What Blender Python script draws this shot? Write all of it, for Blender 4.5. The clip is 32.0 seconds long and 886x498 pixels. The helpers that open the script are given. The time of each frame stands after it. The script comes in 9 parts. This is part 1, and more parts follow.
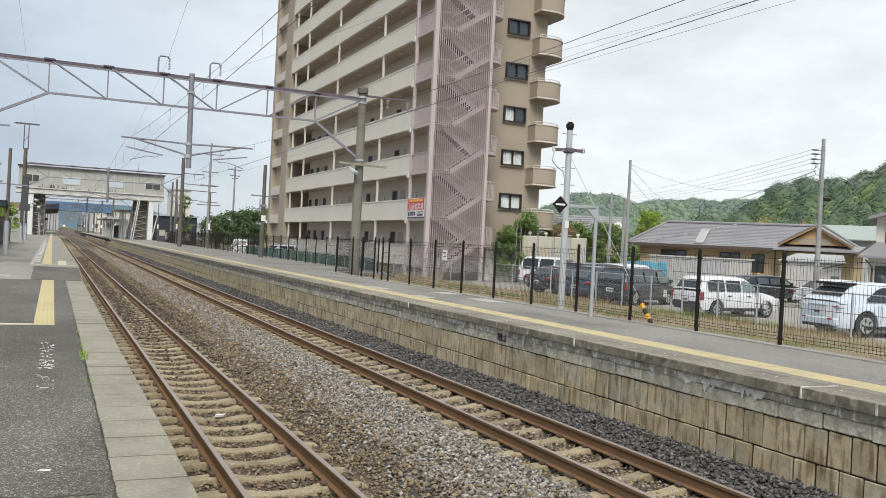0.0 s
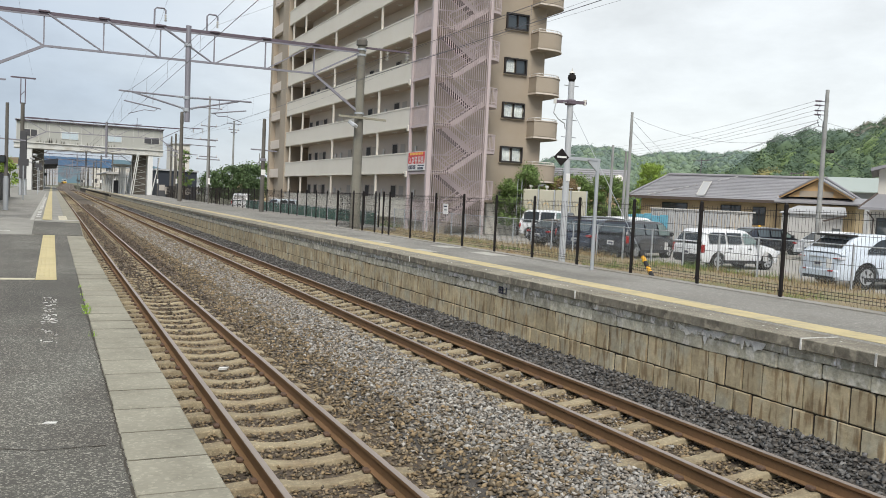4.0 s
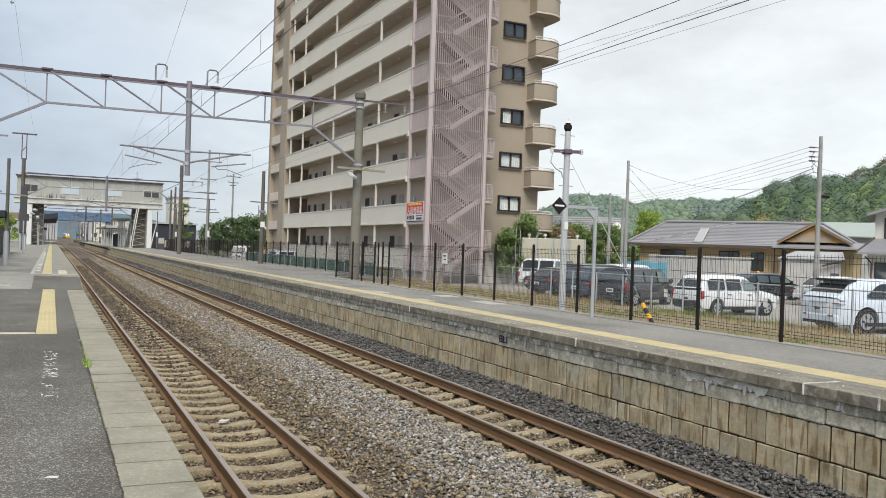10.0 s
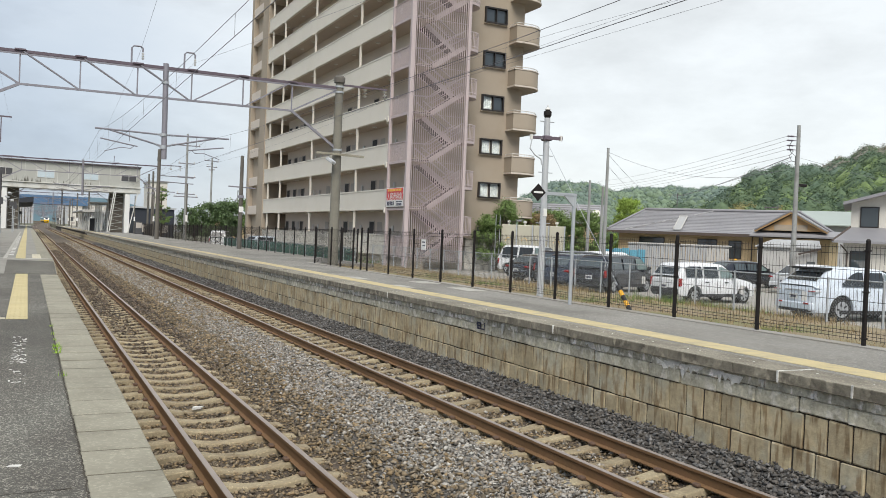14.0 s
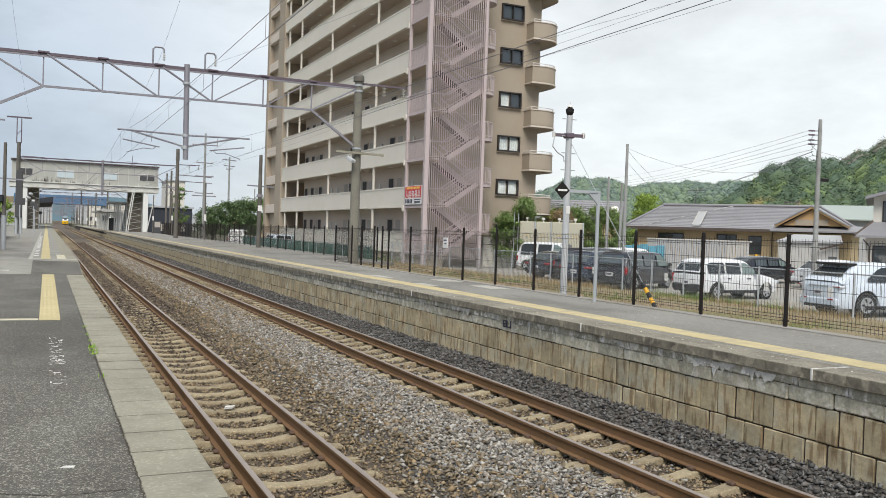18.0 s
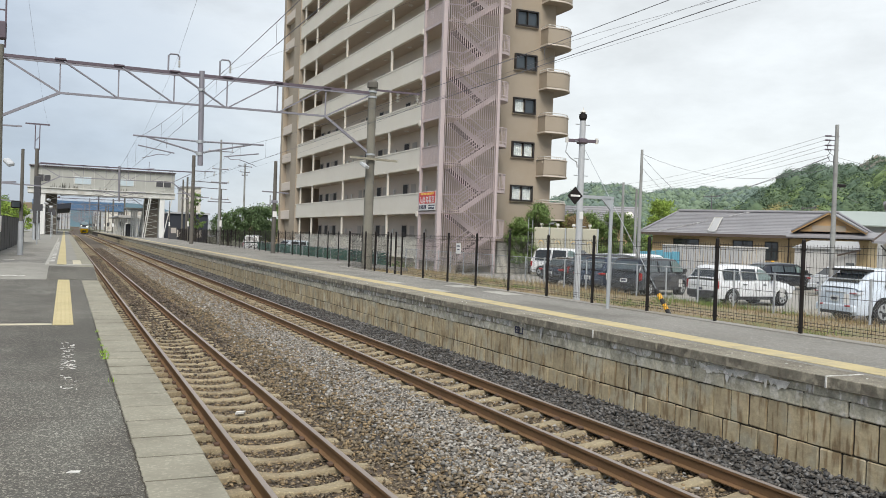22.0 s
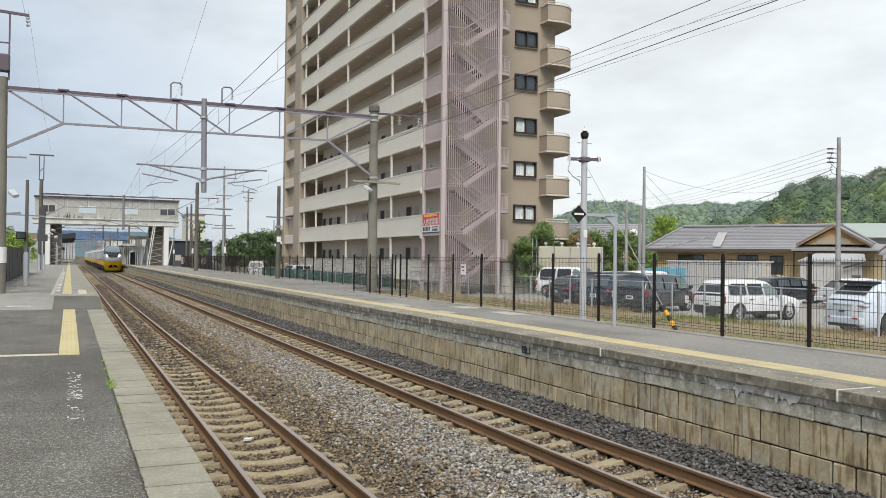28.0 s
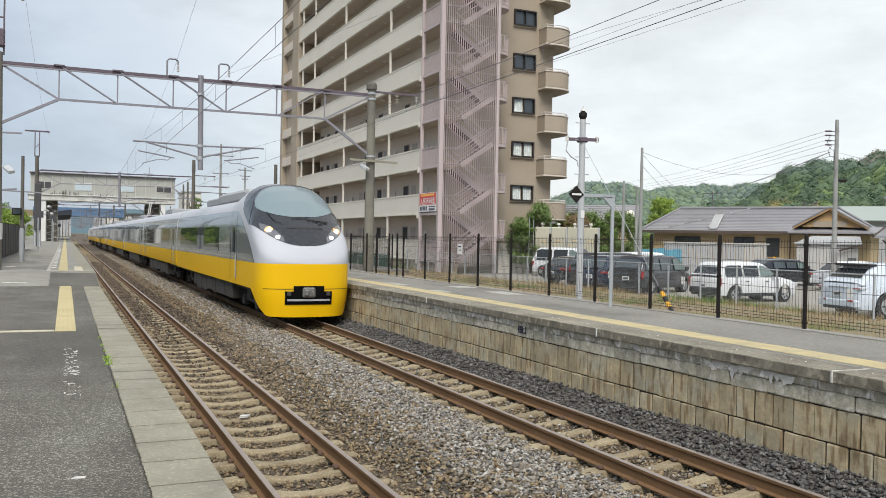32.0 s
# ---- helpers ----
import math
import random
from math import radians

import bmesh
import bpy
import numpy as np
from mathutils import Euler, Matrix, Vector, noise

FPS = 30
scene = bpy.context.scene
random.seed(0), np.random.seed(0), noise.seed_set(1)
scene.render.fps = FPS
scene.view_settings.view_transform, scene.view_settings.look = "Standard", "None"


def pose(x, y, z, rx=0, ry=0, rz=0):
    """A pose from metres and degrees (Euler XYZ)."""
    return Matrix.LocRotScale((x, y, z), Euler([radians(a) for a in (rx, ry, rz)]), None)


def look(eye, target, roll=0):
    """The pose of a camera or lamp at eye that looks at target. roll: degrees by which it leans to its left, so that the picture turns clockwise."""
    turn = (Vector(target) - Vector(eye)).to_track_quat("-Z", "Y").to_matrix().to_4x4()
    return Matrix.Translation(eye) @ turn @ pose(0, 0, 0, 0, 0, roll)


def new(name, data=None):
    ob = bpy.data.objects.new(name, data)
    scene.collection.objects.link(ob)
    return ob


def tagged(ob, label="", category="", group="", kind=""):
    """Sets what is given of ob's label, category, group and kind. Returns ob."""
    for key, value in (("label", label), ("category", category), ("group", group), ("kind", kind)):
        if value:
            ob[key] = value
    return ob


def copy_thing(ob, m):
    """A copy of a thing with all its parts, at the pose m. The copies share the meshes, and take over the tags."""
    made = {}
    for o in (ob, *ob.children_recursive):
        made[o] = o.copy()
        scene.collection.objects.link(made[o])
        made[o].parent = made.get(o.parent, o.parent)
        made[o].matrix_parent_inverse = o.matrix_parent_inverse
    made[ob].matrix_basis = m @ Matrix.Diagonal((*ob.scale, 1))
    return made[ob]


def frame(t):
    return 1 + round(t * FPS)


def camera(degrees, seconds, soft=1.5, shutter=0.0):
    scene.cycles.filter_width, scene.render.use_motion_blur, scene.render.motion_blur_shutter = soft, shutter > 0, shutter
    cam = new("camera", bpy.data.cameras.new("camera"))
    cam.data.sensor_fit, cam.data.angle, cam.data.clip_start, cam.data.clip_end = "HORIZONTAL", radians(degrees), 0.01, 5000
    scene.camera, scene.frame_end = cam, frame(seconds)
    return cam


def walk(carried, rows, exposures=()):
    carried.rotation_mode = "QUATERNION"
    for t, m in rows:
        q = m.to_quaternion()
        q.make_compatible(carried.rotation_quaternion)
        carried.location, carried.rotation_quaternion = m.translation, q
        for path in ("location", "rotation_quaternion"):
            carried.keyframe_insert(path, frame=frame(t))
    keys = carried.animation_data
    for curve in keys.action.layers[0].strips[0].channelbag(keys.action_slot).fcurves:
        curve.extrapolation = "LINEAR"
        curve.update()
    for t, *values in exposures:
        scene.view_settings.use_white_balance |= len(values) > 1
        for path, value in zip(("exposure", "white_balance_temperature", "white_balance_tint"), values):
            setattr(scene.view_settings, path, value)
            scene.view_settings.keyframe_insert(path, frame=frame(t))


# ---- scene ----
cam = camera(55.0, 32.0, soft=0.9)

# ---- the camera: seconds, place, yaw to the left of the track, pitch, roll ----
PATH = [
    (0, -2.459, 0.040, 2.606, -24.67, -0.17, 2.96),
    (0.5, -2.479, 0.029, 2.604, -24.64, -0.18, 3.01),
    (1, -2.471, 0.042, 2.604, -24.59, -0.39, 2.91),
    (1.5, -2.468, 0.048, 2.602, -24.61, -1.05, 2.79),
    (2, -2.466, 0.047, 2.597, -24.66, -1.92, 2.68),
    (2.5, -2.454, 0.059, 2.590, -24.71, -2.53, 2.67),
    (3, -2.457, 0.066, 2.582, -24.78, -2.92, 2.73),
    (3.5, -2.452, 0.068, 2.595, -24.78, -3.29, 2.74),
    (5.5, -2.468, 0.041, 2.599, -24.80, -2.46, 2.87),
    (6, -2.461, 0.041, 2.598, -25.07, 0.82, 2.80),
    (6.5, -2.448, 0.036, 2.598, -25.02, 2.08, 2.53),
    (7, -2.436, 0.035, 2.599, -24.97, 2.40, 2.36),
    (7.5, -2.444, 0.014, 2.577, -25.05, 1.61, 2.02),
    (8, -2.457, 0.012, 2.582, -25.10, 0.83, 2.04),
    (8.5, -2.487, -0.010, 2.589, -25.02, 0.25, 2.01),
    (9, -2.496, -0.001, 2.592, -24.98, 0.07, 2.03),
    (9.5, -2.505, 0.001, 2.592, -24.91, 0.06, 2.04),
    (10, -2.492, 0.018, 2.591, -24.71, 0.07, 2.05),
    (10.5, -2.475, 0.046, 2.596, -24.77, 0.09, 2.08),
    (11, -2.460, 0.062, 2.592, -24.77, 0.13, 2.11),
    (11.5, -2.468, 0.067, 2.590, -24.82, -0.06, 2.09),
    (12, -2.461, 0.070, 2.591, -24.84, -0.30, 2.11),
    (12.5, -2.446, 0.069, 2.589, -24.87, -0.47, 2.11),
    (13, -2.412, 0.080, 2.594, -25.48, -0.49, 2.37),
    (13.5, -2.394, 0.081, 2.589, -25.97, -0.45, 2.49),
    (14, -2.405, 0.080, 2.590, -26.06, -0.80, 2.38),
    (14.5, -2.391, 0.092, 2.581, -26.11, -1.55, 2.25),
    (15, -2.419, 0.112, 2.587, -26.19, -1.92, 2.31),
    (15.5, -2.492, 0.092, 2.598, -26.46, -1.94, 2.30),
    (17.5, -2.647, 0.102, 2.602, -26.73, -1.22, 1.97),
    (18, -2.614, 0.121, 2.621, -25.03, -1.05, 1.97),
    (18.5, -2.604, 0.145, 2.616, -24.21, -1.06, 1.93),
    (19, -2.559, 0.146, 2.614, -23.72, -1.03, 1.95),
    (19.5, -2.559, 0.142, 2.614, -23.66, -1.08, 1.95),
    (20, -2.546, 0.147, 2.614, -23.69, -1.04, 1.97),
    (20.5, -2.544, 0.143, 2.623, -23.70, -1.04, 1.99),
    (21, -2.541, 0.142, 2.619, -23.73, -1.00, 2.07),
    (21.5, -2.517, 0.129, 2.614, -23.96, -0.72, 2.00),
    (22, -2.542, 0.130, 2.616, -24.01, -0.68, 2.00),
    (22.5, -2.535, 0.110, 2.626, -23.64, 0.24, 1.25),
    (23, -2.538, 0.126, 2.618, -23.49, 0.77, 0.78),
    (23.5, -2.530, 0.138, 2.624, -23.52, 0.93, 0.53),
    (24, -2.533, 0.137, 2.622, -23.52, 0.93, 0.55),
    (24.5, -2.547, 0.148, 2.618, -23.55, 0.94, 0.59),
    (25, -2.538, 0.134, 2.618, -23.57, 0.98, 0.58),
    (25.5, -2.542, 0.138, 2.616, -23.59, 1.00, 0.64),
    (27.5, -2.536, 0.151, 2.613, -23.66, 0.94, 0.65),
    (28, -2.544, 0.147, 2.615, -23.69, 0.75, 0.72),
    (28.5, -2.528, 0.149, 2.612, -23.70, 0.70, 0.73),
    (29, -2.528, 0.140, 2.615, -23.74, 0.60, 0.74),
    (29.5, -2.539, 0.144, 2.610, -23.74, 0.60, 0.76),
    (30, -2.547, 0.142, 2.612, -23.78, 0.59, 0.77),
    (30.5, -2.547, 0.142, 2.612, -23.78, 0.59, 0.77),
    (31, -2.544, 0.148, 2.610, -23.79, 0.35, 0.82),
    (31.5, -2.538, 0.157, 2.607, -23.81, 0.36, 0.83),
    (32, -2.547, 0.161, 2.603, -23.94, -0.60, 1.16),
]


def aim(x, y, z, yaw, pitch, roll):
    a, b = radians(yaw), radians(pitch)
    eye = Vector((x, y, z))
    return look(eye, eye + 2 * Vector((-math.sin(a) * math.cos(b), math.cos(a) * math.cos(b), math.sin(b))), roll)


walk(cam, [(t, aim(*p)) for t, *p in PATH])

# ---- overcast daylight: bright thin cloud, brightest over the hills ----
SUN_EL, SUN_AZ = 50.0, 205.0         # degrees; azimuth from the track's direction, over the hills: the veiled sun stands behind the camera
BRIGHT_AZ = 62.0                     # where the cloud is thinnest


def cloud_sky():
    w = bpy.data.worlds.new("overcast_sky")
    scene.world = w
    w.use_nodes = True
    nt = w.node_tree
    n, l = nt.nodes, nt.links
    n.clear()
    out = n.new("ShaderNodeOutputWorld")
    bg = n.new("ShaderNodeBackground")
    sky = n.new("ShaderNodeTexSky")
    sky.sky_type = 'NISHITA'
    sky.sun_disc = False
    sky.sun_elevation, sky.sun_rotation = radians(SUN_EL), radians(SUN_AZ)
    tc = n.new("ShaderNodeTexCoord")
    # soft cloud masses, flattened towards the horizon
    mp = n.new("ShaderNodeMapping")
    mp.inputs["Scale"].default_value = (1.0, 1.0, 2.6)
    l.new(tc.outputs["Generated"], mp.inputs["Vector"])
    big = n.new("ShaderNodeTexNoise")
    big.inputs["Scale"].default_value, big.inputs["Detail"].default_value, big.inputs["Roughness"].default_value = 2.1, 7.0, 0.52
    l.new(mp.outputs[0], big.inputs["Vector"])
    # brighter round the veiled sun
    dot = n.new("ShaderNodeVectorMath")
    dot.operation = 'DOT_PRODUCT'
    a, e = radians(BRIGHT_AZ), radians(24)
    dot.inputs[1].default_value = (math.sin(a) * math.cos(e), math.cos(a) * math.cos(e), math.sin(e))
    l.new(tc.outputs["Generated"], dot.inputs[0])
    glow = n.new("ShaderNodeMapRange")
    glow.inputs["From Min"].default_value, glow.inputs["From Max"].default_value = 0.30, 0.92
    glow.interpolation_type = 'SMOOTHSTEP'
    l.new(dot.outputs["Value"], glow.inputs["Value"])
    cl = n.new("ShaderNodeMapRange")
    cl.inputs["From Min"].default_value, cl.inputs["From Max"].default_value = 0.34, 0.66
    l.new(big.outputs["Fac"], cl.inputs["Value"])
    add = n.new("ShaderNodeMath")
    add.operation = 'MULTIPLY_ADD'
    add.inputs[1].default_value, add.use_clamp = 0.33, True
    l.new(cl.outputs[0], add.inputs[0])
    l.new(glow.outputs[0], add.inputs[2])
    ramp = n.new("ShaderNodeValToRGB")
    el = ramp.color_ramp.elements
    el[0].position, el[0].color = 0.0, (0.425, 0.505, 0.63, 1)
    el[1].position, el[1].color = 1.0, (0.93, 0.965, 0.97, 1)
    m = ramp.color_ramp.elements.new(0.45)
    m.color = (0.62, 0.69, 0.77, 1)
    l.new(add.outputs[0], ramp.inputs[0])
    mix = n.new("ShaderNodeMix")
    mix.data_type = 'RGBA'
    mix.blend_type = 'ADD'
    mix.inputs["Factor"].default_value = 0.02
    l.new(ramp.outputs[0], mix.inputs["A"])
    l.new(sky.outputs[0], mix.inputs["B"])
    # fine grey streaks in the thin cloud
    st = n.new("ShaderNodeTexNoise")
    st.inputs["Scale"].default_value, st.inputs["Detail"].default_value, st.inputs["Roughness"].default_value = 4.5, 8.0, 0.6
    l.new(mp.outputs[0], st.inputs["Vector"])
    sr = n.new("ShaderNodeMapRange")
    sr.inputs["From Min"].default_value, sr.inputs["From Max"].default_value = 0.35, 0.62
    sr.inputs["To Min"].default_value, sr.inputs["To Max"].default_value = 0.86, 1.03
    l.new(st.outputs["Fac"], sr.inputs["Value"])
    mul = n.new("ShaderNodeVectorMath")
    mul.operation = 'SCALE'
    l.new(mix.outputs["Result"], mul.inputs[0])
    l.new(sr.outputs[0], mul.inputs["Scale"])
    l.new(mul.outputs[0], bg.inputs["Color"])
    bg.inputs["Strength"].default_value = 0.70
    l.new(bg.outputs[0], out.inputs[0])


cloud_sky()
sun = new("sun", bpy.data.lights.new("sun", 'SUN'))
sun.data.energy, sun.data.angle, sun.data.color = 2.9, radians(35), (1.0, 0.955, 0.88)
_a, _e = radians(SUN_AZ), radians(SUN_EL)
sun.matrix_world = look((60 * math.sin(_a), 60 * math.cos(_a), 70), (0, 0, 70 - 60 * math.tan(_e)))
scene.view_settings.exposure = 0.38

# ---- materials ----
def mat(name, col, rough=0.8, var=0.18, big=0.8, fine=14.0, bump=0.0, bsize=60.0, metal=0.0, tint=None, tint_amt=0.0,
        tint_size=1.2, per_piece=0.0, island=0.0, obj=False, stretch=(1, 1, 1), spec=0.5, coat=0.0, speck=0.0, speck_size=60.0, streak=None, island_tint=None):
    """A surface with patches and grain: col the mean colour, var their depth, tint a second colour in stains."""
    m = bpy.data.materials.new(name)
    m.use_nodes = True
    nt = m.node_tree
    n, l = nt.nodes, nt.links
    b = n["Principled BSDF"]
    b.inputs["Metallic"].default_value = metal
    b.inputs["Specular IOR Level"].default_value = spec
    b.inputs["Coat Weight"].default_value = coat
    if obj:
        co = n.new("ShaderNodeTexCoord").outputs["Object"]
    else:
        co = n.new("ShaderNodeNewGeometry").outputs["Position"]
    mp = n.new("ShaderNodeMapping")
    mp.inputs["Scale"].default_value = stretch
    l.new(co, mp.inputs["Vector"])

    def noise_at(size, detail):
        t = n.new("ShaderNodeTexNoise")
        t.inputs["Scale"].default_value, t.inputs["Detail"].default_value, t.inputs["Roughness"].default_value = size, detail, 0.6
        l.new(mp.outputs[0], t.inputs["Vector"])
        return t.outputs["Fac"]

    def math_node(op, a, c, clamp=False):
        t = n.new("ShaderNodeMath")
        t.operation, t.use_clamp = op, clamp
        for k, v in enumerate((a, c)):
            if isinstance(v, (int, float)):
                t.inputs[k].default_value = v
            else:
                l.new(v, t.inputs[k])
        return t.outputs[0]

    n1, n2 = noise_at(big, 4.0), noise_at(fine, 3.0)
    f = math_node('ADD', math_node('MULTIPLY', math_node('SUBTRACT', n1, 0.5), 2.2 * var), math_node('MULTIPLY', math_node('SUBTRACT', n2, 0.5), 1.8 * var))
    f = math_node('ADD', f, 1.0)
    if per_piece:
        r = n.new("ShaderNodeObjectInfo").outputs["Random"]
        f = math_node('MULTIPLY', f, math_node('ADD', math_node('MULTIPLY', r, 2 * per_piece), 1 - per_piece))
    if island:
        r = n.new("ShaderNodeNewGeometry").outputs["Random Per Island"]
        f = math_node('MULTIPLY', f, math_node('ADD', math_node('MULTIPLY', r, 2 * island), 1 - island))
    base = n.new("ShaderNodeRGB")
    base.outputs[0].default_value = (*col, 1)
    colour = base.outputs[0]
    if tint:
        t3 = noise_at(tint_size, 5.0)
        k = n.new("ShaderNodeMapRange")
        k.inputs["From Min"].default_value, k.inputs["From Max"].default_value = 0.46, 0.66
        k.inputs["To Max"].default_value = tint_amt
        l.new(t3, k.inputs["Value"])
        mx = n.new("ShaderNodeMix")
        mx.data_type = 'RGBA'
        l.new(k.outputs[0], mx.inputs["Factor"])
        l.new(colour, mx.inputs["A"])
        mx.inputs["B"].default_value = (*tint, 1)
        colour = mx.outputs["Result"]
    if island_tint:
        r = n.new("ShaderNodeNewGeometry").outputs["Random Per Island"]
        k = n.new("ShaderNodeMapRange")
        k.inputs["From Min"].default_value, k.inputs["From Max"].default_value = 0.35, 0.65
        l.new(math_node('FRACT', math_node('MULTIPLY', r, 13.7), 0.0), k.inputs["Value"])
        mx = n.new("ShaderNodeMix")
        mx.data_type = 'RGBA'
        l.new(k.outputs[0], mx.inputs["Factor"])
        l.new(colour, mx.inputs["A"])
        mx.inputs["B"].default_value = (*island_tint, 1)
        colour = mx.outputs["Result"]
    if streak:
        tone, amount, size, pull = streak
        mp2 = n.new("ShaderNodeMapping")
        mp2.inputs["Scale"].default_value = pull
        l.new(co, mp2.inputs["Vector"])
        t4 = n.new("ShaderNodeTexNoise")
        t4.inputs["Scale"].default_value, t4.inputs["Detail"].default_value = size, 4.0
        l.new(mp2.outputs[0], t4.inputs["Vector"])
        k = n.new("ShaderNodeMapRange")
        k.inputs["From Min"].default_value, k.inputs["From Max"].default_value = 0.52, 0.62
        k.inputs["To Max"].default_value = amount
        l.new(t4.outputs["Fac"], k.inputs["Value"])
        mx = n.new("ShaderNodeMix")
        mx.data_type = 'RGBA'
        l.new(k.outputs[0], mx.inputs["Factor"])
        l.new(colour, mx.inputs["A"])
        mx.inputs["B"].default_value = (*tone, 1)
        colour = mx.outputs["Result"]
    if speck:
        vo = n.new("ShaderNodeTexVoronoi")
        vo.inputs["Scale"].default_value = speck_size
        l.new(mp.outputs[0], vo.inputs["Vector"])
        sp = n.new("ShaderNodeSeparateColor")
        l.new(vo.outputs["Color"], sp.inputs[0])
        g2 = math_node('POWER', sp.outputs[0], 5.0)
        f = math_node('MULTIPLY', f, math_node('ADD', math_node('MULTIPLY', g2, 3.6 * speck), 1 - 0.6 * speck))
    sc = n.new("ShaderNodeVectorMath")
    sc.operation = 'SCALE'
    l.new(colour, sc.inputs[0])
    l.new(f, sc.inputs["Scale"])
    l.new(sc.outputs[0], b.inputs["Base Color"])
    rr = math_node('ADD', math_node('MULTIPLY', math_node('SUBTRACT', n2, 0.5), 0.25), rough, True)
    l.new(rr, b.inputs["Roughness"])
    if bump:
        bp = n.new("ShaderNodeBump")
        bp.inputs["Strength"].default_value, bp.inputs["Distance"].default_value = min(1.0, bump * 55), bump
        l.new(noise_at(bsize, 4.0), bp.inputs["Height"])
        l.new(bp.outputs[0], b.inputs["Normal"])
    return m


def glass(name, tone=(0.03, 0.035, 0.04), rough=0.05, spec=0.8, clear=0.0):
    m = bpy.data.materials.new(name)
    m.use_nodes = True
    b = m.node_tree.nodes["Principled BSDF"]
    b.inputs["Base Color"].default_value = (*tone, 1)
    b.inputs["Roughness"].default_value = rough
    b.inputs["Specular IOR Level"].default_value = spec
    b.inputs["Transmission Weight"].default_value = clear
    return m


def lamp_mat(name, col, power):
    m = bpy.data.materials.new(name)
    m.use_nodes = True
    b = m.node_tree.nodes["Principled BSDF"]
    b.inputs["Base Color"].default_value = (*col, 1)
    b.inputs["Emission Color"].default_value = (*col, 1)
    b.inputs["Emission Strength"].default_value = power
    return m


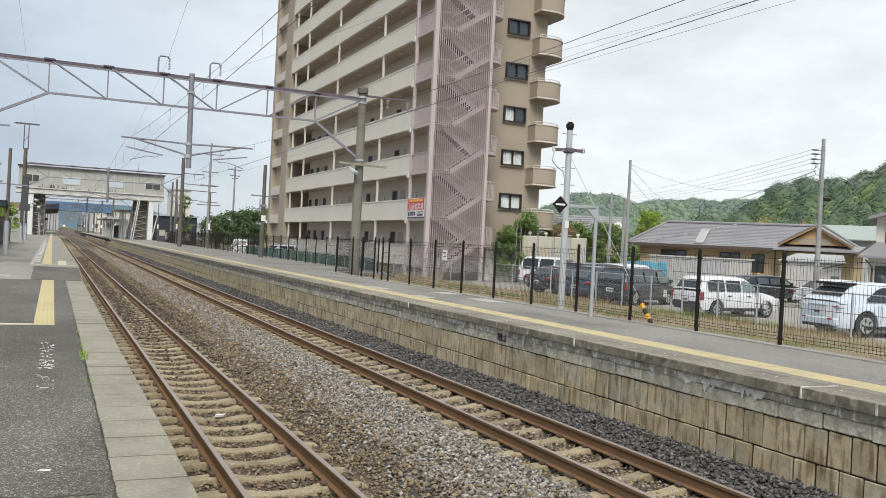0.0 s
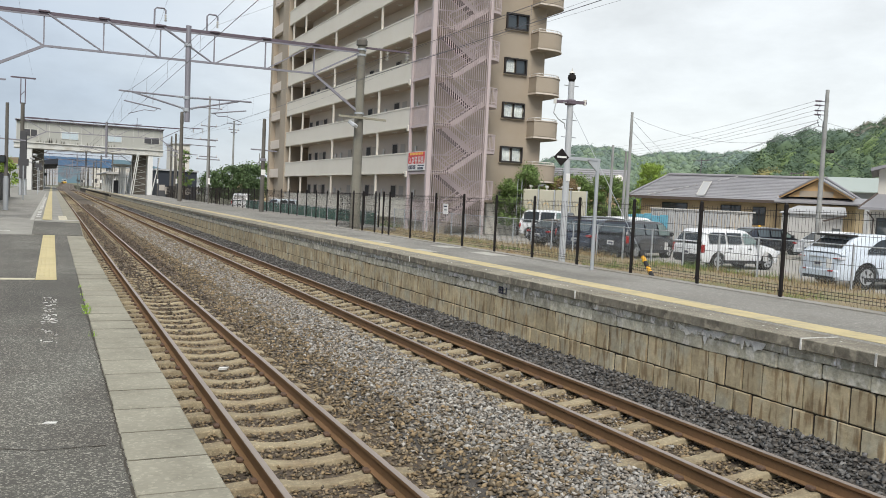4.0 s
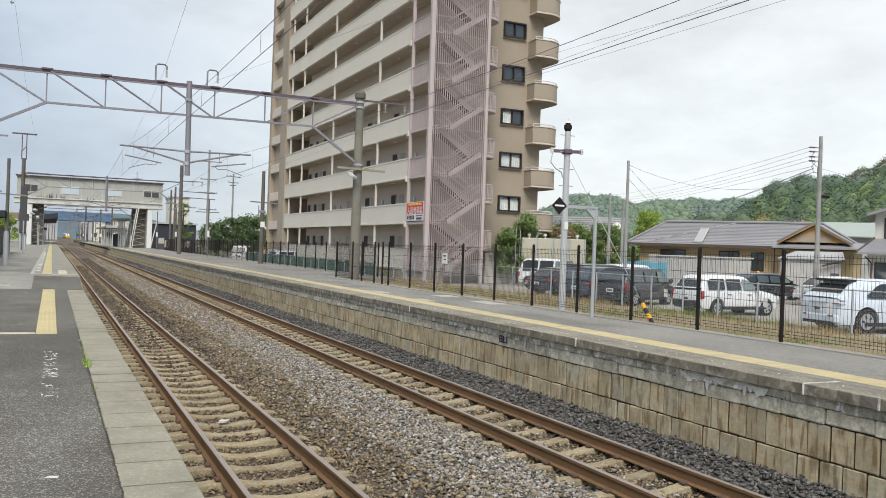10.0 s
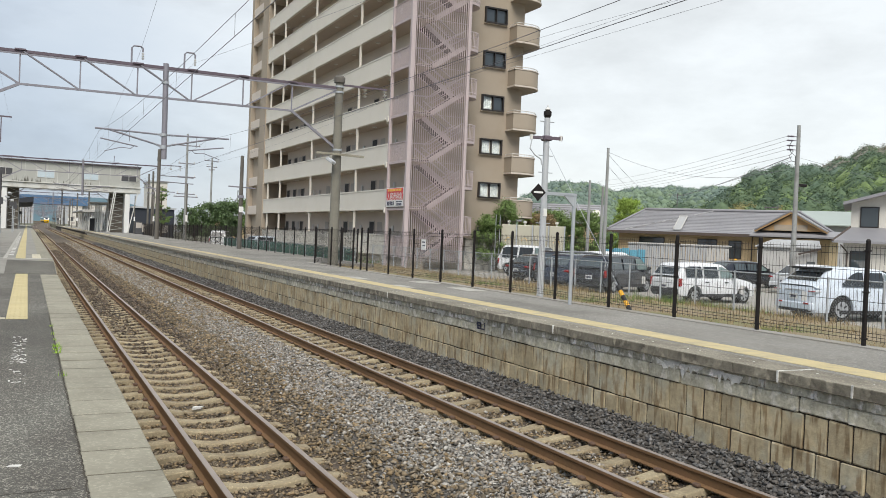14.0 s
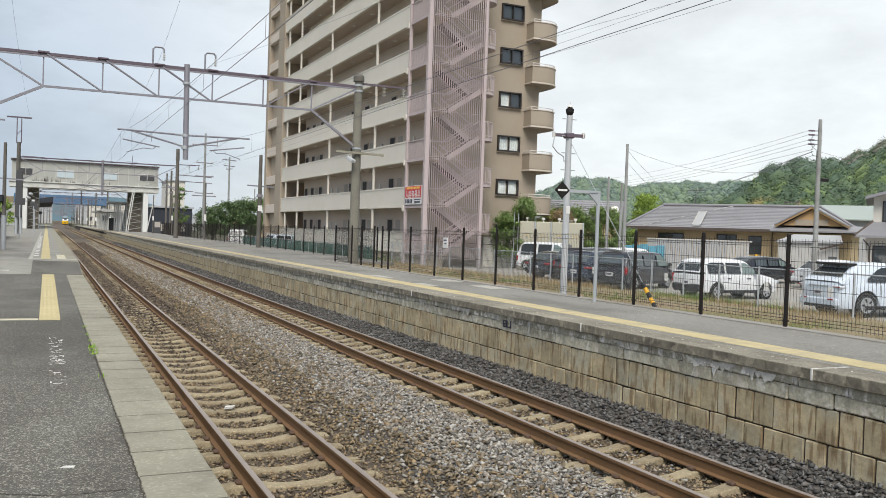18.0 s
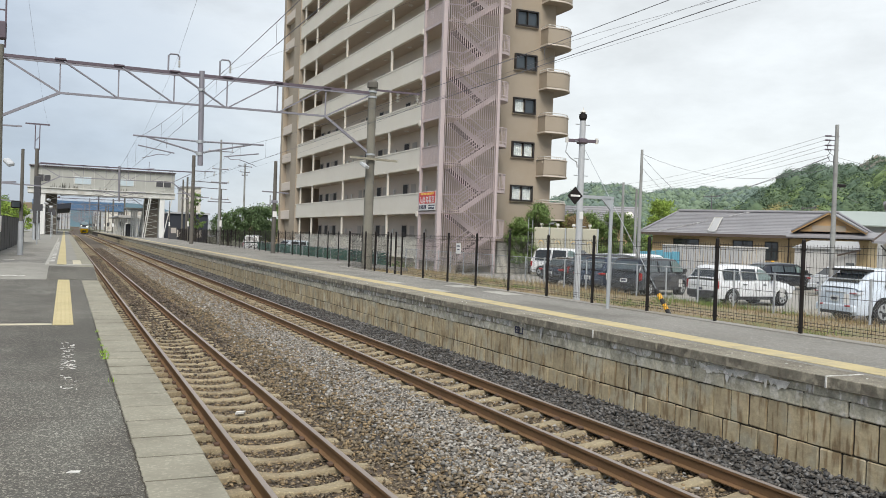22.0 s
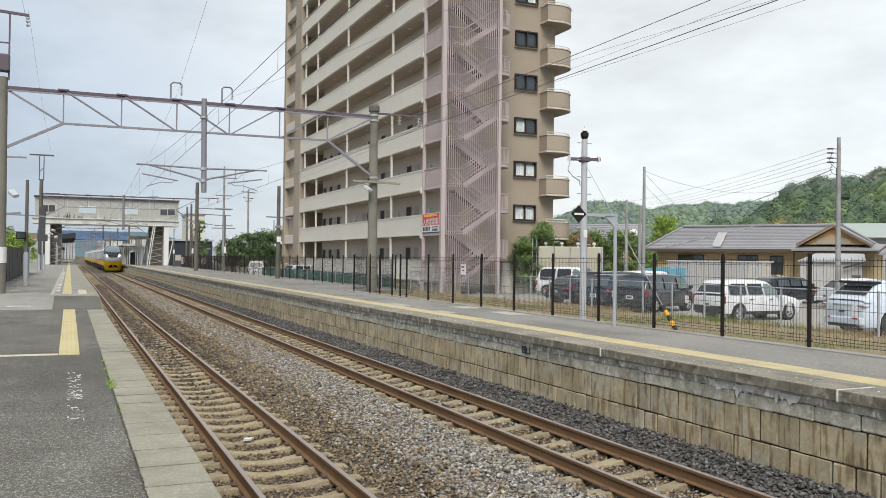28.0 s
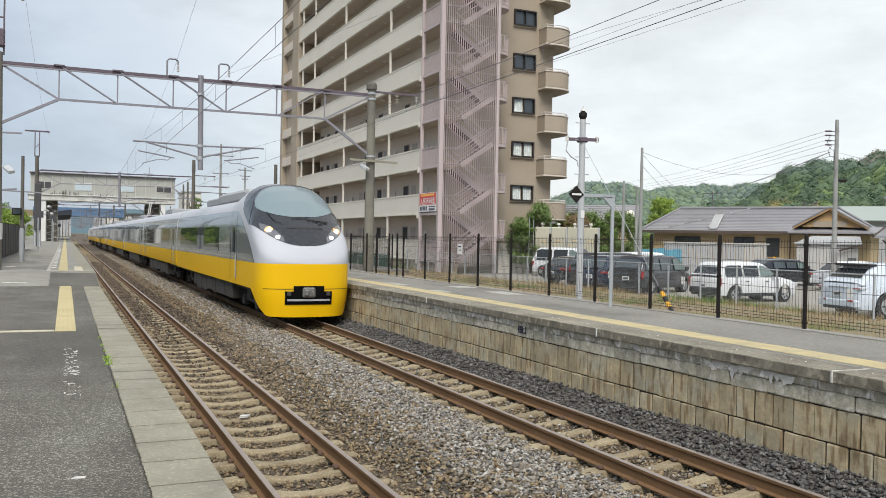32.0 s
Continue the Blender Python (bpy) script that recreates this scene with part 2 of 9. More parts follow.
M = {
    "asphalt": mat("worn_asphalt", (0.104, 0.096, 0.08), 0.92, 0.3, 0.35, 25, 0.006, 60, tint=(0.14, 0.136, 0.115), tint_amt=0.85, tint_size=0.7, speck=0.62, speck_size=85, streak=((0.082, 0.076, 0.063), 0.7, 0.5, (1, 0.35, 1))),
    "asphalt_far": mat("platform_asphalt", (0.235, 0.224, 0.2), 0.9, 0.3, 0.4, 14, 0.004, 60, tint=(0.145, 0.138, 0.12), tint_amt=0.8, tint_size=0.55, stretch=(1, 0.6, 1), speck=0.2, speck_size=70),
    "concrete": mat("platform_concrete", (0.26, 0.25, 0.22), 0.88, 0.26, 0.6, 20, 0.003, 70, tint=(0.17, 0.163, 0.142), tint_amt=0.6, tint_size=1.6),
    "coping": mat("coping_concrete", (0.275, 0.258, 0.20), 0.9, 0.17, 1.2, 30, 0.003, 80, tint=(0.205, 0.19, 0.145), tint_amt=0.75, tint_size=2.2, per_piece=0.05, speck=0.08, speck_size=45),
    "lip": mat("lip_concrete", (0.25, 0.228, 0.178), 0.9, 0.4, 1.0, 22, 0.004, 60, tint=(0.145, 0.128, 0.097), tint_amt=0.85, tint_size=1.3, per_piece=0.02, speck=0.18, speck_size=50),
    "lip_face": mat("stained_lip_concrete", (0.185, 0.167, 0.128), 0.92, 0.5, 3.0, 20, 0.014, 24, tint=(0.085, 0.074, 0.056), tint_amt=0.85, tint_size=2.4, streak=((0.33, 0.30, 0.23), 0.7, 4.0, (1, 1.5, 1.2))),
    "block": mat("retaining_block", (0.41, 0.338, 0.212), 0.9, 0.4, 3.2, 16, 0.012, 24, tint=(0.385, 0.36, 0.27), tint_amt=1.0, tint_size=2.2, per_piece=0.16, streak=((0.20, 0.135, 0.068), 0.8, 2.6, (1, 4, 0.7))),
    "block_grey": mat("weathered_cap_block", (0.475, 0.445, 0.345), 0.92, 0.5, 6.0, 26, 0.02, 18, tint=(0.29, 0.265, 0.205), tint_amt=0.8, tint_size=5.0, per_piece=0.16, streak=((0.66, 0.63, 0.56), 0.6, 7.0, (1, 1, 0.8))),
    "render_band": mat("efflorescent_render", (0.50, 0.467, 0.365), 0.92, 0.55, 6.0, 28, 0.022, 17, tint=(0.25, 0.225, 0.175), tint_amt=0.85, tint_size=4.0, per_piece=0.15, streak=((0.92, 0.87, 0.82), 0.95, 4.5, (1, 1.4, 0.9))),
    "pale_plate": mat("pale_concrete_plate", (0.40, 0.385, 0.345), 0.85, 0.2, 1.5, 20, tint=(0.28, 0.265, 0.23), tint_amt=0.6, tint_size=2.5),
    "joint": mat("dark_joint", (0.05, 0.041, 0.03), 0.95, 0.3, 2, 20),
    "joint_soil": mat("sandy_joint_soil", (0.17, 0.157, 0.12), 0.95, 0.4, 2, 20, tint=(0.08, 0.072, 0.055), tint_amt=0.8, tint_size=3),
    "cream_paint": mat("worn_cream_paint", (0.56, 0.51, 0.37), 0.85, 0.2, 1.0, 30, tint=(0.33, 0.31, 0.26), tint_amt=0.8, tint_size=5),
    "yellow_paint": mat("worn_yellow_paint", (0.50, 0.415, 0.225), 0.85, 0.2, 1.0, 30, tint=(0.34, 0.30, 0.21), tint_amt=0.8, tint_size=3),
    "tactile": mat("tactile_tile", (0.50, 0.425, 0.235), 0.85, 0.2, 1.0, 40, 0.002, 60, tint=(0.45, 0.38, 0.2), tint_amt=0.6, tint_size=3),
    "white_paint": mat("worn_white_paint", (0.66, 0.65, 0.61), 0.8, 0.15, 1.5, 50, tint=(0.25, 0.24, 0.22), tint_amt=0.7, tint_size=7),
    # beds darker than their stones: crevice shade put into the colour
    "ballast": mat("ballast_bed", (0.085, 0.075, 0.064), 0.95, 0.35, 1.2, 22, 0.05, 18, tint=(0.035, 0.03, 0.027), tint_amt=0.8, tint_size=14),
    "ballast_brown": mat("rusty_ballast_bed", (0.10, 0.075, 0.052), 0.95, 0.35, 1.2, 22, 0.05, 18, tint=(0.03, 0.022, 0.017), tint_amt=0.8, tint_size=14),
    "ballast_far": mat("distant_ballast", (0.11, 0.09, 0.07), 0.95, 0.35, 1.2, 9, 0.03, 12, tint=(0.12, 0.09, 0.065), tint_amt=0.7, tint_size=6),
    "stone_grey": mat("ballast_stone_grey", (0.30, 0.287, 0.262), 0.9, 0.3, 10, 60, island=0.55, island_tint=(0.235, 0.207, 0.172)),
    "stone_brown": mat("ballast_stone_rusty", (0.225, 0.165, 0.094), 0.9, 0.3, 10, 60, island=0.5, island_tint=(0.175, 0.142, 0.098)),
    "stone_rust": mat("ballast_stone_rust_dark", (0.12, 0.088, 0.06), 0.9, 0.3, 10, 60, island=0.6, island_tint=(0.105, 0.085, 0.066)),
    "stone_dark": mat("ballast_stone_dark", (0.125, 0.122, 0.118), 0.8, 0.3, 10, 60, island=0.65, island_tint=(0.08, 0.072, 0.064)),
    "sleeper": mat("concrete_sleeper", (0.31, 0.258, 0.165), 0.9, 0.26, 1.8, 22, 0.004, 50, tint=(0.19, 0.14, 0.085), tint_amt=0.7, tint_size=2.5, per_piece=0.13, speck=0.12, speck_size=50),
    "rust": mat("rusty_rail", (0.15, 0.084, 0.036), 0.85, 0.3, 1.0, 25, 0.002, 60, tint=(0.19, 0.10, 0.05), tint_amt=0.5),
    "rail_head": mat("polished_rail_head", (0.34, 0.29, 0.255), 0.52, 0.15, 0.5, 20, metal=0.35),
    "clip": mat("rail_clip_steel", (0.10, 0.06, 0.04), 0.8, 0.25, 3, 30),
    "black_steel": mat("black_painted_steel", (0.015, 0.012, 0.011), 0.6, 0.2, 2, 30, spec=0.25),
    "fence_wire": mat("dark_mesh_wire", (0.022, 0.017, 0.015), 0.65, 0.2, 2, 30),
    "galv": mat("galvanised_steel", (0.42, 0.44, 0.46), 0.5, 0.12, 2, 25, metal=0.35),
    "chain": mat("chain_link_wire", (0.38, 0.41, 0.42), 0.55, 0.1, 2, 25, metal=0.2),
    "pole_mast": mat("pale_concrete_mast", (0.19, 0.18, 0.148), 0.9, 0.2, 0.7, 20, 0.003, 50, tint=(0.125, 0.118, 0.1), tint_amt=0.7, tint_size=0.9),
    "pole_conc": mat("spun_concrete_pole", (0.125, 0.115, 0.1), 0.9, 0.18, 0.7, 20, 0.003, 50, tint=(0.085, 0.08, 0.07), tint_amt=0.7, tint_size=0.9),
    "pole_grey": mat("pale_grey_pole", (0.44, 0.455, 0.47), 0.6, 0.1, 0.8, 20),
    "truss": mat("grey_truss_steel", (0.245, 0.237, 0.265), 0.6, 0.15, 1.0, 20, metal=0.3),
    "truss_dark": mat("dark_truss_chord", (0.11, 0.085, 0.105), 0.65, 0.2, 1.0, 20),
    "wire": mat("overhead_wire", (0.16, 0.155, 0.175), 0.6, 0.1, 1, 10),
    "insul": mat("porcelain_insulator", (0.62, 0.6, 0.56), 0.3, 0.1, 2, 20),
    "apt_cream": mat("cream_parapet_paint", (0.66, 0.62, 0.545), 0.85, 0.07, 0.25, 12, 0.002, 40, tint=(0.58, 0.53, 0.45), tint_amt=0.4, tint_size=0.5),
    "apt_wall": mat("pinkish_corridor_wall", (0.60, 0.53, 0.46), 0.85, 0.07, 0.3, 12, 0.002, 40, tint=(0.58, 0.51, 0.45), tint_amt=0.4, tint_size=0.4),
    "apt_tan": mat("tan_wall_spray", (0.355, 0.30, 0.235), 0.9, 0.08, 0.3, 30, 0.004, 60, tint=(0.31, 0.25, 0.18), tint_amt=0.45, tint_size=0.35),
    "apt_pink": mat("mauve_painted_steel", (0.465, 0.39, 0.385), 0.6, 0.08, 0.5, 15),
    "apt_soffit": mat("soffit_paint", (0.50, 0.425, 0.355), 0.85, 0.08, 0.5, 12),
    "stair_dark": mat("stair_plate", (0.17, 0.14, 0.135), 0.7, 0.12, 0.8, 14),
    "door_brown": mat("dark_brown_door", (0.014, 0.01, 0.009), 0.6, 0.12, 1, 14),
    "door_grey": mat("grey_meter_door", (0.42, 0.38, 0.34), 0.6, 0.1, 1, 14),
    "frame_dark": mat("dark_window_frame", (0.025, 0.02, 0.018), 0.45, 0.1, 2, 20),
    "glass": glass("window_glass", (0.045, 0.055, 0.06), 0.03, 0.9),
    "glass_clear": glass("clear_window_glass", (0.85, 0.88, 0.88), 0.02, 0.5, 0.95),
    "pole_street": mat("grey_street_pole", (0.29, 0.295, 0.285), 0.9, 0.18, 0.7, 20, 0.003, 50, tint=(0.17, 0.16, 0.15), tint_amt=0.7, tint_size=0.9),
    # pale colour stands for the sky seen through the front windows
    "glass_pale": glass("pale_car_glass", (0.17, 0.225, 0.215), 0.05, 0.7),
    # lightened colour paints bluish reflections on the dark cars' glass
    "glass_sheen": glass("tinted_car_glass", (0.075, 0.095, 0.105), 0.05, 0.65),
    "glass_car": glass("car_glass", (0.03, 0.036, 0.04), 0.05, 0.55),
    "curtain": mat("pale_curtain", (0.44, 0.46, 0.45), 0.9, 0.12, 3, 25, stretch=(6, 6, 0.6)),
    "gravel": mat("parking_gravel", (0.31, 0.295, 0.265), 0.95, 0.2, 0.35, 40, 0.01, 60, tint=(0.22, 0.19, 0.13), tint_amt=0.6, tint_size=0.5),
    "dry_grass": mat("dry_grass_ground", (0.26, 0.205, 0.13), 0.95, 0.3, 0.6, 30, 0.02, 40, tint=(0.13, 0.15, 0.045), tint_amt=0.7, tint_size=0.5),
    "straw": mat("straw_blades", (0.30, 0.23, 0.13), 0.9, 0.2, 3, 20, island=0.4),
    "grass": mat("green_grass_blades", (0.13, 0.19, 0.045), 0.8, 0.2, 3, 20, island=0.4),
    "weed": mat("bright_weed", (0.27, 0.42, 0.06), 0.8, 0.2, 3, 20, island=0.3),
    "earth": mat("distant_ground", (0.14, 0.14, 0.09), 0.95, 0.25, 0.02, 0.4),
    "leaf": mat("mid_green_leaf", (0.135, 0.205, 0.055), 0.65, 0.25, 1.4, 8, island=0.5),
    "leaf_dark": mat("dark_green_leaf", (0.085, 0.135, 0.05), 0.7, 0.25, 1.0, 8, island=0.5),
    "leaf_bright": mat("fresh_yellow_green_leaf", (0.25, 0.355, 0.06), 0.7, 0.2, 0.8, 8, island=0.4),
    "leaf_brown": mat("bronze_hedge_leaf", (0.23, 0.165, 0.085), 0.75, 0.2, 0.8, 8, island=0.35),
    "bark": mat("tree_bark", (0.10, 0.08, 0.06), 0.95, 0.25, 2, 20, 0.01, 20),
    "roof_tile": mat("grey_roof_tile", (0.235, 0.232, 0.245), 0.5, 0.16, 0.5, 12, per_piece=0.12, island=0.12),
    "roof_edge": mat("dark_eaves", (0.085, 0.065, 0.055), 0.8, 0.15, 1, 12),
    "stucco_ochre": mat("ochre_stucco", (0.58, 0.44, 0.26), 0.9, 0.1, 0.5, 25, 0.003, 60),
    "timber": mat("pale_gable_timber", (0.50, 0.32, 0.15), 0.7, 0.15, 0.6, 14, stretch=(1, 1, 4)),
    "panel_grey": mat("grey_fence_panel", (0.42, 0.40, 0.36), 0.75, 0.1, 0.6, 14),
    "panel_white": mat("white_corrugated_sheet", (0.47, 0.46, 0.44), 0.7, 0.1, 0.6, 14),
    "stucco_white": mat("off_white_stucco", (0.62, 0.59, 0.53), 0.9, 0.1, 0.5, 25, 0.003, 60),
    "green_roof": mat("pale_green_sheet_roof", (0.33, 0.375, 0.35), 0.6, 0.08, 0.4, 10),
    "blue_sheet": mat("blue_tarpaulin", (0.12, 0.34, 0.45), 0.6, 0.15, 1, 10),
    "tank": mat("cream_panel_tank", (0.43, 0.41, 0.325), 0.6, 0.1, 0.6, 14, tint=(0.4, 0.37, 0.29), tint_amt=0.4),
    # the sky's reflection put into the pane colour
    "pale_pane": mat("sky_lit_pane", (0.50, 0.58, 0.62), 0.25, 0.06, 0.5, 6),
    "rust_stain": mat("dark_run_stain", (0.13, 0.125, 0.105), 0.9, 0.3, 2, 12),
    "navy_wall": mat("navy_sheet_wall", (0.025, 0.03, 0.042), 0.7, 0.12, 0.3, 6),
    "sign_red": mat("red_sign_sheet", (0.58, 0.06, 0.06), 0.6, 0.08, 1, 14),
    "sign_white": mat("white_sign_sheet", (0.72, 0.71, 0.69), 0.6, 0.06, 1, 14),
    "ink": mat("dark_lettering", (0.06, 0.06, 0.09), 0.6, 0.05, 1, 14),
    "orange_ink": mat("yellow_lettering", (0.85, 0.52, 0.10), 0.6, 0.05, 1, 14),
    "hivis": mat("yellow_guard", (0.80, 0.42, 0.03), 0.5, 0.08, 2, 14),
    "bridge_wall": mat("footbridge_cladding", (0.39, 0.392, 0.36), 0.8, 0.08, 0.3, 8, tint=(0.29, 0.285, 0.25), tint_amt=0.5, tint_size=0.5, stretch=(1, 1, 0.3)),
    "bridge_beam": mat("footbridge_girder", (0.60, 0.60, 0.57), 0.7, 0.1, 0.3, 8, tint=(0.26, 0.23, 0.18), tint_amt=0.5, tint_size=0.6),
    "bridge_frame": mat("white_steel_column", (0.68, 0.68, 0.66), 0.6, 0.07, 0.5, 8),
    "stair_tread": mat("brown_stair_underside", (0.10, 0.085, 0.068), 0.8, 0.2, 1, 8),
    "blue_girder": mat("blue_road_bridge", (0.085, 0.165, 0.285), 0.7, 0.1, 0.1, 2),
    "far_block": mat("distant_building", (0.42, 0.43, 0.45), 0.9, 0.08, 0.1, 1),
    "far_dark": mat("dark_shed_wall", (0.06, 0.06, 0.065), 0.7, 0.1, 0.3, 6),
    "car_white": mat("white_car_paint", (0.72, 0.73, 0.74), 0.25, 0.02, 1, 5, obj=True, coat=0.6),
    "car_pearl": mat("pearl_car_paint", (0.60, 0.66, 0.73), 0.25, 0.02, 1, 5, obj=True, coat=0.6),
    "car_black": mat("black_car_paint", (0.016, 0.019, 0.027), 0.16, 0.05, 1, 5, obj=True, coat=1.0),
    "car_navy": mat("dark_blue_car_paint", (0.02, 0.03, 0.055), 0.16, 0.05, 1, 5, obj=True, coat=1.0),
    "tyre": mat("tyre_rubber", (0.02, 0.02, 0.02), 0.8, 0.2, 3, 30, obj=True),
    "alloy": mat("alloy_wheel", (0.50, 0.51, 0.52), 0.35, 0.08, 3, 30, metal=0.7, obj=True),
    "trim": mat("black_plastic_trim", (0.022, 0.022, 0.023), 0.6, 0.1, 3, 30, obj=True),
    "lens_red": mat("red_tail_lamp", (0.30, 0.015, 0.015), 0.2, 0.05, 3, 30, obj=True),
    "lamp_case": mat("grey_lamp_housing", (0.13, 0.135, 0.145), 0.15, 0.05, 3, 30, obj=True, coat=1.0),
    "lens_clear": mat("clear_lamp_lens", (0.55, 0.57, 0.6), 0.15, 0.05, 3, 30, obj=True),
    "plate": mat("number_plate", (0.62, 0.62, 0.6), 0.5, 0.05, 3, 30, obj=True),
    "train_white": mat("train_white_paint", (0.455, 0.47, 0.505), 0.55, 0.015, 0.6, 5, obj=True, spec=0.3),
    "train_yellow": mat("train_yellow_paint", (0.80, 0.47, 0.002), 0.5, 0.015, 0.6, 5, obj=True, spec=0.25, coat=0.06),
    "train_grey": mat("train_grey_paint", (0.19, 0.215, 0.215), 0.22, 0.02, 0.6, 5, obj=True, coat=0.6, metal=0.25),
    "train_black": mat("train_black_mask", (0.028, 0.03, 0.034), 0.28, 0.03, 0.6, 5, obj=True, coat=0.5),
    "train_glass": glass("train_window_glass", (0.02, 0.03, 0.03), 0.03, 0.35),
    "train_side": glass("cab_side_glass", (0.05, 0.065, 0.07), 0.05, 0.6),
    # pale teal base colour stands for the sky mirrored in the windscreen
    "train_shield": glass("train_windscreen", (0.19, 0.245, 0.265), 0.06, 0.75),
    "under": mat("grimy_underframe", (0.035, 0.032, 0.03), 0.85, 0.3, 1.2, 10, obj=True),
    "under_box": mat("underfloor_equipment_box", (0.05, 0.045, 0.04), 0.8, 0.25, 1.2, 10, obj=True),
    "roof_grey": mat("train_roof_equipment", (0.33, 0.34, 0.35), 0.7, 0.12, 1.0, 8, obj=True),
    "coupler": mat("bare_steel_coupler", (0.20, 0.195, 0.18), 0.55, 0.3, 6, 20, obj=True, metal=0.4),
    # black for the shade inside the coupler recess, which isn't cut
    "recess_shade": mat("black_recess", (0.006, 0.006, 0.006), 0.95, 0.1, 3, 30, obj=True, spec=0.05),
    "reflector": mat("amber_lit_reflector", (0.55, 0.33, 0.16), 0.3, 0.1, 3, 30, obj=True, metal=0.5),
    "lamp_on": lamp_mat("headlamp_glow", (1.0, 0.76, 0.48), 60.0),
    "lamp_white": lamp_mat("headlamp_white_glow", (0.95, 0.90, 0.88), 12.0),
}


# ---- building with meshes ----
class Geo:
    """Collects the faces of one mesh."""

    def __init__(self):
        self.v, self.f = [], []

    def add(self, verts, faces):
        o = len(self.v)
        self.v += [tuple(p) for p in verts]
        self.f += [tuple(i + o for i in q) for q in faces]
        return self

    def box(self, x0, x1, y0, y1, z0, z1, m=None):
        p = [(x, y, z) for z in (z0, z1) for y in (y0, y1) for x in (x0, x1)]
        if m is not None:
            p = [m @ Vector(q) for q in p]
        return self.add(p, [(0, 2, 3, 1), (4, 5, 7, 6), (0, 1, 5, 4), (2, 6, 7, 3), (0, 4, 6, 2), (1, 3, 7, 5)])

    def block(self, x0, x1, y0, y1, z0, z1, c=0.01, m=None):
        """A box with chamfered edges."""
        p = []
        for sx, x in ((1, x0), (-1, x1)):
            for sy, y in ((1, y0), (-1, y1)):
                for sz, z in ((1, z0), (-1, z1)):
                    p += [(x, y + sy * c, z + sz * c), (x + sx * c, y, z + sz * c), (x + sx * c, y + sy * c, z)]
        if m is not None:
            p = [m @ Vector(q) for q in p]
        k = lambda a, b, d: 3 * (4 * a + 2 * b + d)  # noqa: E731
        f = []
        for a in (0, 1):
            f.append(tuple(k(a, b, d) for b, d in ((0, 0), (0, 1), (1, 1), (1, 0))))
            f.append(tuple(k(b, a, d) + 1 for b, d in ((0, 0), (0, 1), (1, 1), (1, 0))))
            f.append(tuple(k(b, d, a) + 2 for b, d in ((0, 0), (0, 1), (1, 1), (1, 0))))
            for b in (0, 1):
                f.append((k(a, b, 0), k(a, b, 1), k(a, b, 1) + 1, k(a, b, 0) + 1))
                f.append((k(a, 0, b), k(a, 1, b), k(a, 1, b) + 2, k(a, 0, b) + 2))
                f.append((k(0, a, b) + 1, k(1, a, b) + 1, k(1, a, b) + 2, k(0, a, b) + 2))
                for d in (0, 1):
                    f.append((k(a, b, d), k(a, b, d) + 1, k(a, b, d) + 2))
        return self.add(p, list(dict.fromkeys(f)))

    def tube(self, a, b, r0, r1=None, n=8, caps=True):
        a, b = Vector(a), Vector(b)
        r1 = r0 if r1 is None else r1
        d = (b - a).normalized()
        u = d.orthogonal().normalized()
        if abs(d.z) < 0.9:
            u = d.cross(Vector((0, 0, 1))).normalized()
        w = d.cross(u)
        p = []
        for q, r in ((a, r0), (b, r1)):
            for k in range(n):
                t = 2 * math.pi * (k + 0.5) / n
                p.append(q + r * (math.cos(t) * u + math.sin(t) * w))
        f = [(k, (k + 1) % n, n + (k + 1) % n, n + k) for k in range(n)]
        if caps:
            f += [tuple(range(n))[::-1], tuple(range(n, 2 * n))]
        return self.add(p, f)

    def path(self, pts, r, n=6):
        pts = [Vector(p) for p in pts]
        rings = []
        for k, p in enumerate(pts):
            d = (pts[min(k + 1, len(pts) - 1)] - pts[max(k - 1, 0)]).normalized()
            u = d.cross(Vector((0.02, 0.03, 1)) if abs(d.z) < 0.9 else Vector((0, 1, 0))).normalized()
            w = d.cross(u)
            rings.append([p + r * (math.cos(2 * math.pi * j / n) * u + math.sin(2 * math.pi * j / n) * w) for j in range(n)])
        return self.ribbon(rings, True)

    def bar(self, a, b, w, h):
        """A square-edged bar from a to b: w across, h high."""
        a, b = Vector(a), Vector(b)
        d = (b - a).normalized()
        u = d.cross(Vector((0, 0, 1)))
        u = u.normalized() if u.length > 1e-4 else Vector((1, 0, 0))
        s = u.cross(d)
        p = [q + i * w / 2 * u + j * h / 2 * s for q in (a, b) for i, j in ((-1, -1), (1, -1), (1, 1), (-1, 1))]
        return self.add(p, [(0, 1, 2, 3), (7, 6, 5, 4), (0, 4, 5, 1), (1, 5, 6, 2), (2, 6, 7, 3), (3, 7, 4, 0)])

    def ribbon(self, rings, close=False, caps=True):
        """A skin over rings of equal length; close joins each ring's ends."""
        n = len(rings[0])
        p = [q for r in rings for q in r]
        f = []
        for i in range(len(rings) - 1):
            for j in range(n if close else n - 1):
                k = (j + 1) % n
                f.append((i * n + j, i * n + k, (i + 1) * n + k, (i + 1) * n + j))
        if close and caps:
            f += [tuple(range(n))[::-1], tuple(range((len(rings) - 1) * n, len(rings) * n))]
        return self.add(p, f)

    def poly(self, pts, depth):
        """A flat outline given thickness along the vector depth."""
        n, d = len(pts), Vector(depth)
        p = [Vector(q) for q in pts] + [Vector(q) + d for q in pts]
        return self.add(p, [tuple(range(n))[::-1], tuple(range(n, 2 * n))] + [(k, (k + 1) % n, n + (k + 1) % n, n + k) for k in range(n)])

    def mesh(self, name, material, smooth=False, fix=True):
        me = bpy.data.meshes.new(name)
        me.from_pydata(self.v, [], self.f)
        for m in material if isinstance(material, (list, tuple)) else [material]:
            me.materials.append(m)
        if fix:
            bm = bmesh.new()
            bm.from_mesh(me)
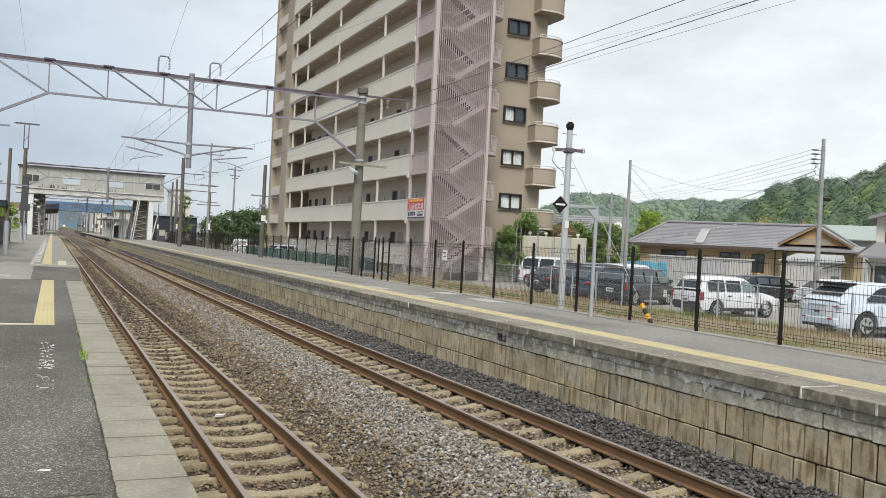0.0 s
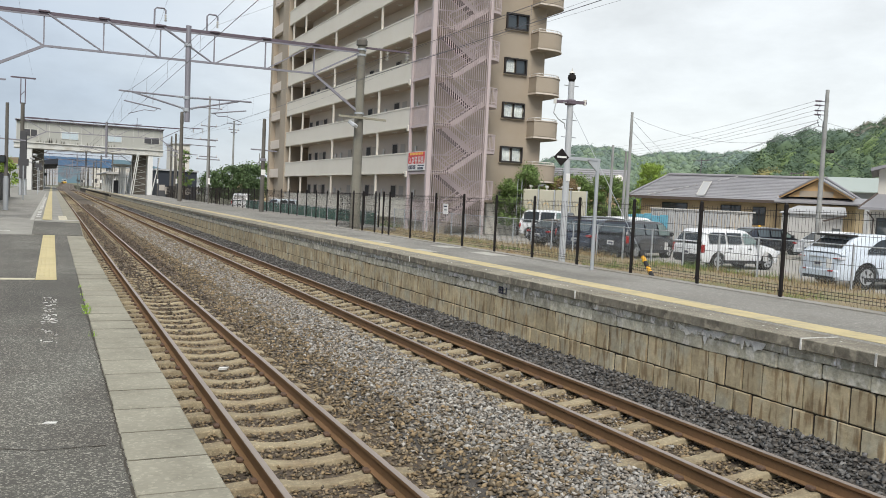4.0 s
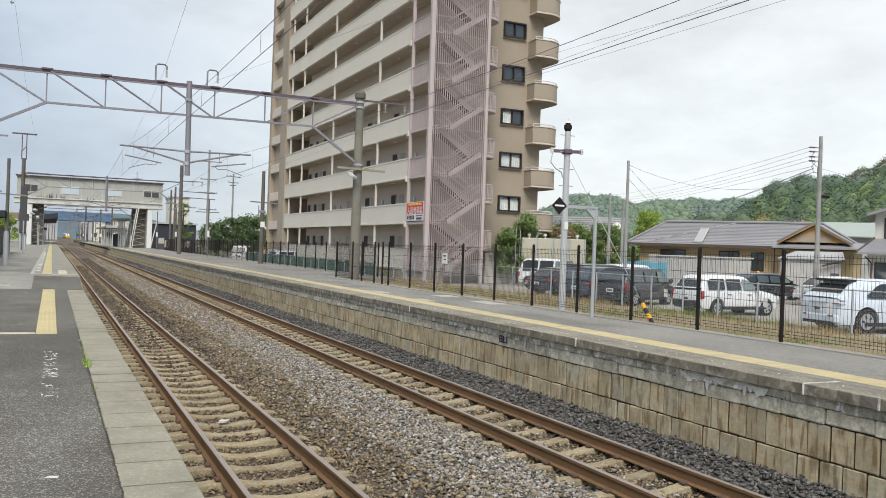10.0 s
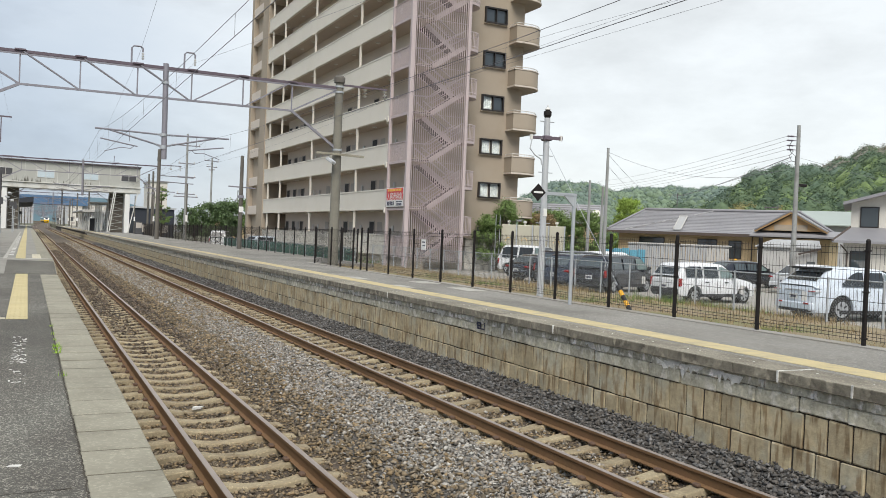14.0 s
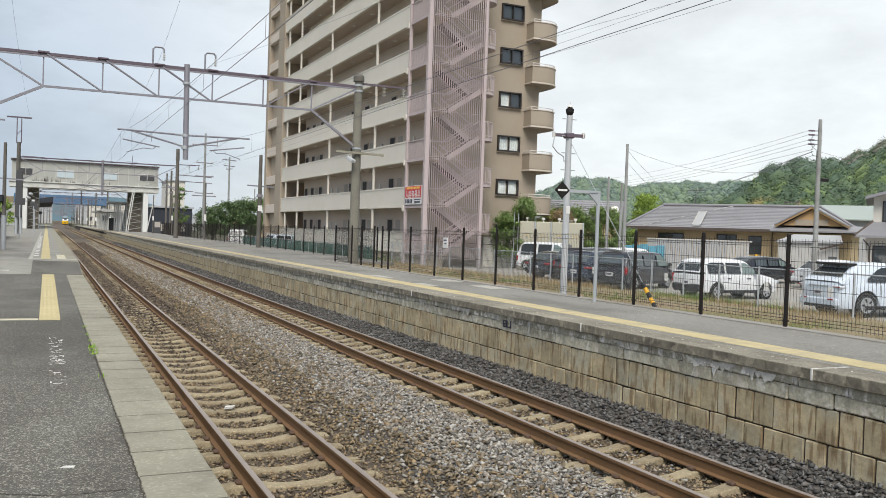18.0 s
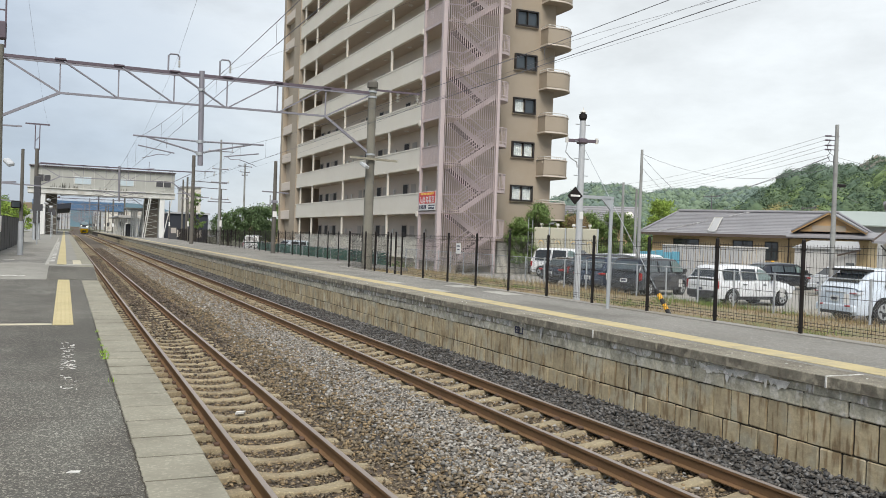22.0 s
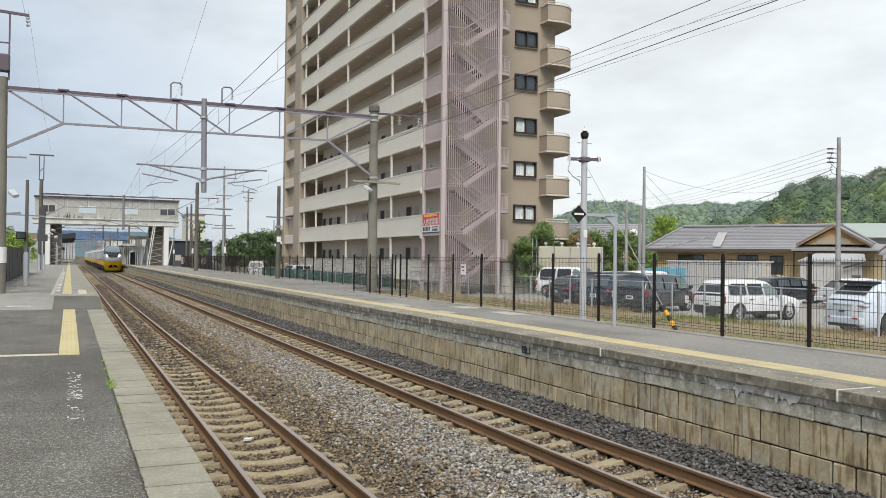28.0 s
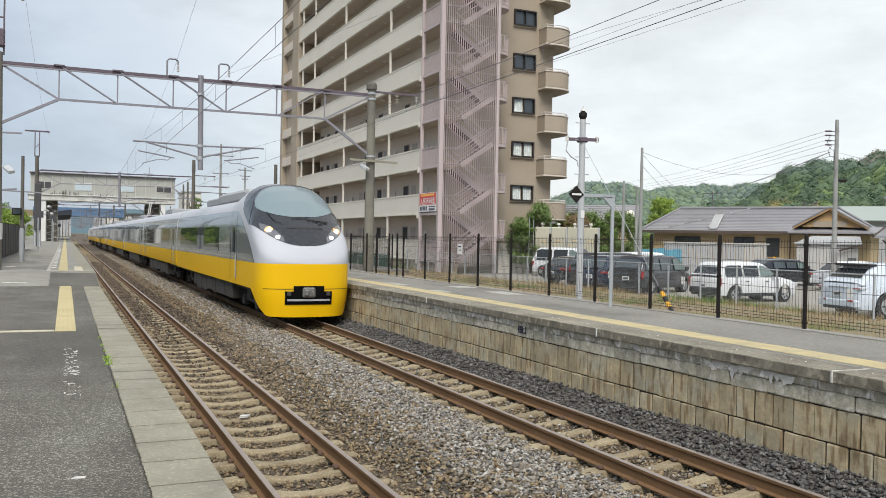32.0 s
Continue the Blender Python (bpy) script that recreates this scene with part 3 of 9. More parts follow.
            bmesh.ops.recalc_face_normals(bm, faces=bm.faces)
            bm.to_mesh(me)
            bm.free()
        if smooth:
            me.polygons.foreach_set("use_smooth", [True] * len(me.polygons))
            me.set_sharp_from_angle(angle=radians(40))
        return me


def part(name, geo, material, parent=None, label="", smooth=False):
    """One mesh object under a thing or a part (or on its own)."""
    ob = new(name, geo if isinstance(geo, bpy.types.Mesh) else geo.mesh(name, material, smooth))
    if parent is not None:
        ob.parent = parent
    return tagged(ob, label)


def thing(name, label, category, at=(0, 0, 0), turn=0.0, group="", kind=""):
    ob = new(name)
    ob.empty_display_size = 0.2
    ob.matrix_basis = pose(*at, 0, 0, turn)
    return tagged(ob, label, category, group, kind)


def setting(name, geo, material, label="", category="", smooth=False):
    return tagged(part(name, geo, material, None, "", smooth), label, category, "", "structure")


def stuff(name, geo, material, label, category, parent=None, smooth=False):
    ob = part(name, geo, material, parent, "", smooth)
    return tagged(ob, label, "" if parent is not None else category, "", "stuff")


# ---- ground, tracks and platforms ----
TRACK_A, TRACK_B = 0.0, 4.17          # centres of the two tracks; rail tops at height 0
NEAR_Z, FAR_Z = 0.884, 1.158          # platform surfaces
LOT_Z = 0.5                           # parking lot and streets beyond


def bend(y):
    """The line runs dead straight, then swings gently towards the hills and climbs."""
    t = min(1.0, max(0.0, (y - 330.0) / 330.0))
    s = t * t * (3 - 2 * t)
    return 4.7 * s, 1.4 * s


def extrude_y(geo, profile, ys, x0=0.0, close=True, follow=True):
    rings = []
    for y in ys:
        dx, dz = bend(y) if follow else (0, 0)
        rings.append([(x0 + x + dx, y, z + dz) for x, z in profile])
    return geo.ribbon(rings, close)


FAR_YS = [330 + 22 * k for k in range(1, 40)]

g = Geo()
xs = [-3600, -900, -200, -40, -9.3, -9.2, 9.3, 9.4, 12.5, 15.6, 17.2, 40, 90, 250, 900, 3600]
zs = [0.2, 0.2, 0.3, 0.5, 0.5, -0.7, -0.7, 1.08, 0.98, 0.86, LOT_Z - 0.012, LOT_Z - 0.012, 0.45, 0.4, 0.2, 0.2]
ys = [-3600, -600, -80, 0, 60, 140, 300, 600, 1200, 3600]
g.ribbon([[(x, y, z) for x, z in zip(xs, zs)] for y in ys])
setting("ground", g, M["earth"], "open ground with dry grass and bare soil", "ground")

# strip of rough grass between the platform fence and the car park
g = Geo()
g.ribbon([[(x, y, z + 0.012) for x, z in ((9.42, 1.08), (11, 1.03), (12.5, 0.98), (15.6, 0.86), (17.2, 0.50))] for y in (-10, 10, 20, 30, 37, 46)])
setting("verge", g, M["dry_grass"], "dry grassy verge behind the platform fence", "ground")
g = Geo()
g.box(17.2, 44, -10, 47.8, LOT_Z - 0.2, LOT_Z)
setting("car_park", g, M["gravel"], "pale gravel car park with worn tyre tracks", "ground")
g = Geo()
g.box(12.6, 60, 47.8, 130, LOT_Z - 0.2, LOT_Z - 0.004)
setting("apartment_yard", g, M["asphalt_far"], "grey paved yard round the apartment block", "ground")

# ballast: four bands of differing stone
for name, m, prof in (
    ("ballast_near", "ballast_brown", [(-1.75, -0.45), (-1.6, -0.36), (-1.1, -0.275), (-0.7, -0.262), (-0.3, -0.272), (0.3, -0.272), (0.66, -0.258), (0.9, -0.226), (1.3, -0.205)]),
    ("ballast_middle", "ballast", [(1.3, -0.205), (1.7, -0.16), (2.1, -0.14), (2.5, -0.16), (2.95, -0.2)]),
    ("ballast_far", "ballast_brown", [(2.95, -0.2), (3.35, -0.225), (3.55, -0.262), (4.17, -0.272), (4.7, -0.262), (4.86, -0.215)]),
    ("ballast_shoulder", "stone_dark", [(4.86, -0.215), (5.0, -0.175), (5.35, -0.14), (5.6, -0.06), (5.9, 0.02)]),
):
    g = Geo()
    extrude_y(g, prof, [-12, 118], close=False)
    setting(name, g, M[m], "bed of crushed railway ballast", "ballast", smooth=True)
    g = Geo()
    extrude_y(g, [(x, z + 0.02) for x, z in prof], [118, 330] + FAR_YS, close=False)
    setting(name + "_distant", g, M["ballast_far"], "distant bed of brown railway ballast", "ballast", smooth=True)


def stones(name, material, label, bands):
    """Loose angular stones: bands of (x0, x1, y0, y1, per square metre, size, height function)."""
    rng = np.random.default_rng(len(name) * 7 + 3)
    octa = np.array([(1, 0, 0), (0, 1, 0), (-1, 0, 0), (0, -1, 0), (0, 0, 1), (0, 0, -1)], float)
    tri = np.array([(0, 1, 4), (1, 2, 4), (2, 3, 4), (3, 0, 4), (1, 0, 5), (2, 1, 5), (3, 2, 5), (0, 3, 5)])
    vs, count = [], 0
    for x0, x1, y0, y1, dens, size, height in bands:
        k = int((x1 - x0) * (y1 - y0) * dens)
        x, y = rng.uniform(x0, x1, k), rng.uniform(y0, y1, k)
        s = size * rng.uniform(0.55, 1.25, k)
        v = octa[None] * rng.uniform(0.6, 1.15, (k, 6, 1)) * s[:, None, None] * np.array([1.35, 0.9, 0.62])
        v += rng.normal(0, 0.27, (k, 6, 3)) * s[:, None, None]
        a, b = rng.uniform(0, 6.283, k), rng.normal(0, 0.5, k)
        ca, sa, cb, sb = np.cos(a)[:, None], np.sin(a)[:, None], np.cos(b)[:, None], np.sin(b)[:, None]
        vy, vz = v[..., 1] * cb - v[..., 2] * sb, v[..., 1] * sb + v[..., 2] * cb
        px, py = v[..., 0] * ca - vy * sa, v[..., 0] * sa + vy * ca
        z = np.array([height(q) for q in x]) + rng.uniform(-0.4, 1.05, k) * s
        vs.append(np.stack([px + x[:, None], py + y[:, None], vz + z[:, None]], -1).reshape(-1, 3))
        count += k
    v = np.concatenate(vs)
    f = (tri[None] + 6 * np.arange(count)[:, None, None]).reshape(-1, 3)
    me = bpy.data.meshes.new(name)
    me.vertices.add(len(v))
    me.vertices.foreach_set("co", v.ravel())
    me.loops.add(f.size)
    me.loops.foreach_set("vertex_index", f.ravel())
    me.polygons.add(len(f))
    me.polygons.foreach_set("loop_start", np.arange(0, f.size, 3))
    me.update(calc_edges=True)
    me.materials.append(material)
    tagged(new(name, me), label, "ballast", "", "stuff")


def bed(x):
    return float(np.interp(x, [-1.75, -1.6, -1.1, -0.7, -0.3, 0.3, 0.66, 0.9, 1.3, 1.7, 2.1, 2.5, 2.95, 3.35, 3.55, 4.17, 4.7, 4.86, 5.0, 5.35, 5.6, 5.9],
                           [-0.45, -0.36, -0.275, -0.262, -0.272, -0.272, -0.258, -0.226, -0.205, -0.16, -0.14, -0.16, -0.2, -0.225, -0.262, -0.272, -0.262, -0.215, -0.175, -0.14, -0.06, 0.02]))


stones("ballast_stones_near", M["stone_brown"], "rust-brown crushed stone between the near rails",
       [(-1.6, 0.95, 5, 21, 470, 0.027, bed), (0.95, 1.3, 5, 21, 420, 0.031, bed), (-1.6, 1.3, 21, 28, 100, 0.04, bed), (1.3, 1.9, 4, 25, 360, 0.036, bed), (1.3, 1.95, 25, 73, 170, 0.044, bed), (1.9, 2.35, 4, 25, 200, 0.032, bed), (-1.6, 3.0, -6, 5, 150, 0.042, bed)])
stones("ballast_stones_rust", M["stone_rust"], "dark rust-stained crushed stone on the distant near track",
       [(-1.6, 1.3, 17, 28, 130, 0.04, bed), (-1.6, 1.3, 28, 73, 200, 0.045, bed), (-1.6, 1.85, 73, 119, 80, 0.065, bed), (1.3, 1.8, 30, 73, 90, 0.044, bed)])
stones("ballast_stones_middle", M["stone_grey"], "pale grey crushed stone heaped between the two tracks",
       [(1.75, 3.4, 4, 15, 760, 0.031, bed), (1.2, 1.8, 4, 25, 90, 0.034, bed), (1.85, 3.4, 15, 30, 560, 0.033, bed), (1.85, 3.4, 30, 73, 190, 0.044, bed), (1.85, 3.2, 73, 119, 60, 0.065, bed), (3.6, 4.75, 8, 40, 70, 0.036, bed)])
stones("ballast_stones_middle_far", M["stone_brown"], "brownish crushed stone between the distant tracks", [(1.75, 3.0, 25, 73, 150, 0.042, bed), (1.75, 3.0, 5, 25, 110, 0.036, bed)])
stones("ballast_stones_far", M["stone_brown"], "rust-brown crushed stone between the far rails",
       [(3.2, 4.86, 3, 24, 460, 0.028, bed), (3.0, 4.84, -6, 3, 130, 0.042, bed), (2.95, 4.84, 24, 73, 170, 0.045, bed), (1.85, 4.84, 73, 119, 55, 0.065, bed)])
setting("litter", Geo().poly([(-0.07, 13.34, -0.2), (0.07, 13.36, -0.2), (0.12, 13.45, -0.2), (-0.03, 13.46, -0.2)], (0.01, 0.0, 0.03)), M["white_paint"], "scrap of white litter between the rails", "litter")
stones("ballast_stones_shoulder", M["stone_dark"], "dark crushed stone banked against the platform wall",
       [(4.8, 5.82, 3, 30, 620, 0.037, bed), (4.8, 5.82, 30, 73, 260, 0.047, bed), (4.8, 5.82, 73, 119, 90, 0.065, bed)])

RAIL = [(-0.0625, -0.174), (0.0625, -0.174), (0.0625, -0.162), (0.012, -0.145), (0.0085, -0.05), (0.0325, -0.036), (0.0325, -0.008), (0.026, -0.001),
        (-0.026, -0.001), (-0.0325, -0.008), (-0.0325, -0.036), (-0.0085, -0.05), (-0.012, -0.145), (-0.0625, -0.162)]
HEAD = [(-0.0325, -0.004), (0.0325, -0.004), (0.029, 0.001), (-0.029, 0.001)]


def sleeper_mesh():
    """A waisted concrete sleeper: level under the rails, dipping in a smooth saddle between them."""
    g = Geo()
    rings = []
    for x in (-1.0, -0.97, -0.85, -0.72, -0.6, -0.46, -0.36, -0.26, -0.13, 0.0, 0.13, 0.26, 0.36, 0.46, 0.6, 0.72, 0.85, 0.97, 1.0):
        a = abs(x)
        top = float(np.interp(a, [0, 0.13, 0.26, 0.36, 0.46, 0.72, 0.85, 0.97, 1.0], [-0.232, -0.229, -0.218, -0.2, -0.183, -0.178, -0.188, -0.198, -0.225]))
        half = float(np.interp(a, [0, 0.26, 0.46, 0.97, 1.0], [0.105, 0.112, 0.128, 0.124, 0.112]))
        w = half * 0.68
        rings.append([(x, -half, -0.38), (x, -w - 0.012, top - 0.016), (x, -w, top), (x, w, top), (x, w + 0.012, top - 0.016), (x, half, -0.38)])
    g.ribbon(rings, close=True)
    return g.mesh("sleeper", M["sleeper"])


SLEEPER = sleeper_mesh()
STEP = 0.676
for nm, cx in (("near", TRACK_A), ("far", TRACK_B)):
    track = thing("track_" + nm, "rusty rails on concrete sleepers in ballast", "railway track", (cx, 0, 0), kind="structure")
    for side in (-1, 1):
        g = Geo()
        extrude_y(g, RAIL, [-12, 330] + FAR_YS, side * 0.566)
        rail = part("rail", g, M["rust"], track, "rust-brown steel rail")
        g = Geo()
        extrude_y(g, HEAD, [-12, 330] + FAR_YS, side * 0.566)
        part("rail_head", g, M["rail_head"], rail, "worn shiny running surface")
    clips = Geo()
    far = Geo()
    for k in range(450):
        y = 2.6 + STEP * (k - 21) + (0.23 if cx else 0.0)
        if k < 150:
            ob = new("sleeper", SLEEPER)
            ob.parent = track
            ob.matrix_basis = pose(random.uniform(-0.012, 0.012), y, random.uniform(-0.006, 0.004) - (0.015 if y > 23 and not cx else 0), 0, 0, random.uniform(-0.5, 0.5))
            if y < 70:
                for s in (-0.566, 0.566):
                    for e in (-0.09, 0.09):
                        clips.block(s + e - 0.035, s + e + 0.035, y - 0.05, y + 0.05, -0.178, -0.135, 0.012)
        else:
            far.box(-1, 1, y - 0.11, y + 0.11, -0.3, -0.185)
    stuff("rail_fastenings", clips, M["clip"], "rusty rail clips", "rail clip", track)
    stuff("far_sleepers", far, M["sleeper"], "distant concrete sleepers", "sleeper", track)

# ---- near platform: asphalt, coping slabs, ramp up to the raised part ----
g = Geo()
g.box(-9.0, -2.0, -12, 30.0, -0.6, NEAR_Z)
g.box(-2.0, -1.62, -12, 30.0, -0.6, NEAR_Z - 0.13)
near_joint = Geo().box(-1.992, -1.51, -12, 30.0, NEAR_Z - 0.12, NEAR_Z - 0.012)
near = setting("platform_near", g, M["asphalt"], "worn grey asphalt platform with a concrete edge", "platform")
slab = Geo().block(-0.497, 0.0, -0.318, 0.318, -0.13, 0.0, 0.008).mesh("coping_slab", M["coping"])
setting("coping_bed", near_joint, M["joint_soil"], "dark mortar joints under the coping slabs", "joint")
for k in range(64):
    ob = new("coping_slab", slab)
    ob.parent = near
    ob.matrix_basis = pose(-1.5 + random.uniform(-0.006, 0.006), -11.637 + 0.65 * k, NEAR_Z + 0.003 + random.uniform(-0.003, 0.003), random.uniform(-0.15, 0.15), 0, random.uniform(-0.3, 0.3))
g = Geo()
for k in range(46):
    y = -11.637 + 0.65 * k + 0.325 + random.uniform(-0.004, 0.004)
    g.box(-1.99, -1.505, y - 0.004, y + 0.004, NEAR_Z - 0.05, NEAR_Z + 0.0045)
setting("coping_joints", g, M["joint_soil"], "dirt-filled joints between the coping slabs", "joint")
g = Geo()
g.poly([(-9.0, 30.0, -0.6), (-9.0, 30.0, NEAR_Z), (-9.0, 34.6, FAR_Z), (-9.0, 270, FAR_Z), (-9.0, 270, -0.6)], (7.4, 0, 0))
raised = setting("platform_near_raised", g, M["concrete"], "raised concrete platform with a short ramp", "platform")
slab2 = Geo().block(-0.495, 0.0, -0.995, 0.995, -0.13, 0.0, 0.008).mesh("coping_slab", M["coping"])
for k in range(60):
    ob = new("coping_slab", slab2)
    ob.parent = raised
    ob.matrix_basis = pose(-1.5, 35.7 + 2 * k, FAR_Z + 0.004)
for k, (y0, y1) in enumerate(((30.02, 32.28), (32.32, 34.58))):
    a = math.atan2(FAR_Z - NEAR_Z, 4.6)
    g = Geo().block(-0.495, 0, 0, (y1 - y0) / math.cos(a), -0.13, 0.0, 0.008)
    ob = part("coping_slab", g, M["coping"], raised)
    ob.matrix_basis = pose(-1.5, y0, NEAR_Z + (y0 - 30) * math.tan(a) + 0.004, math.degrees(a))
RAMP = (FAR_Z - NEAR_Z) / 4.6
setting("ramp_patch", Geo().add([(x, y, NEAR_Z + max(0.0, min(4.6, y - 30)) * RAMP + dz) for dz in (0.0, 0.009) for x, y in ((-3.02, 30.02), (-1.52, 30.02), (-1.52, 33.9), (-3.02, 34.2))],
                                [(0, 3, 2, 1), (4, 5, 6, 7), (0, 1, 5, 4), (1, 2, 6, 5), (2, 3, 7, 6), (3, 0, 4, 7)]), M["asphalt"], "dark asphalt patch on the platform ramp", "patch")
setting("pale_band", Geo().box(-3.02, -1.52, 34.62, 35.2, FAR_Z + 0.006, FAR_Z + 0.012), M["pale_plate"], "pale concrete band at the ramp's top", "slab")
setting("kerb_line", Geo().box(-3.16, -3.04, 34.62, 110, FAR_Z + 0.002, FAR_Z + 0.014), M["pale_plate"], "pale concrete edging beside the tactile strip", "edging")
g = Geo()
for x0, x1, y in ((-4.8, -4.38, 39.0), (-4.4, -3.67, 31.0), (-5.9, -5.4, 56.0)):
    z = NEAR_Z + max(0.0, min(4.6, y - 30)) * RAMP
    g.box(x0, x1, y - 0.07, y + 0.07, z - 0.02, z + 0.012)
setting("worn_dashes", g, M["white_paint"], "worn white dashes across the platform", "marking")
# asphalt patches that stop short of the concrete
g = Geo()
g.box(-9, -3.2, 36, 60, FAR_Z, FAR_Z + 0.004)
setting("platform_patch", g, M["asphalt_far"], "grey asphalt infill on the raised platform", "platform")
g = Geo()
g.box(-2.2, -1.9, 35.3, 39.4, FAR_Z + 0.002, FAR_Z + 0.012)
setting("pale_slab", g, M["cream_paint"], "pale replacement slab in the platform", "slab")

# tactile paving
dots = Geo().block(-0.168, 0.168, -0.145, 0.145, 0, 0.012, 0.004)
for i in range(4):
    dots.block(-0.135 + 0.08 * i, -0.105 + 0.08 * i, -0.125, 0.125, 0.012, 0.017, 0.003)
tile = dots.mesh("tactile_tile", M["tactile"])
pave = thing("tactile_paving", "yellow tactile paving strip along the platform", "tactile paving", (-2.52, 0, 0), kind="structure")
for k in range(45):
    ob = new("tactile_tile", tile)
    ob.parent = pave
    ob.matrix_basis = pose(0, 16.45 + 0.3 * k, NEAR_Z)
for k in range(240):
    ob = new("tactile_tile", tile)
    ob.parent = pave
    ob.matrix_basis = pose(-0.08, 34.9 + 0.3 * k, FAR_Z)
g = Geo()
for k in range(240):
    g.box(-0.25, 0.09, 107 + 0.6 * k - 0.29, 107 + 0.6 * k + 0.29, FAR_Z, FAR_Z + 0.012)
stuff("far_tiles", g, M["tactile"], "distant yellow paving", "tactile paving", pave)

# painted marks on the near platform
g = Geo()
g.box(-9, -2.70, 16.36, 16.62, NEAR_Z, NEAR_Z + 0.004)
setting("painted_line", g, M["cream_paint"], "worn cream line across the asphalt", "line")
g = Geo()
for y0, y1, n in ((12.9, 13.9, 22), (11.2, 12.7, 42), (9.9, 10.9, 13)):
    for _ in range(n):
        y, x = random.uniform(y0, y1), random.uniform(-2.53, -2.37)
        w, h, a = random.uniform(0.008, 0.017), random.uniform(0.025, 0.08), random.choice((0, 0, 35, -35, 80))
        g.box(-w / 2, w / 2, -h / 2, h / 2, 0, 0.004, pose(x, y, NEAR_Z, 0, 0, a))
for x, y in ((-2.44, 6.62),):
    g.add([(x - 0.05, y - 0.02, NEAR_Z + 0.004), (x + 0.04, y - 0.035, NEAR_Z + 0.004), (x + 0.055, y + 0.02, NEAR_Z + 0.004), (x - 0.02, y + 0.035, NEAR_Z + 0.004)], [(0, 1, 2, 3)])
setting("worn_lettering", g, M["white_paint"], "flaked white painted boarding mark on asphalt", "marking")
# cracks across the asphalt and along its edge
def crack(pts, w, seed):
    rng = random.Random(seed)
    g = Geo()
    run = []
    for (xa, ya), (xb, yb) in zip(pts, pts[1:]):
        n = max(2, int(math.hypot(xb - xa, yb - ya) / 0.045))
        run += [(xa + (xb - xa) * k / n + rng.uniform(-0.008, 0.008), ya + (yb - ya) * k / n + rng.uniform(-0.008, 0.008)) for k in range(n)]
    wide = [w * rng.uniform(0.4, 1.5) for _ in run]
    g.ribbon([[(x, y - q if abs(pts[0][0] - pts[-1][0]) > abs(pts[0][1] - pts[-1][1]) else y, NEAR_Z + 0.004) if abs(pts[0][0] - pts[-1][0]) > abs(pts[0][1] - pts[-1][1]) else (x - q, y, NEAR_Z + 0.004) for (x, y), q in zip(run, wide)],
              [(x, y + q, NEAR_Z + 0.004) if abs(pts[0][0] - pts[-1][0]) > abs(pts[0][1] - pts[-1][1]) else (x + q, y, NEAR_Z + 0.004) for (x, y), q in zip(run, wide)]])
    return g


setting("asphalt_crack", crack([(-5.2, 6.3), (-3.6, 6.22), (-2.9, 6.13), (-2.5, 5.95), (-2.05, 5.96)], 0.006, 3), M["joint"], "dark crack across the platform asphalt", "crack")
setting("edge_joint", crack([(-2.012, 3.0), (-2.006, 8.0), (-2.014, 12.0), (-2.008, 17.0)], 0.006, 4), M["joint"], "ragged gap between asphalt and coping", "joint")
# small white squares beside the tactile strip
g = Geo()
for k in range(22):
    g.box(-3.03, -2.86, 38 + 2.1 * k, 38.8 + 2.1 * k, FAR_Z, FAR_Z + 0.006)
setting("boarding_marks", g, M["white_paint"], "row of small white boarding marks", "marking")

# ---- far platform ----
g = Geo()
g.box(6.27, 9.42, -12, 38.2, -0.6, FAR_Z)
g.box(6.27, 12.6, 38.2, 300, -0.6, FAR_Z)
g.box(5.83, 6.27, -12, 300, -0.6, FAR_Z - 0.135)
far_pf = setting("platform_far", g, M["asphalt_far"], "patched grey asphalt platform above a block wall", "platform")
lip = Geo().block(0.0, 0.61, -0.599, 0.599, -0.135, 0.0, 0.007)
lip_m = lip.mesh("lip_slab", [M["lip"], M["lip_face"]])
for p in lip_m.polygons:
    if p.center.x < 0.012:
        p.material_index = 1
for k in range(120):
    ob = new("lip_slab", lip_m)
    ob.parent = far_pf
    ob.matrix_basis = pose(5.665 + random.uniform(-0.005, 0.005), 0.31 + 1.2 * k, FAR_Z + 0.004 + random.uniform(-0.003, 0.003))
g = Geo()
g.box(5.665, 6.275, 144.3, 300, FAR_Z - 0.135, FAR_Z + 0.004)
setting("far_lip", g, M["lip"], "concrete platform edge", "platform")
g = Geo()
g.box(6.45, 6.98, -12, 60, FAR_Z, FAR_Z + 0.006)
g.box(6.5, 6.95, 60, 280, FAR_Z, FAR_Z + 0.006)
setting("yellow_line", g, M["yellow_paint"], "worn pale yellow safety line along the platform", "line")
g = Geo()
g.box(9.12, 9.42, -12, 38.2, FAR_Z, FAR_Z + 0.022)
setting("fence_footing", g, M["gravel"], "strip of grit and dry dirt under the fence", "footing")
g = Geo()
for x0, x1, y0, y1 in ((8.35, 9.05, 23.5, 24.5), (8.35, 8.95, 20.4, 21.8), (7.0, 7.4, 25.2, 26.6), (6.98, 7.3, 21.5, 22.6)):
    g.box(x0, x1, y0, y1, FAR_Z, FAR_Z + 0.008)
setting("cover_plates", g, M["pale_plate"], "pale cover plates set in the platform", "cover plate")

# retaining wall of the far platform: a core and courses of blocks
g = Geo()
g.box(5.797, 5.9, -12, 300, -0.6, FAR_Z - 0.14)
wall = setting("platform_wall", g, M["joint"], "stained concrete-block retaining wall with dark joints", "wall")
W = 0.335


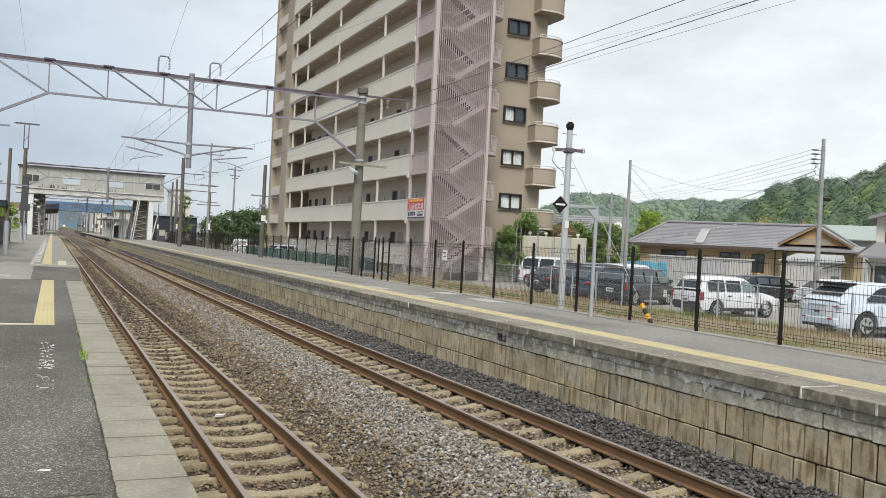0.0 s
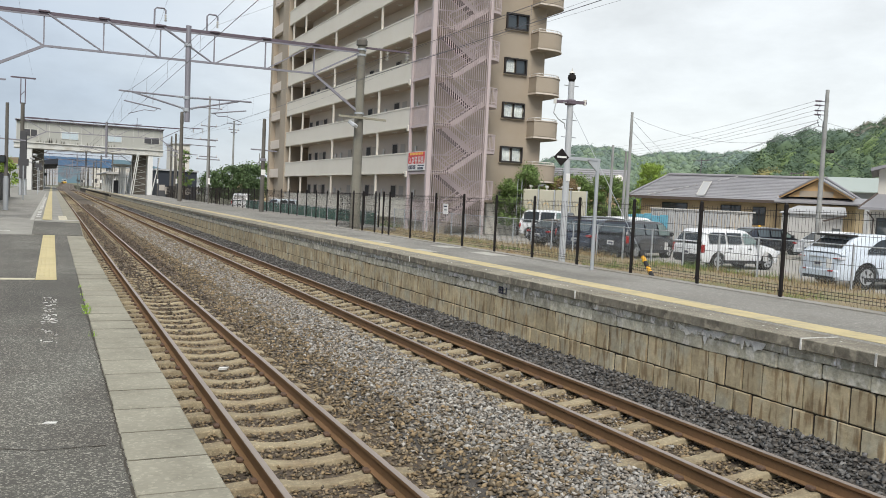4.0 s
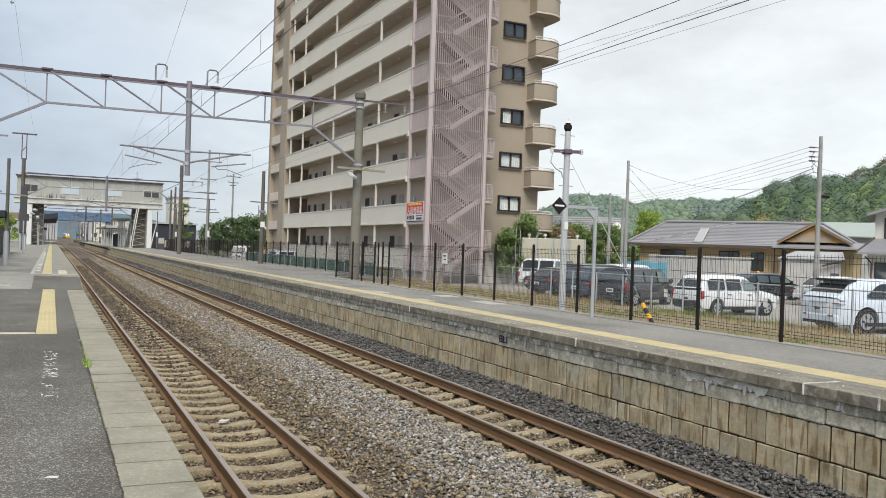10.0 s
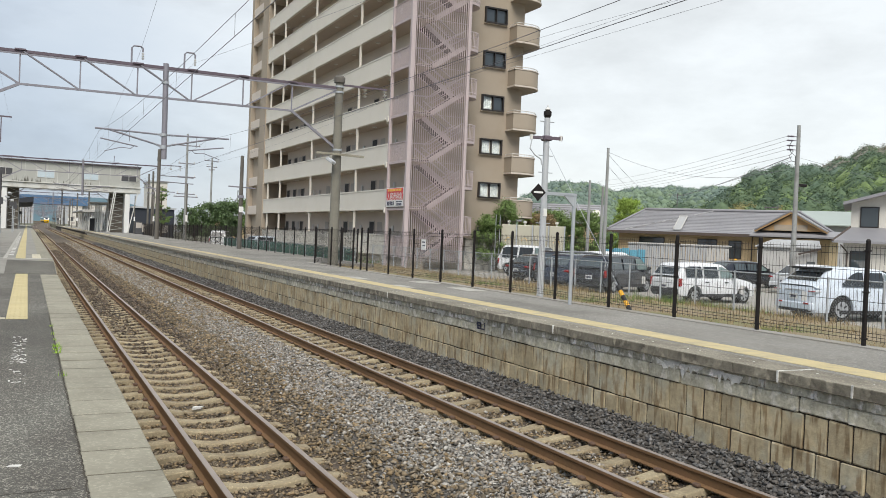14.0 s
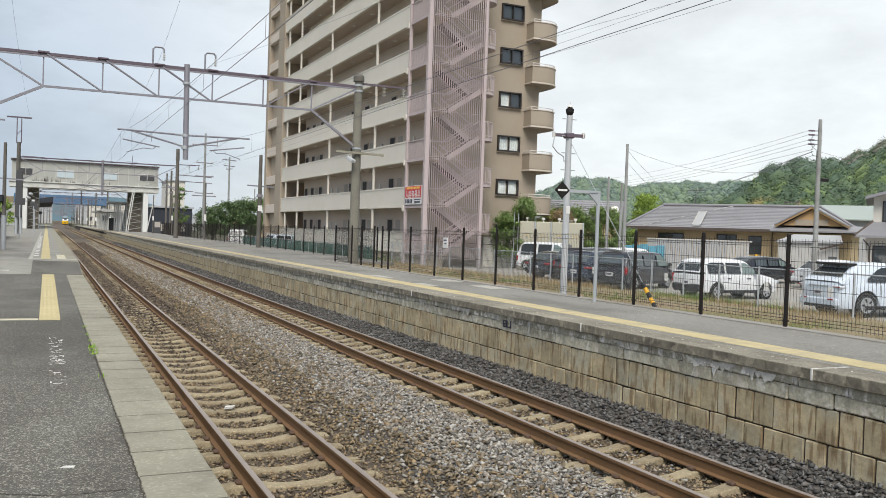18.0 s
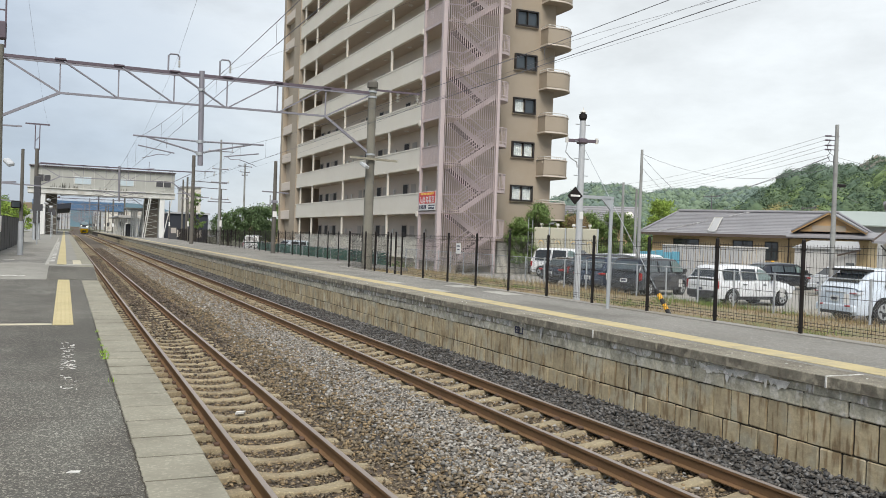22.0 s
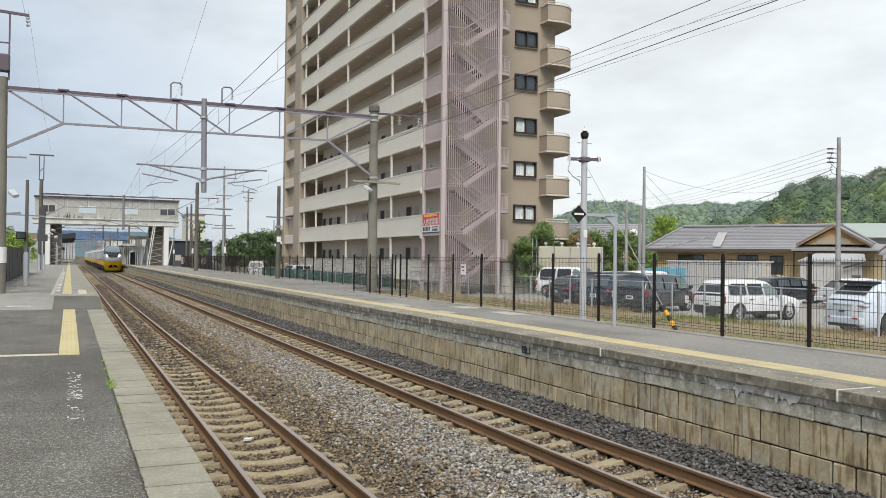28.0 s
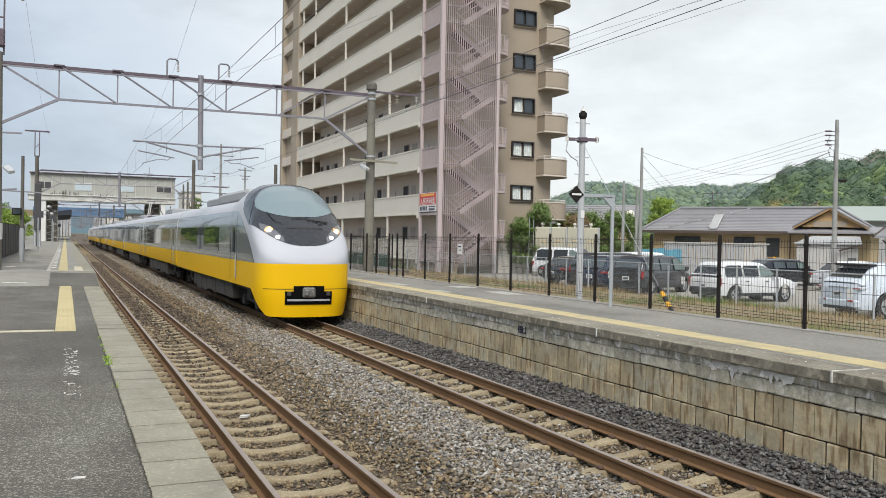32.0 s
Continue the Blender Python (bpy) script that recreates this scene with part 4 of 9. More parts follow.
def block_mesh(w, h):
    out = []
    rng = random.Random(int(h * 1000))
    for v in range(8):
        g = Geo().block(0, 0.09, -w / 2 + 0.0135, w / 2 - 0.0135, -0.004, h - 0.009, 0.007 + 0.0015 * v)
        g.v = [(x, y + rng.uniform(-0.005, 0.005), z + rng.uniform(-0.005, 0.005)) for x, y, z in g.v]
        out.append(g.mesh("wall_block", M["block"]))
    return out


UP, LOW = block_mesh(W, 0.41), block_mesh(W, 0.555)
rest = Geo()
for k in range(760):
    y = 2.97 + 0.3283 * k
    for row, z, ms in ((0, 0.30, UP), (1, -0.265, LOW)):
        yy = y + row * 0.15
        if k < 149:
            ob = new("wall_block", ms[random.randrange(8)])
            ob.parent = wall
            ob.matrix_basis = pose(5.775 + random.uniform(-0.009, 0.007), yy, z + random.uniform(-0.004, 0.004), 0, random.uniform(-0.8, 0.8), random.uniform(-1.2, 1.2))
        elif y < 250:
            rest.box(5.782 + random.uniform(-0.01, 0.01), 5.87, yy - W / 2 + 0.014, yy + W / 2 - 0.014, z, z + (0.39 if row == 0 else 0.53))
stuff("far_blocks", rest, M["block"], "distant wall blocks", "wall block", wall)


def rough_block(w, h, c, rng, jit):
    """A weathered block with knocked edges."""
    g = Geo().block(0, 0.1, -w / 2, w / 2, 0, h, c)
    g.v = [(x + rng.uniform(-jit, jit), y + rng.uniform(-jit, jit), z + rng.uniform(-jit, jit)) for x, y, z in g.v]
    return g


CAP = [rough_block(0.655, 0.182, 0.008 + 0.003 * v, random.Random(v), 0.006).mesh("cap_block", M["block_grey"]) for v in range(6)]
TOPS = [rough_block(0.69, 0.13, 0.012, random.Random(v + 9), 0.009).mesh("cap_block", M["render_band"]) for v in range(6)]
for k in range(208):
    for ms, y, z, x in ((CAP, 2.15 + 0.667 * k, 0.714, 5.762), (TOPS, 2.4 + 0.70 * k, 0.902, 5.75)):
        if k < 150 or ms is CAP:
            ob = new("cap_block", ms[random.randrange(6)])
            ob.parent = wall
            ob.matrix_basis = pose(x + random.uniform(-0.009, 0.009), y, z + random.uniform(-0.003, 0.003), 0, random.uniform(-1, 1), random.uniform(-0.8, 0.8))
g = Geo()
g.box(5.76, 5.83, 107, 145, 0.9, 1.02)
part("render_band", g, M["render_band"], wall, "pale cement render with white lime bloom")
# white lime that has run down from under the lip
M["lime"] = mat("lime_bloom", (0.66, 0.635, 0.575), 0.95, 0.35, 9.0, 40, 0.01, 30, per_piece=0.18)
rr = random.Random(77)
for k in range(110):
    y = 4.5 + 42 * rr.random() ** 1.3
    if math.sin(0.9 * y) + math.sin(2.3 * y + 1.4) < -0.35:
        continue
    w, n = rr.uniform(0.04, 0.2), 7
    top = 1.03 - rr.uniform(0.0, 0.05)
    foot = [(y - w + 2 * w * i / (n - 1), top - rr.uniform(0.02, 0.17) * math.sin(math.pi * (i + 0.5) / n)) for i in range(n)]
    x = 5.7385 - 0.0003 * (k % 20)
    part("lime_run", Geo().ribbon([[(x, a, top) for a, _ in foot], [(x - 0.0005, a, 0.5 * (top + q)) for a, q in foot], [(x, a, q) for a, q in foot]]), M["lime"], wall)
g = Geo()
for y in (7.38, 6.36, 12.2, 19.6):
    g.box(5.652, 6.27 if y == 7.38 else 5.68, y - 0.012, y + 0.012, FAR_Z - 0.13, FAR_Z + 0.011)
part("mortar_joint", g, M["white_paint"], wall, "white mortar in the lip joints")
g = Geo()
for k in range(34):
    for d in (0.0, 0.23):
        g.tube((6.02, 3.2 + 0.98 * k + d, FAR_Z), (6.02, 3.2 + 0.98 * k + d, FAR_Z + 0.009), 0.016, 0.012, 8)
stuff("lip_studs", g, M["white_paint"], "small pale studs set in the platform edge", "stud", wall)
# painted and stencilled marks, mortar joints and studs
g = Geo()
for a, c, d, e in ((-0.16, -0.13, -0.07, 0.07), (-0.16, -0.04, -0.07, -0.045), (-0.02, 0.16, 0.045, 0.07), (-0.02, 0.16, -0.07, -0.045), (-0.02, 0.02, -0.07, 0.07), (0.13, 0.16, -0.07, 0.07), (0.06, 0.085, -0.07, 0.07), (-0.02, 0.16, -0.012, 0.012)):
    g.box(5.742, 5.75, 14.9 + a, 14.9 + c, 0.86 + d, 0.86 + e)
part("stencil_bars", g, M["ink"], wall, "black stencilled mark")
for y in (9.09, 14.04):
    part("paint_mark", Geo().poly([(5.742, y - 0.05, 0.99), (5.742, y + 0.05, 0.98), (5.742, y + 0.04, 0.86), (5.742, y, 0.79), (5.742, y - 0.035, 0.87)], (0.006, 0, 0)), M["white_paint"], wall, "flaked white paint mark")


# ---- fences ----
def fence_panel_mesh(span, z0, z1, gap=0.072):
    g = Geo()
    n = int(span / gap)
    for k in range(n + 1):
        y = 0.04 + (span - 0.08) * k / n
        g.tube((0, y, z0), (0, y, z1), 0.0037, n=4, caps=False)
    for z in (z0 + 0.03, z0 + 0.085, z0 + 0.14, z0 + 0.62, z0 + 1.1, z1 - 0.14, z1 - 0.04):
        g.bar((0.006, 0.02, z), (0.006, span - 0.02, z), 0.006, 0.008)
    return g.mesh("mesh_panel", M["fence_wire"])


def post_mesh(h, r):
    g = Geo()
    g.block(-r, r, -r, r, -0.1, h, 0.006)
    g.tube((0, 0, h), (0, 0, h + 0.02), r * 1.3, r * 1.3, 8)
    g.tube((0, 0, h + 0.02), (0, 0, h + 0.045), r * 1.2, r * 0.6, 8)
    for z in (0.13, 0.85, h - 0.14):
        g.block(-r - 0.005, r + 0.005, -r - 0.014, r + 0.014, z - 0.014, z + 0.014, 0.003)
    return g.mesh("fence_post", M["black_steel"])


POST = post_mesh(1.63, 0.029)
PANEL = fence_panel_mesh(2.15, 0.08, 1.58)


def mesh_fence(name, x, ys, z, label):
    f = thing(name, label, "fence", (x, 0, z))
    for k, y in enumerate(ys):
        ob = new("fence_post", POST)
        ob.parent = f
        ob.matrix_basis = pose(0, y, 0)
        if k + 1 < len(ys) and abs(ys[k + 1] - y - 2.15) < 0.2:
            pn = new("mesh_panel", PANEL)
            pn.parent = f
            pn.matrix_basis = pose(0.045, y, 0)
    return f


mesh_fence("mesh_fence", 9.28, [0.42 + 2.15 * k for k in range(15)], FAR_Z, "black steel mesh fence along the platform")
f = thing("fence_gate", "narrow black steel mesh gate between fence posts", "gate", (9.28, 0, FAR_Z))
for y in (31.2, 32.1, 33.6, 34.85, 37.1):
    ob = new("fence_post", POST)
    ob.parent = f
    ob.matrix_basis = pose(0, y, 0)
for y0, y1 in ((30.55, 31.2), (32.1, 33.6), (33.6, 34.85), (34.85, 37.1)):
    g = Geo()
    n = int((y1 - y0) / 0.072)
    for k in range(n):
        g.tube((0.03, y0 + 0.05 + 0.072 * k, 0.08), (0.03, y0 + 0.05 + 0.072 * k, 1.58), 0.003, n=4, caps=False)
    for z in (0.1, 0.6, 1.1, 1.55):
        g.bar((0.036, y0, z), (0.036, y1, z), 0.008, 0.012)
    part("mesh_panel", g, M["fence_wire"], f)
mesh_fence("mesh_fence", 11.85, [38.6 + 2.15 * k for k in range(40)], FAR_Z, "black steel mesh fence behind the wide platform")
# side return between the two runs
f = thing("fence_return", "short cross run of black mesh fence", "fence", (9.28, 37.1, FAR_Z))
pn = new("mesh_panel", PANEL)
pn.parent = f
pn.matrix_basis = pose(0, 0, 0, 0, 0, -52)
for q in ((1.68, 1.3), ):
    ob = new("fence_post", POST)
    ob.parent = f
    ob.matrix_basis = pose(*q, 0)

# galvanised chain-link fence of the car park
chain = thing("chain_link_fence", "low galvanised chain-link fence round the car park", "fence", (15.5, 0, 0.9))
POST2 = Geo().tube((0, 0, -0.1), (0, 0, 1.1), 0.03, n=8).mesh("fence_post", M["galv"], True)
g = Geo()
D = 0.085
h = 1.0
for y0 in np.arange(4.0, 46.0, D):
    for s in (-1, 1):
        a, b = (0, y0, 0.03), (0, y0 + s * h, 0.03 + h)
        g.bar(a, b, 0.0023, 0.0023)
part("chain_mesh", g.mesh("chain_mesh", M["chain"], fix=False), None, chain, "woven wire mesh")
for k in range(28):
    ob = new("fence_post", POST2)
    ob.parent = chain
    ob.matrix_basis = pose(0, 4.0 + 1.55 * k, 0)
g = Geo()
g.tube((0, 4, 1.06), (0, 46, 1.06), 0.017, n=6)
part("top_rail", g, M["galv"], chain)


# ---- apartment block ----
def apartment():
    P, N, Z0 = 2.97, 11, 1.30
    TOP = Z0 + P * N + 0.4
    b = thing("apartment_building", "tall beige apartment block with open corridors and an outside stair", "apartment building", (18.6, 48.6, LOT_Z))
    O = Vector((18.6, 48.6, LOT_Z))

    def put(name, geo, m, parent=None, label="", smooth=False):
        geo.v = [tuple(Vector(p) - O) for p in geo.v]
        return part(name, geo, M[m], parent or b, label, smooth)

    # body: corridor wall, tan end wall, corner tower
    put("wall", Geo().box(20.1, 28.0, 51.35, 81.2, LOT_Z, TOP).box(23.2, 28.0, 81.2, 84.3, LOT_Z, TOP), "apt_wall", label="pinkish beige corridor wall")
    end = put("end_wall", Geo().box(20.1, 28.05, 51.0, 51.35, LOT_Z, TOP), "apt_tan", label="tan sprayed end wall")
    tower = put("corner_tower", Geo().box(19.0, 28.0, 84.3, 91.4, LOT_Z, TOP), "apt_tan", label="tan corner tower with recessed bays")
    put("corner_pier", Geo().box(18.5, 19.0, 84.3, 86.6, LOT_Z, TOP), "apt_tan", tower)
    put("corner_pier", Geo().box(18.5, 19.0, 90.6, 91.4, LOT_Z, TOP), "apt_tan", tower)
    for k in range(N):
        z = Z0 + P * k
        put("bay_sill", Geo().block(18.55, 19.0, 86.6, 90.6, z - 0.15, z + 0.75, 0.03), "apt_wall", tower)
    put("plinth", Geo().box(18.72, 20.1, 48.9, 84.3, LOT_Z, Z0), "apt_tan")
    put("roof", Geo().box(18.4, 28.2, 51.0, 91.6, TOP, TOP + 0.5), "apt_cream")

    parapet = Geo()
    ys = [51.9, 58.0, 68.9, 78.5, 83.6]
    parapet.box(18.6, 18.74, 51.9, 84.3, 0.0, 1.32)
    parapet.box(18.57, 18.6, 51.9, 84.3, 1.24, 1.33)
    for a, c in zip(ys, ys[1:]):
        parapet.box(18.56, 18.6, a + 0.5, c - 0.5, -0.03, 0.05)
    parapet.box(18.6, 18.78, 51.9, 84.3, -0.06, 0.0)
    parapet.v = [tuple(Vector(p) - Vector((O.x, O.y, 0))) for p in parapet.v]
    parapet_m = parapet.mesh("parapet", M["apt_cream"])
    slab_g = Geo().box(18.72, 20.1, 48.75, 84.3, -0.02, 0.18).box(20.1, 23.2, 81.2, 84.3, -0.02, 0.18)
    slab_g.v = [tuple(Vector(p) - Vector((O.x, O.y, 0))) for p in slab_g.v]
    slab_m = slab_g.mesh("corridor_slab", M["apt_soffit"])
    col_m = Geo().block(-0.07, 0.07, -0.09, 0.09, 0, P - 1.32, 0.01).mesh("corridor_post", M["apt_cream"])
    lamp_m = Geo().tube((0, 0, 0), (0, 0, -0.06), 0.19, 0.15, 14).mesh("ceiling_lamp", M["insul"], True)
    door_m = Geo().box(-0.03, 0.02, -0.45, 0.45, 0, 2.0).mesh("flat_door", M["door_brown"])
    frame_m = Geo().box(-0.045, 0.0, -0.52, -0.45, 0, 2.07).box(-0.045, 0.0, 0.45, 0.52, 0, 2.07).box(-0.045, 0.0, -0.52, 0.52, 2.0, 2.07).mesh("door_frame", M["door_grey"])
    knob_m = Geo().box(-0.07, -0.03, 0.3, 0.34, 0.9, 1.15).mesh("door_handle", M["galv"])
    meter_m = Geo().box(-0.03, 0.02, -0.42, 0.42, 0, 2.0).mesh("meter_cupboard", M["door_grey"])
    box_m = Geo().block(-0.1, 0, -0.12, 0.12, 1.35, 1.75, 0.01).mesh("meter_box", M["insul"])

    def at(name, me, x, y, z, parent=None, label=""):
        ob = new(name, me)
        ob.parent = parent or b
        ob.matrix_basis = pose(x - (0 if parent else O.x), y - (0 if parent else O.y), z - (0 if parent else O.z))
        return tagged(ob, label)

    for k in range(N):
        z = Z0 + P * k
        pr = new("parapet", parapet_m)
        pr.parent, pr.matrix_basis = b, pose(0, 0, z - O.z)
        sl = new("corridor_slab", slab_m)
        sl.parent, sl.matrix_basis = b, pose(0, 0, z - O.z)
        for y in (58.0, 68.9, 78.5, 82.9):
            at("corridor_post", col_m, 18.7, y, z + 1.32)
        for y in (54.0, 56.6, 61.5, 65.8, 72.0, 75.5, 80.4):
            at("ceiling_lamp", lamp_m, 19.45, y, z + P - 0.02)
        for y in (80.4, 78.3, 75.7, 67.0, 63.7, 58.0):
            d = at("flat_door", door_m, 20.1, y, z + 0.18, label="dark brown flat door")
            for n, me in (("door_frame", frame_m), ("door_handle", knob_m)):
                q = new(n, me)
                q.parent = d
        for y in (76.9, 68.4, 62.4, 56.5):
            at("meter_cupboard", meter_m, 20.1, y, z + 0.18)
        for y in (72.1, 70.6, 54.0, 60.2):
            at("meter_box", box_m, 20.1, y, z + 0.18)

    # landing at the corridor's end: rail, thin column and main pillar
    put("pillar", Geo().block(18.47, 18.75, 48.35, 48.65, LOT_Z, TOP, 0.02), "apt_pink", label="mauve steel pillar")
    put("pillar", Geo().block(18.5, 18.7, 51.45, 51.65, LOT_Z, TOP, 0.02), "apt_pink", label="mauve steel pillar")
    put("pillar", Geo().block(22.42, 22.62, 48.42, 48.66, LOT_Z, TOP, 0.02), "apt_pink", label="mauve steel pillar")
    rail_g = Geo()
    baluster_m = Geo().box(-0.01, 0.01, -0.02, 0.02, 0.05, 1.2).mesh("baluster", M["apt_pink"])
    rail_g.box(18.56, 18.64, 48.65, 51.45, 1.2, 1.26).box(18.54, 18.66, 48.65, 51.45, -0.1, 0.06)
    rail_g.v = [tuple(Vector(p) - Vector((O.x, O.y, 0))) for p in rail_g.v]
    rail_m = rail_g.mesh("landing_rail", M["apt_pink"])
    bend_g = Geo()
    bend_g.block(18.44, 18.62, 51.62, 51.9, -0.28, 0.1, 0.03)
    bend_g.v = [tuple(Vector(p) - Vector((O.x, O.y, 0))) for p in bend_g.v]
    bend_m = bend_g.mesh("rain_hopper", M["apt_cream"])
    for k in range(N):
        for n, me in (("landing_rail", rail_m), ("rain_hopper", bend_m)):
            ob = new(n, me)
            ob.parent, ob.matrix_basis = b, pose(0, 0, Z0 + P * k - O.z)
            if n == "landing_rail":
                for j in range(23):
                    bar = new("baluster", baluster_m)
                    bar.parent, bar.matrix_basis = ob, pose(18.6 - O.x, 48.74 + 0.119 * j - O.y, 0)

    # outside stair: floor landing, flight up to the rounded half landing, flight back
    st = Geo()
    st.box(18.75, 20.15, 48.72, 50.95, 0.0, 0.14)
    soffit = Geo()
    flights = []
    for (x0, z0, x1, z1, ya, yb) in ((20.15, 0.12, 22.35, 1.6, 48.75, 49.75), (22.35, 1.48, 20.15, 2.97, 49.95, 50.95)):
        for y in (ya, yb):
            flights.append(("stringer", Geo().bar((x0, y, z0 - 0.02), (x1, y, z1 - 0.02), 0.04, 0.3), "apt_pink"))
            flights.append(("handrail", Geo().bar((x0, y, z0 + 1.05), (x1, y, z1 + 1.05), 0.05, 0.075), "apt_pink"))
            flights.append(("mid_rail", Geo().bar((x0, y, z0 + 0.6), (x1, y, z1 + 0.6), 0.03, 0.04), "apt_pink"))
        for j in range(8):
            t = (j + 0.5) / 8
            x, z = x0 + (x1 - x0) * t, z0 + (z1 - z0) * t
            soffit.box(x - 0.14, x + 0.14, ya + 0.02, yb - 0.02, z - 0.02, z + 0.02)
            soffit.box(x - 0.15, x - 0.13, ya + 0.02, yb - 0.02, z - 0.12, z + 0.02)
        soffit.bar((x0, (ya + yb) / 2, z0 - 0.13), (x1, (ya + yb) / 2, z1 - 0.13), yb - ya - 0.06, 0.03)
    flights.append(("handrail", Geo().bar((18.75, 48.75, 1.1), (20.15, 48.75, 1.17), 0.05, 0.07), "apt_pink"))
    half = Geo()
    arc = [(22.35, 48.75)] + [(22.75 + 1.0 * math.sin(a), 49.85 - 1.1 * math.cos(a)) for a in np.linspace(0, math.pi, 13)] + [(22.35, 50.95)]
    half.poly([(x, y, 1.44) for x, y in arc], (0, 0, 0.16))
    hrail = Geo()
    for (xa, y0), (xb, y1) in zip(arc, arc[1:]):
        hrail.bar((xa, y0, 2.66), (xb, y1, 2.66), 0.05, 0.05)
        for t in (0.25, 0.75):
            x, y = xa + (xb - xa) * t, y0 + (y1 - y0) * t
            hrail.bar((x, y, 1.6), (x, y, 2.66), 0.03, 0.03)
        hrail.bar((xa, y0, 1.75), (xb, y1, 1.75), 0.03, 0.04)
    ms = []
    for n, gg, m in (("stair_landing", st, "stair_dark"), ("stair_soffit", soffit, "stair_dark"), *flights, ("half_landing", half, "apt_pink"), ("half_landing_rail", hrail, "apt_pink")):
        gg.v = [tuple(Vector(p) - Vector((O.x, O.y, 0))) for p in gg.v]
        ms.append((n, gg.mesh(n, M[m])))
    for k in range(N):
        for n, me in ms:
            ob = new(n, me)
            ob.parent, ob.matrix_basis = b, pose(0, 0, Z0 + P * k - O.z)
    bar_m = Geo().box(-0.019, 0.019, -0.018, 0.018, 0, TOP - 1.1).mesh("screen_bar", M["apt_pink"])
    for j in range(25):
        at("screen_bar", bar_m, 18.87 + 0.1455 * j, 48.5, 1.0)
    for k in range(N):
        put("screen_rail", Geo().box(18.75, 22.42, 48.53, 48.6, Z0 + P * k + 0.02, Z0 + P * k + 0.042), "apt_pink")

    # end wall windows and rounded balconies
    wf = Geo()
    for x0, x1, z0, z1 in ((0, 1.7, 0, 0.09), (0, 1.7, 0.98, 1.07), (0, 0.09, 0, 1.07), (1.61, 1.7, 0, 1.07), (0.825, 0.875, 0.09, 0.98)):
        wf.box(x0, x1, -0.2, 0.02, z0, z1)
    wf_m = wf.mesh("window_frame", M["frame_dark"])
    pane_m = Geo().box(0.0, 0.73, -0.03, -0.022, 0, 0.89).mesh("window_pane", M["glass_clear"])
    dark_m = Geo().box(0.0, 0.73, -0.03, -0.022, 0, 0.89).mesh("window_pane", M["glass"])
    cur_m = Geo()
    cur_m.ribbon([[(x, -0.011 + 0.006 * math.sin(x * 38), z) for x in np.linspace(0.05, 0.7, 22)] for z in (0.0, 0.89)])
    cur_m = cur_m.mesh("curtain", M["curtain"])
    sill_m = Geo().box(-0.05, 1.75, -0.14, 0.0, -0.07, 0.0).mesh("window_sill", M["apt_tan"])
    plan = [(26.9, 51.0), (26.9, 50.0), (27.9, 49.95)] + [(27.9 + 1.4 * math.sin(a), 51.35 - 1.4 * math.cos(a)) for a in np.linspace(0.12, math.pi / 2, 12)] + [(29.3, 57.0)]
    inner = [(27.02, 51.0), (27.02, 50.12), (27.9, 50.07)] + [(27.9 + 1.28 * math.sin(a), 51.35 - 1.28 * math.cos(a)) for a in np.linspace(0.12, math.pi / 2, 12)] + [(29.18, 57.0)]
    bal = Geo()
    ring = lambda pts, z: [(x, y, z) for x, y in pts]  # noqa: E731
    bal.ribbon([ring(plan, 0.0), ring(plan, 1.2), ring(inner, 1.2), ring(inner, 0.16)])
    bal.poly(ring(plan + [(28.0, 57.0), (28.0, 51.0)], 0.0), (0, 0, 0.16))
    lipg = Geo()
    out2 = [(26.86, 51.0), (26.86, 49.96), (27.9, 49.91)] + [(27.9 + 1.44 * math.sin(a), 51.35 - 1.44 * math.cos(a)) for a in np.linspace(0.12, math.pi / 2, 12)] + [(29.34, 57.0)]
    lipg.ribbon([ring(plan, 0.1), ring(out2, 0.1), ring(out2, 0.0), ring(plan, -0.02)])
    lipg.ribbon([ring(inner, 1.2), ring(out2, 1.21), ring(out2, 1.15), ring(plan, 1.15)])
    brail = Geo()
    mid = [((a + c) / 2, (d + e) / 2) for (a, d), (c, e) in zip(plan, inner)]
    for (xa, y0), (xb, y1) in zip(mid, mid[1:]):
        brail.tube((xa, y0, 1.36), (xb, y1, 1.36), 0.025, n=6)
        brail.tube((xa, y0, 1.2), (xa, y0, 1.36), 0.015, n=6)
    bms = []
    for n, gg, m in (("balcony", bal, "apt_tan"), ("balcony_rail", brail, "insul"), ("balcony_trim", lipg, "apt_wall")):
        gg.v = [tuple(Vector(p) - Vector((O.x, O.y, 0))) for p in gg.v]
        bms.append((n, gg.mesh(n, M[m], True)))
    for k in range(N):
        z = 5.37 + 2.96 * (k - 0)
        if z > TOP - 2:
            break
        w = at("window_frame", wf_m, 24.9, 51.0, z, label="dark framed sliding window")
        for i in (0, 1):
            veiled = k < 2 or (k * 3 + i) % 5 == 1
            q = new("window_pane", pane_m if veiled else dark_m)
            q.parent, q.matrix_basis = w, pose(0.09 + 0.79 * i, 0, 0.09)
            q.visible_shadow = False
            if veiled:
                q = new("curtain", cur_m)
                q.parent, q.matrix_basis = w, pose(0.07 + 0.8 * i, 0, 0.09)
        q = new("window_sill", sill_m)
        q.parent = w
        bal_ob = None
        for n, me in bms:
            ob = new(n, me)
            ob.parent = bal_ob or b
            ob.matrix_basis = pose(0, 0, 0) if bal_ob else pose(0, 0, 4.12 + 2.96 * k - O.z)
            bal_ob = bal_ob or ob
    # banner on the first-floor landing rail
    s = thing("banner", "red and white rental banner hung on the landing rail", "banner", (18.5, 51.45, 4.4))
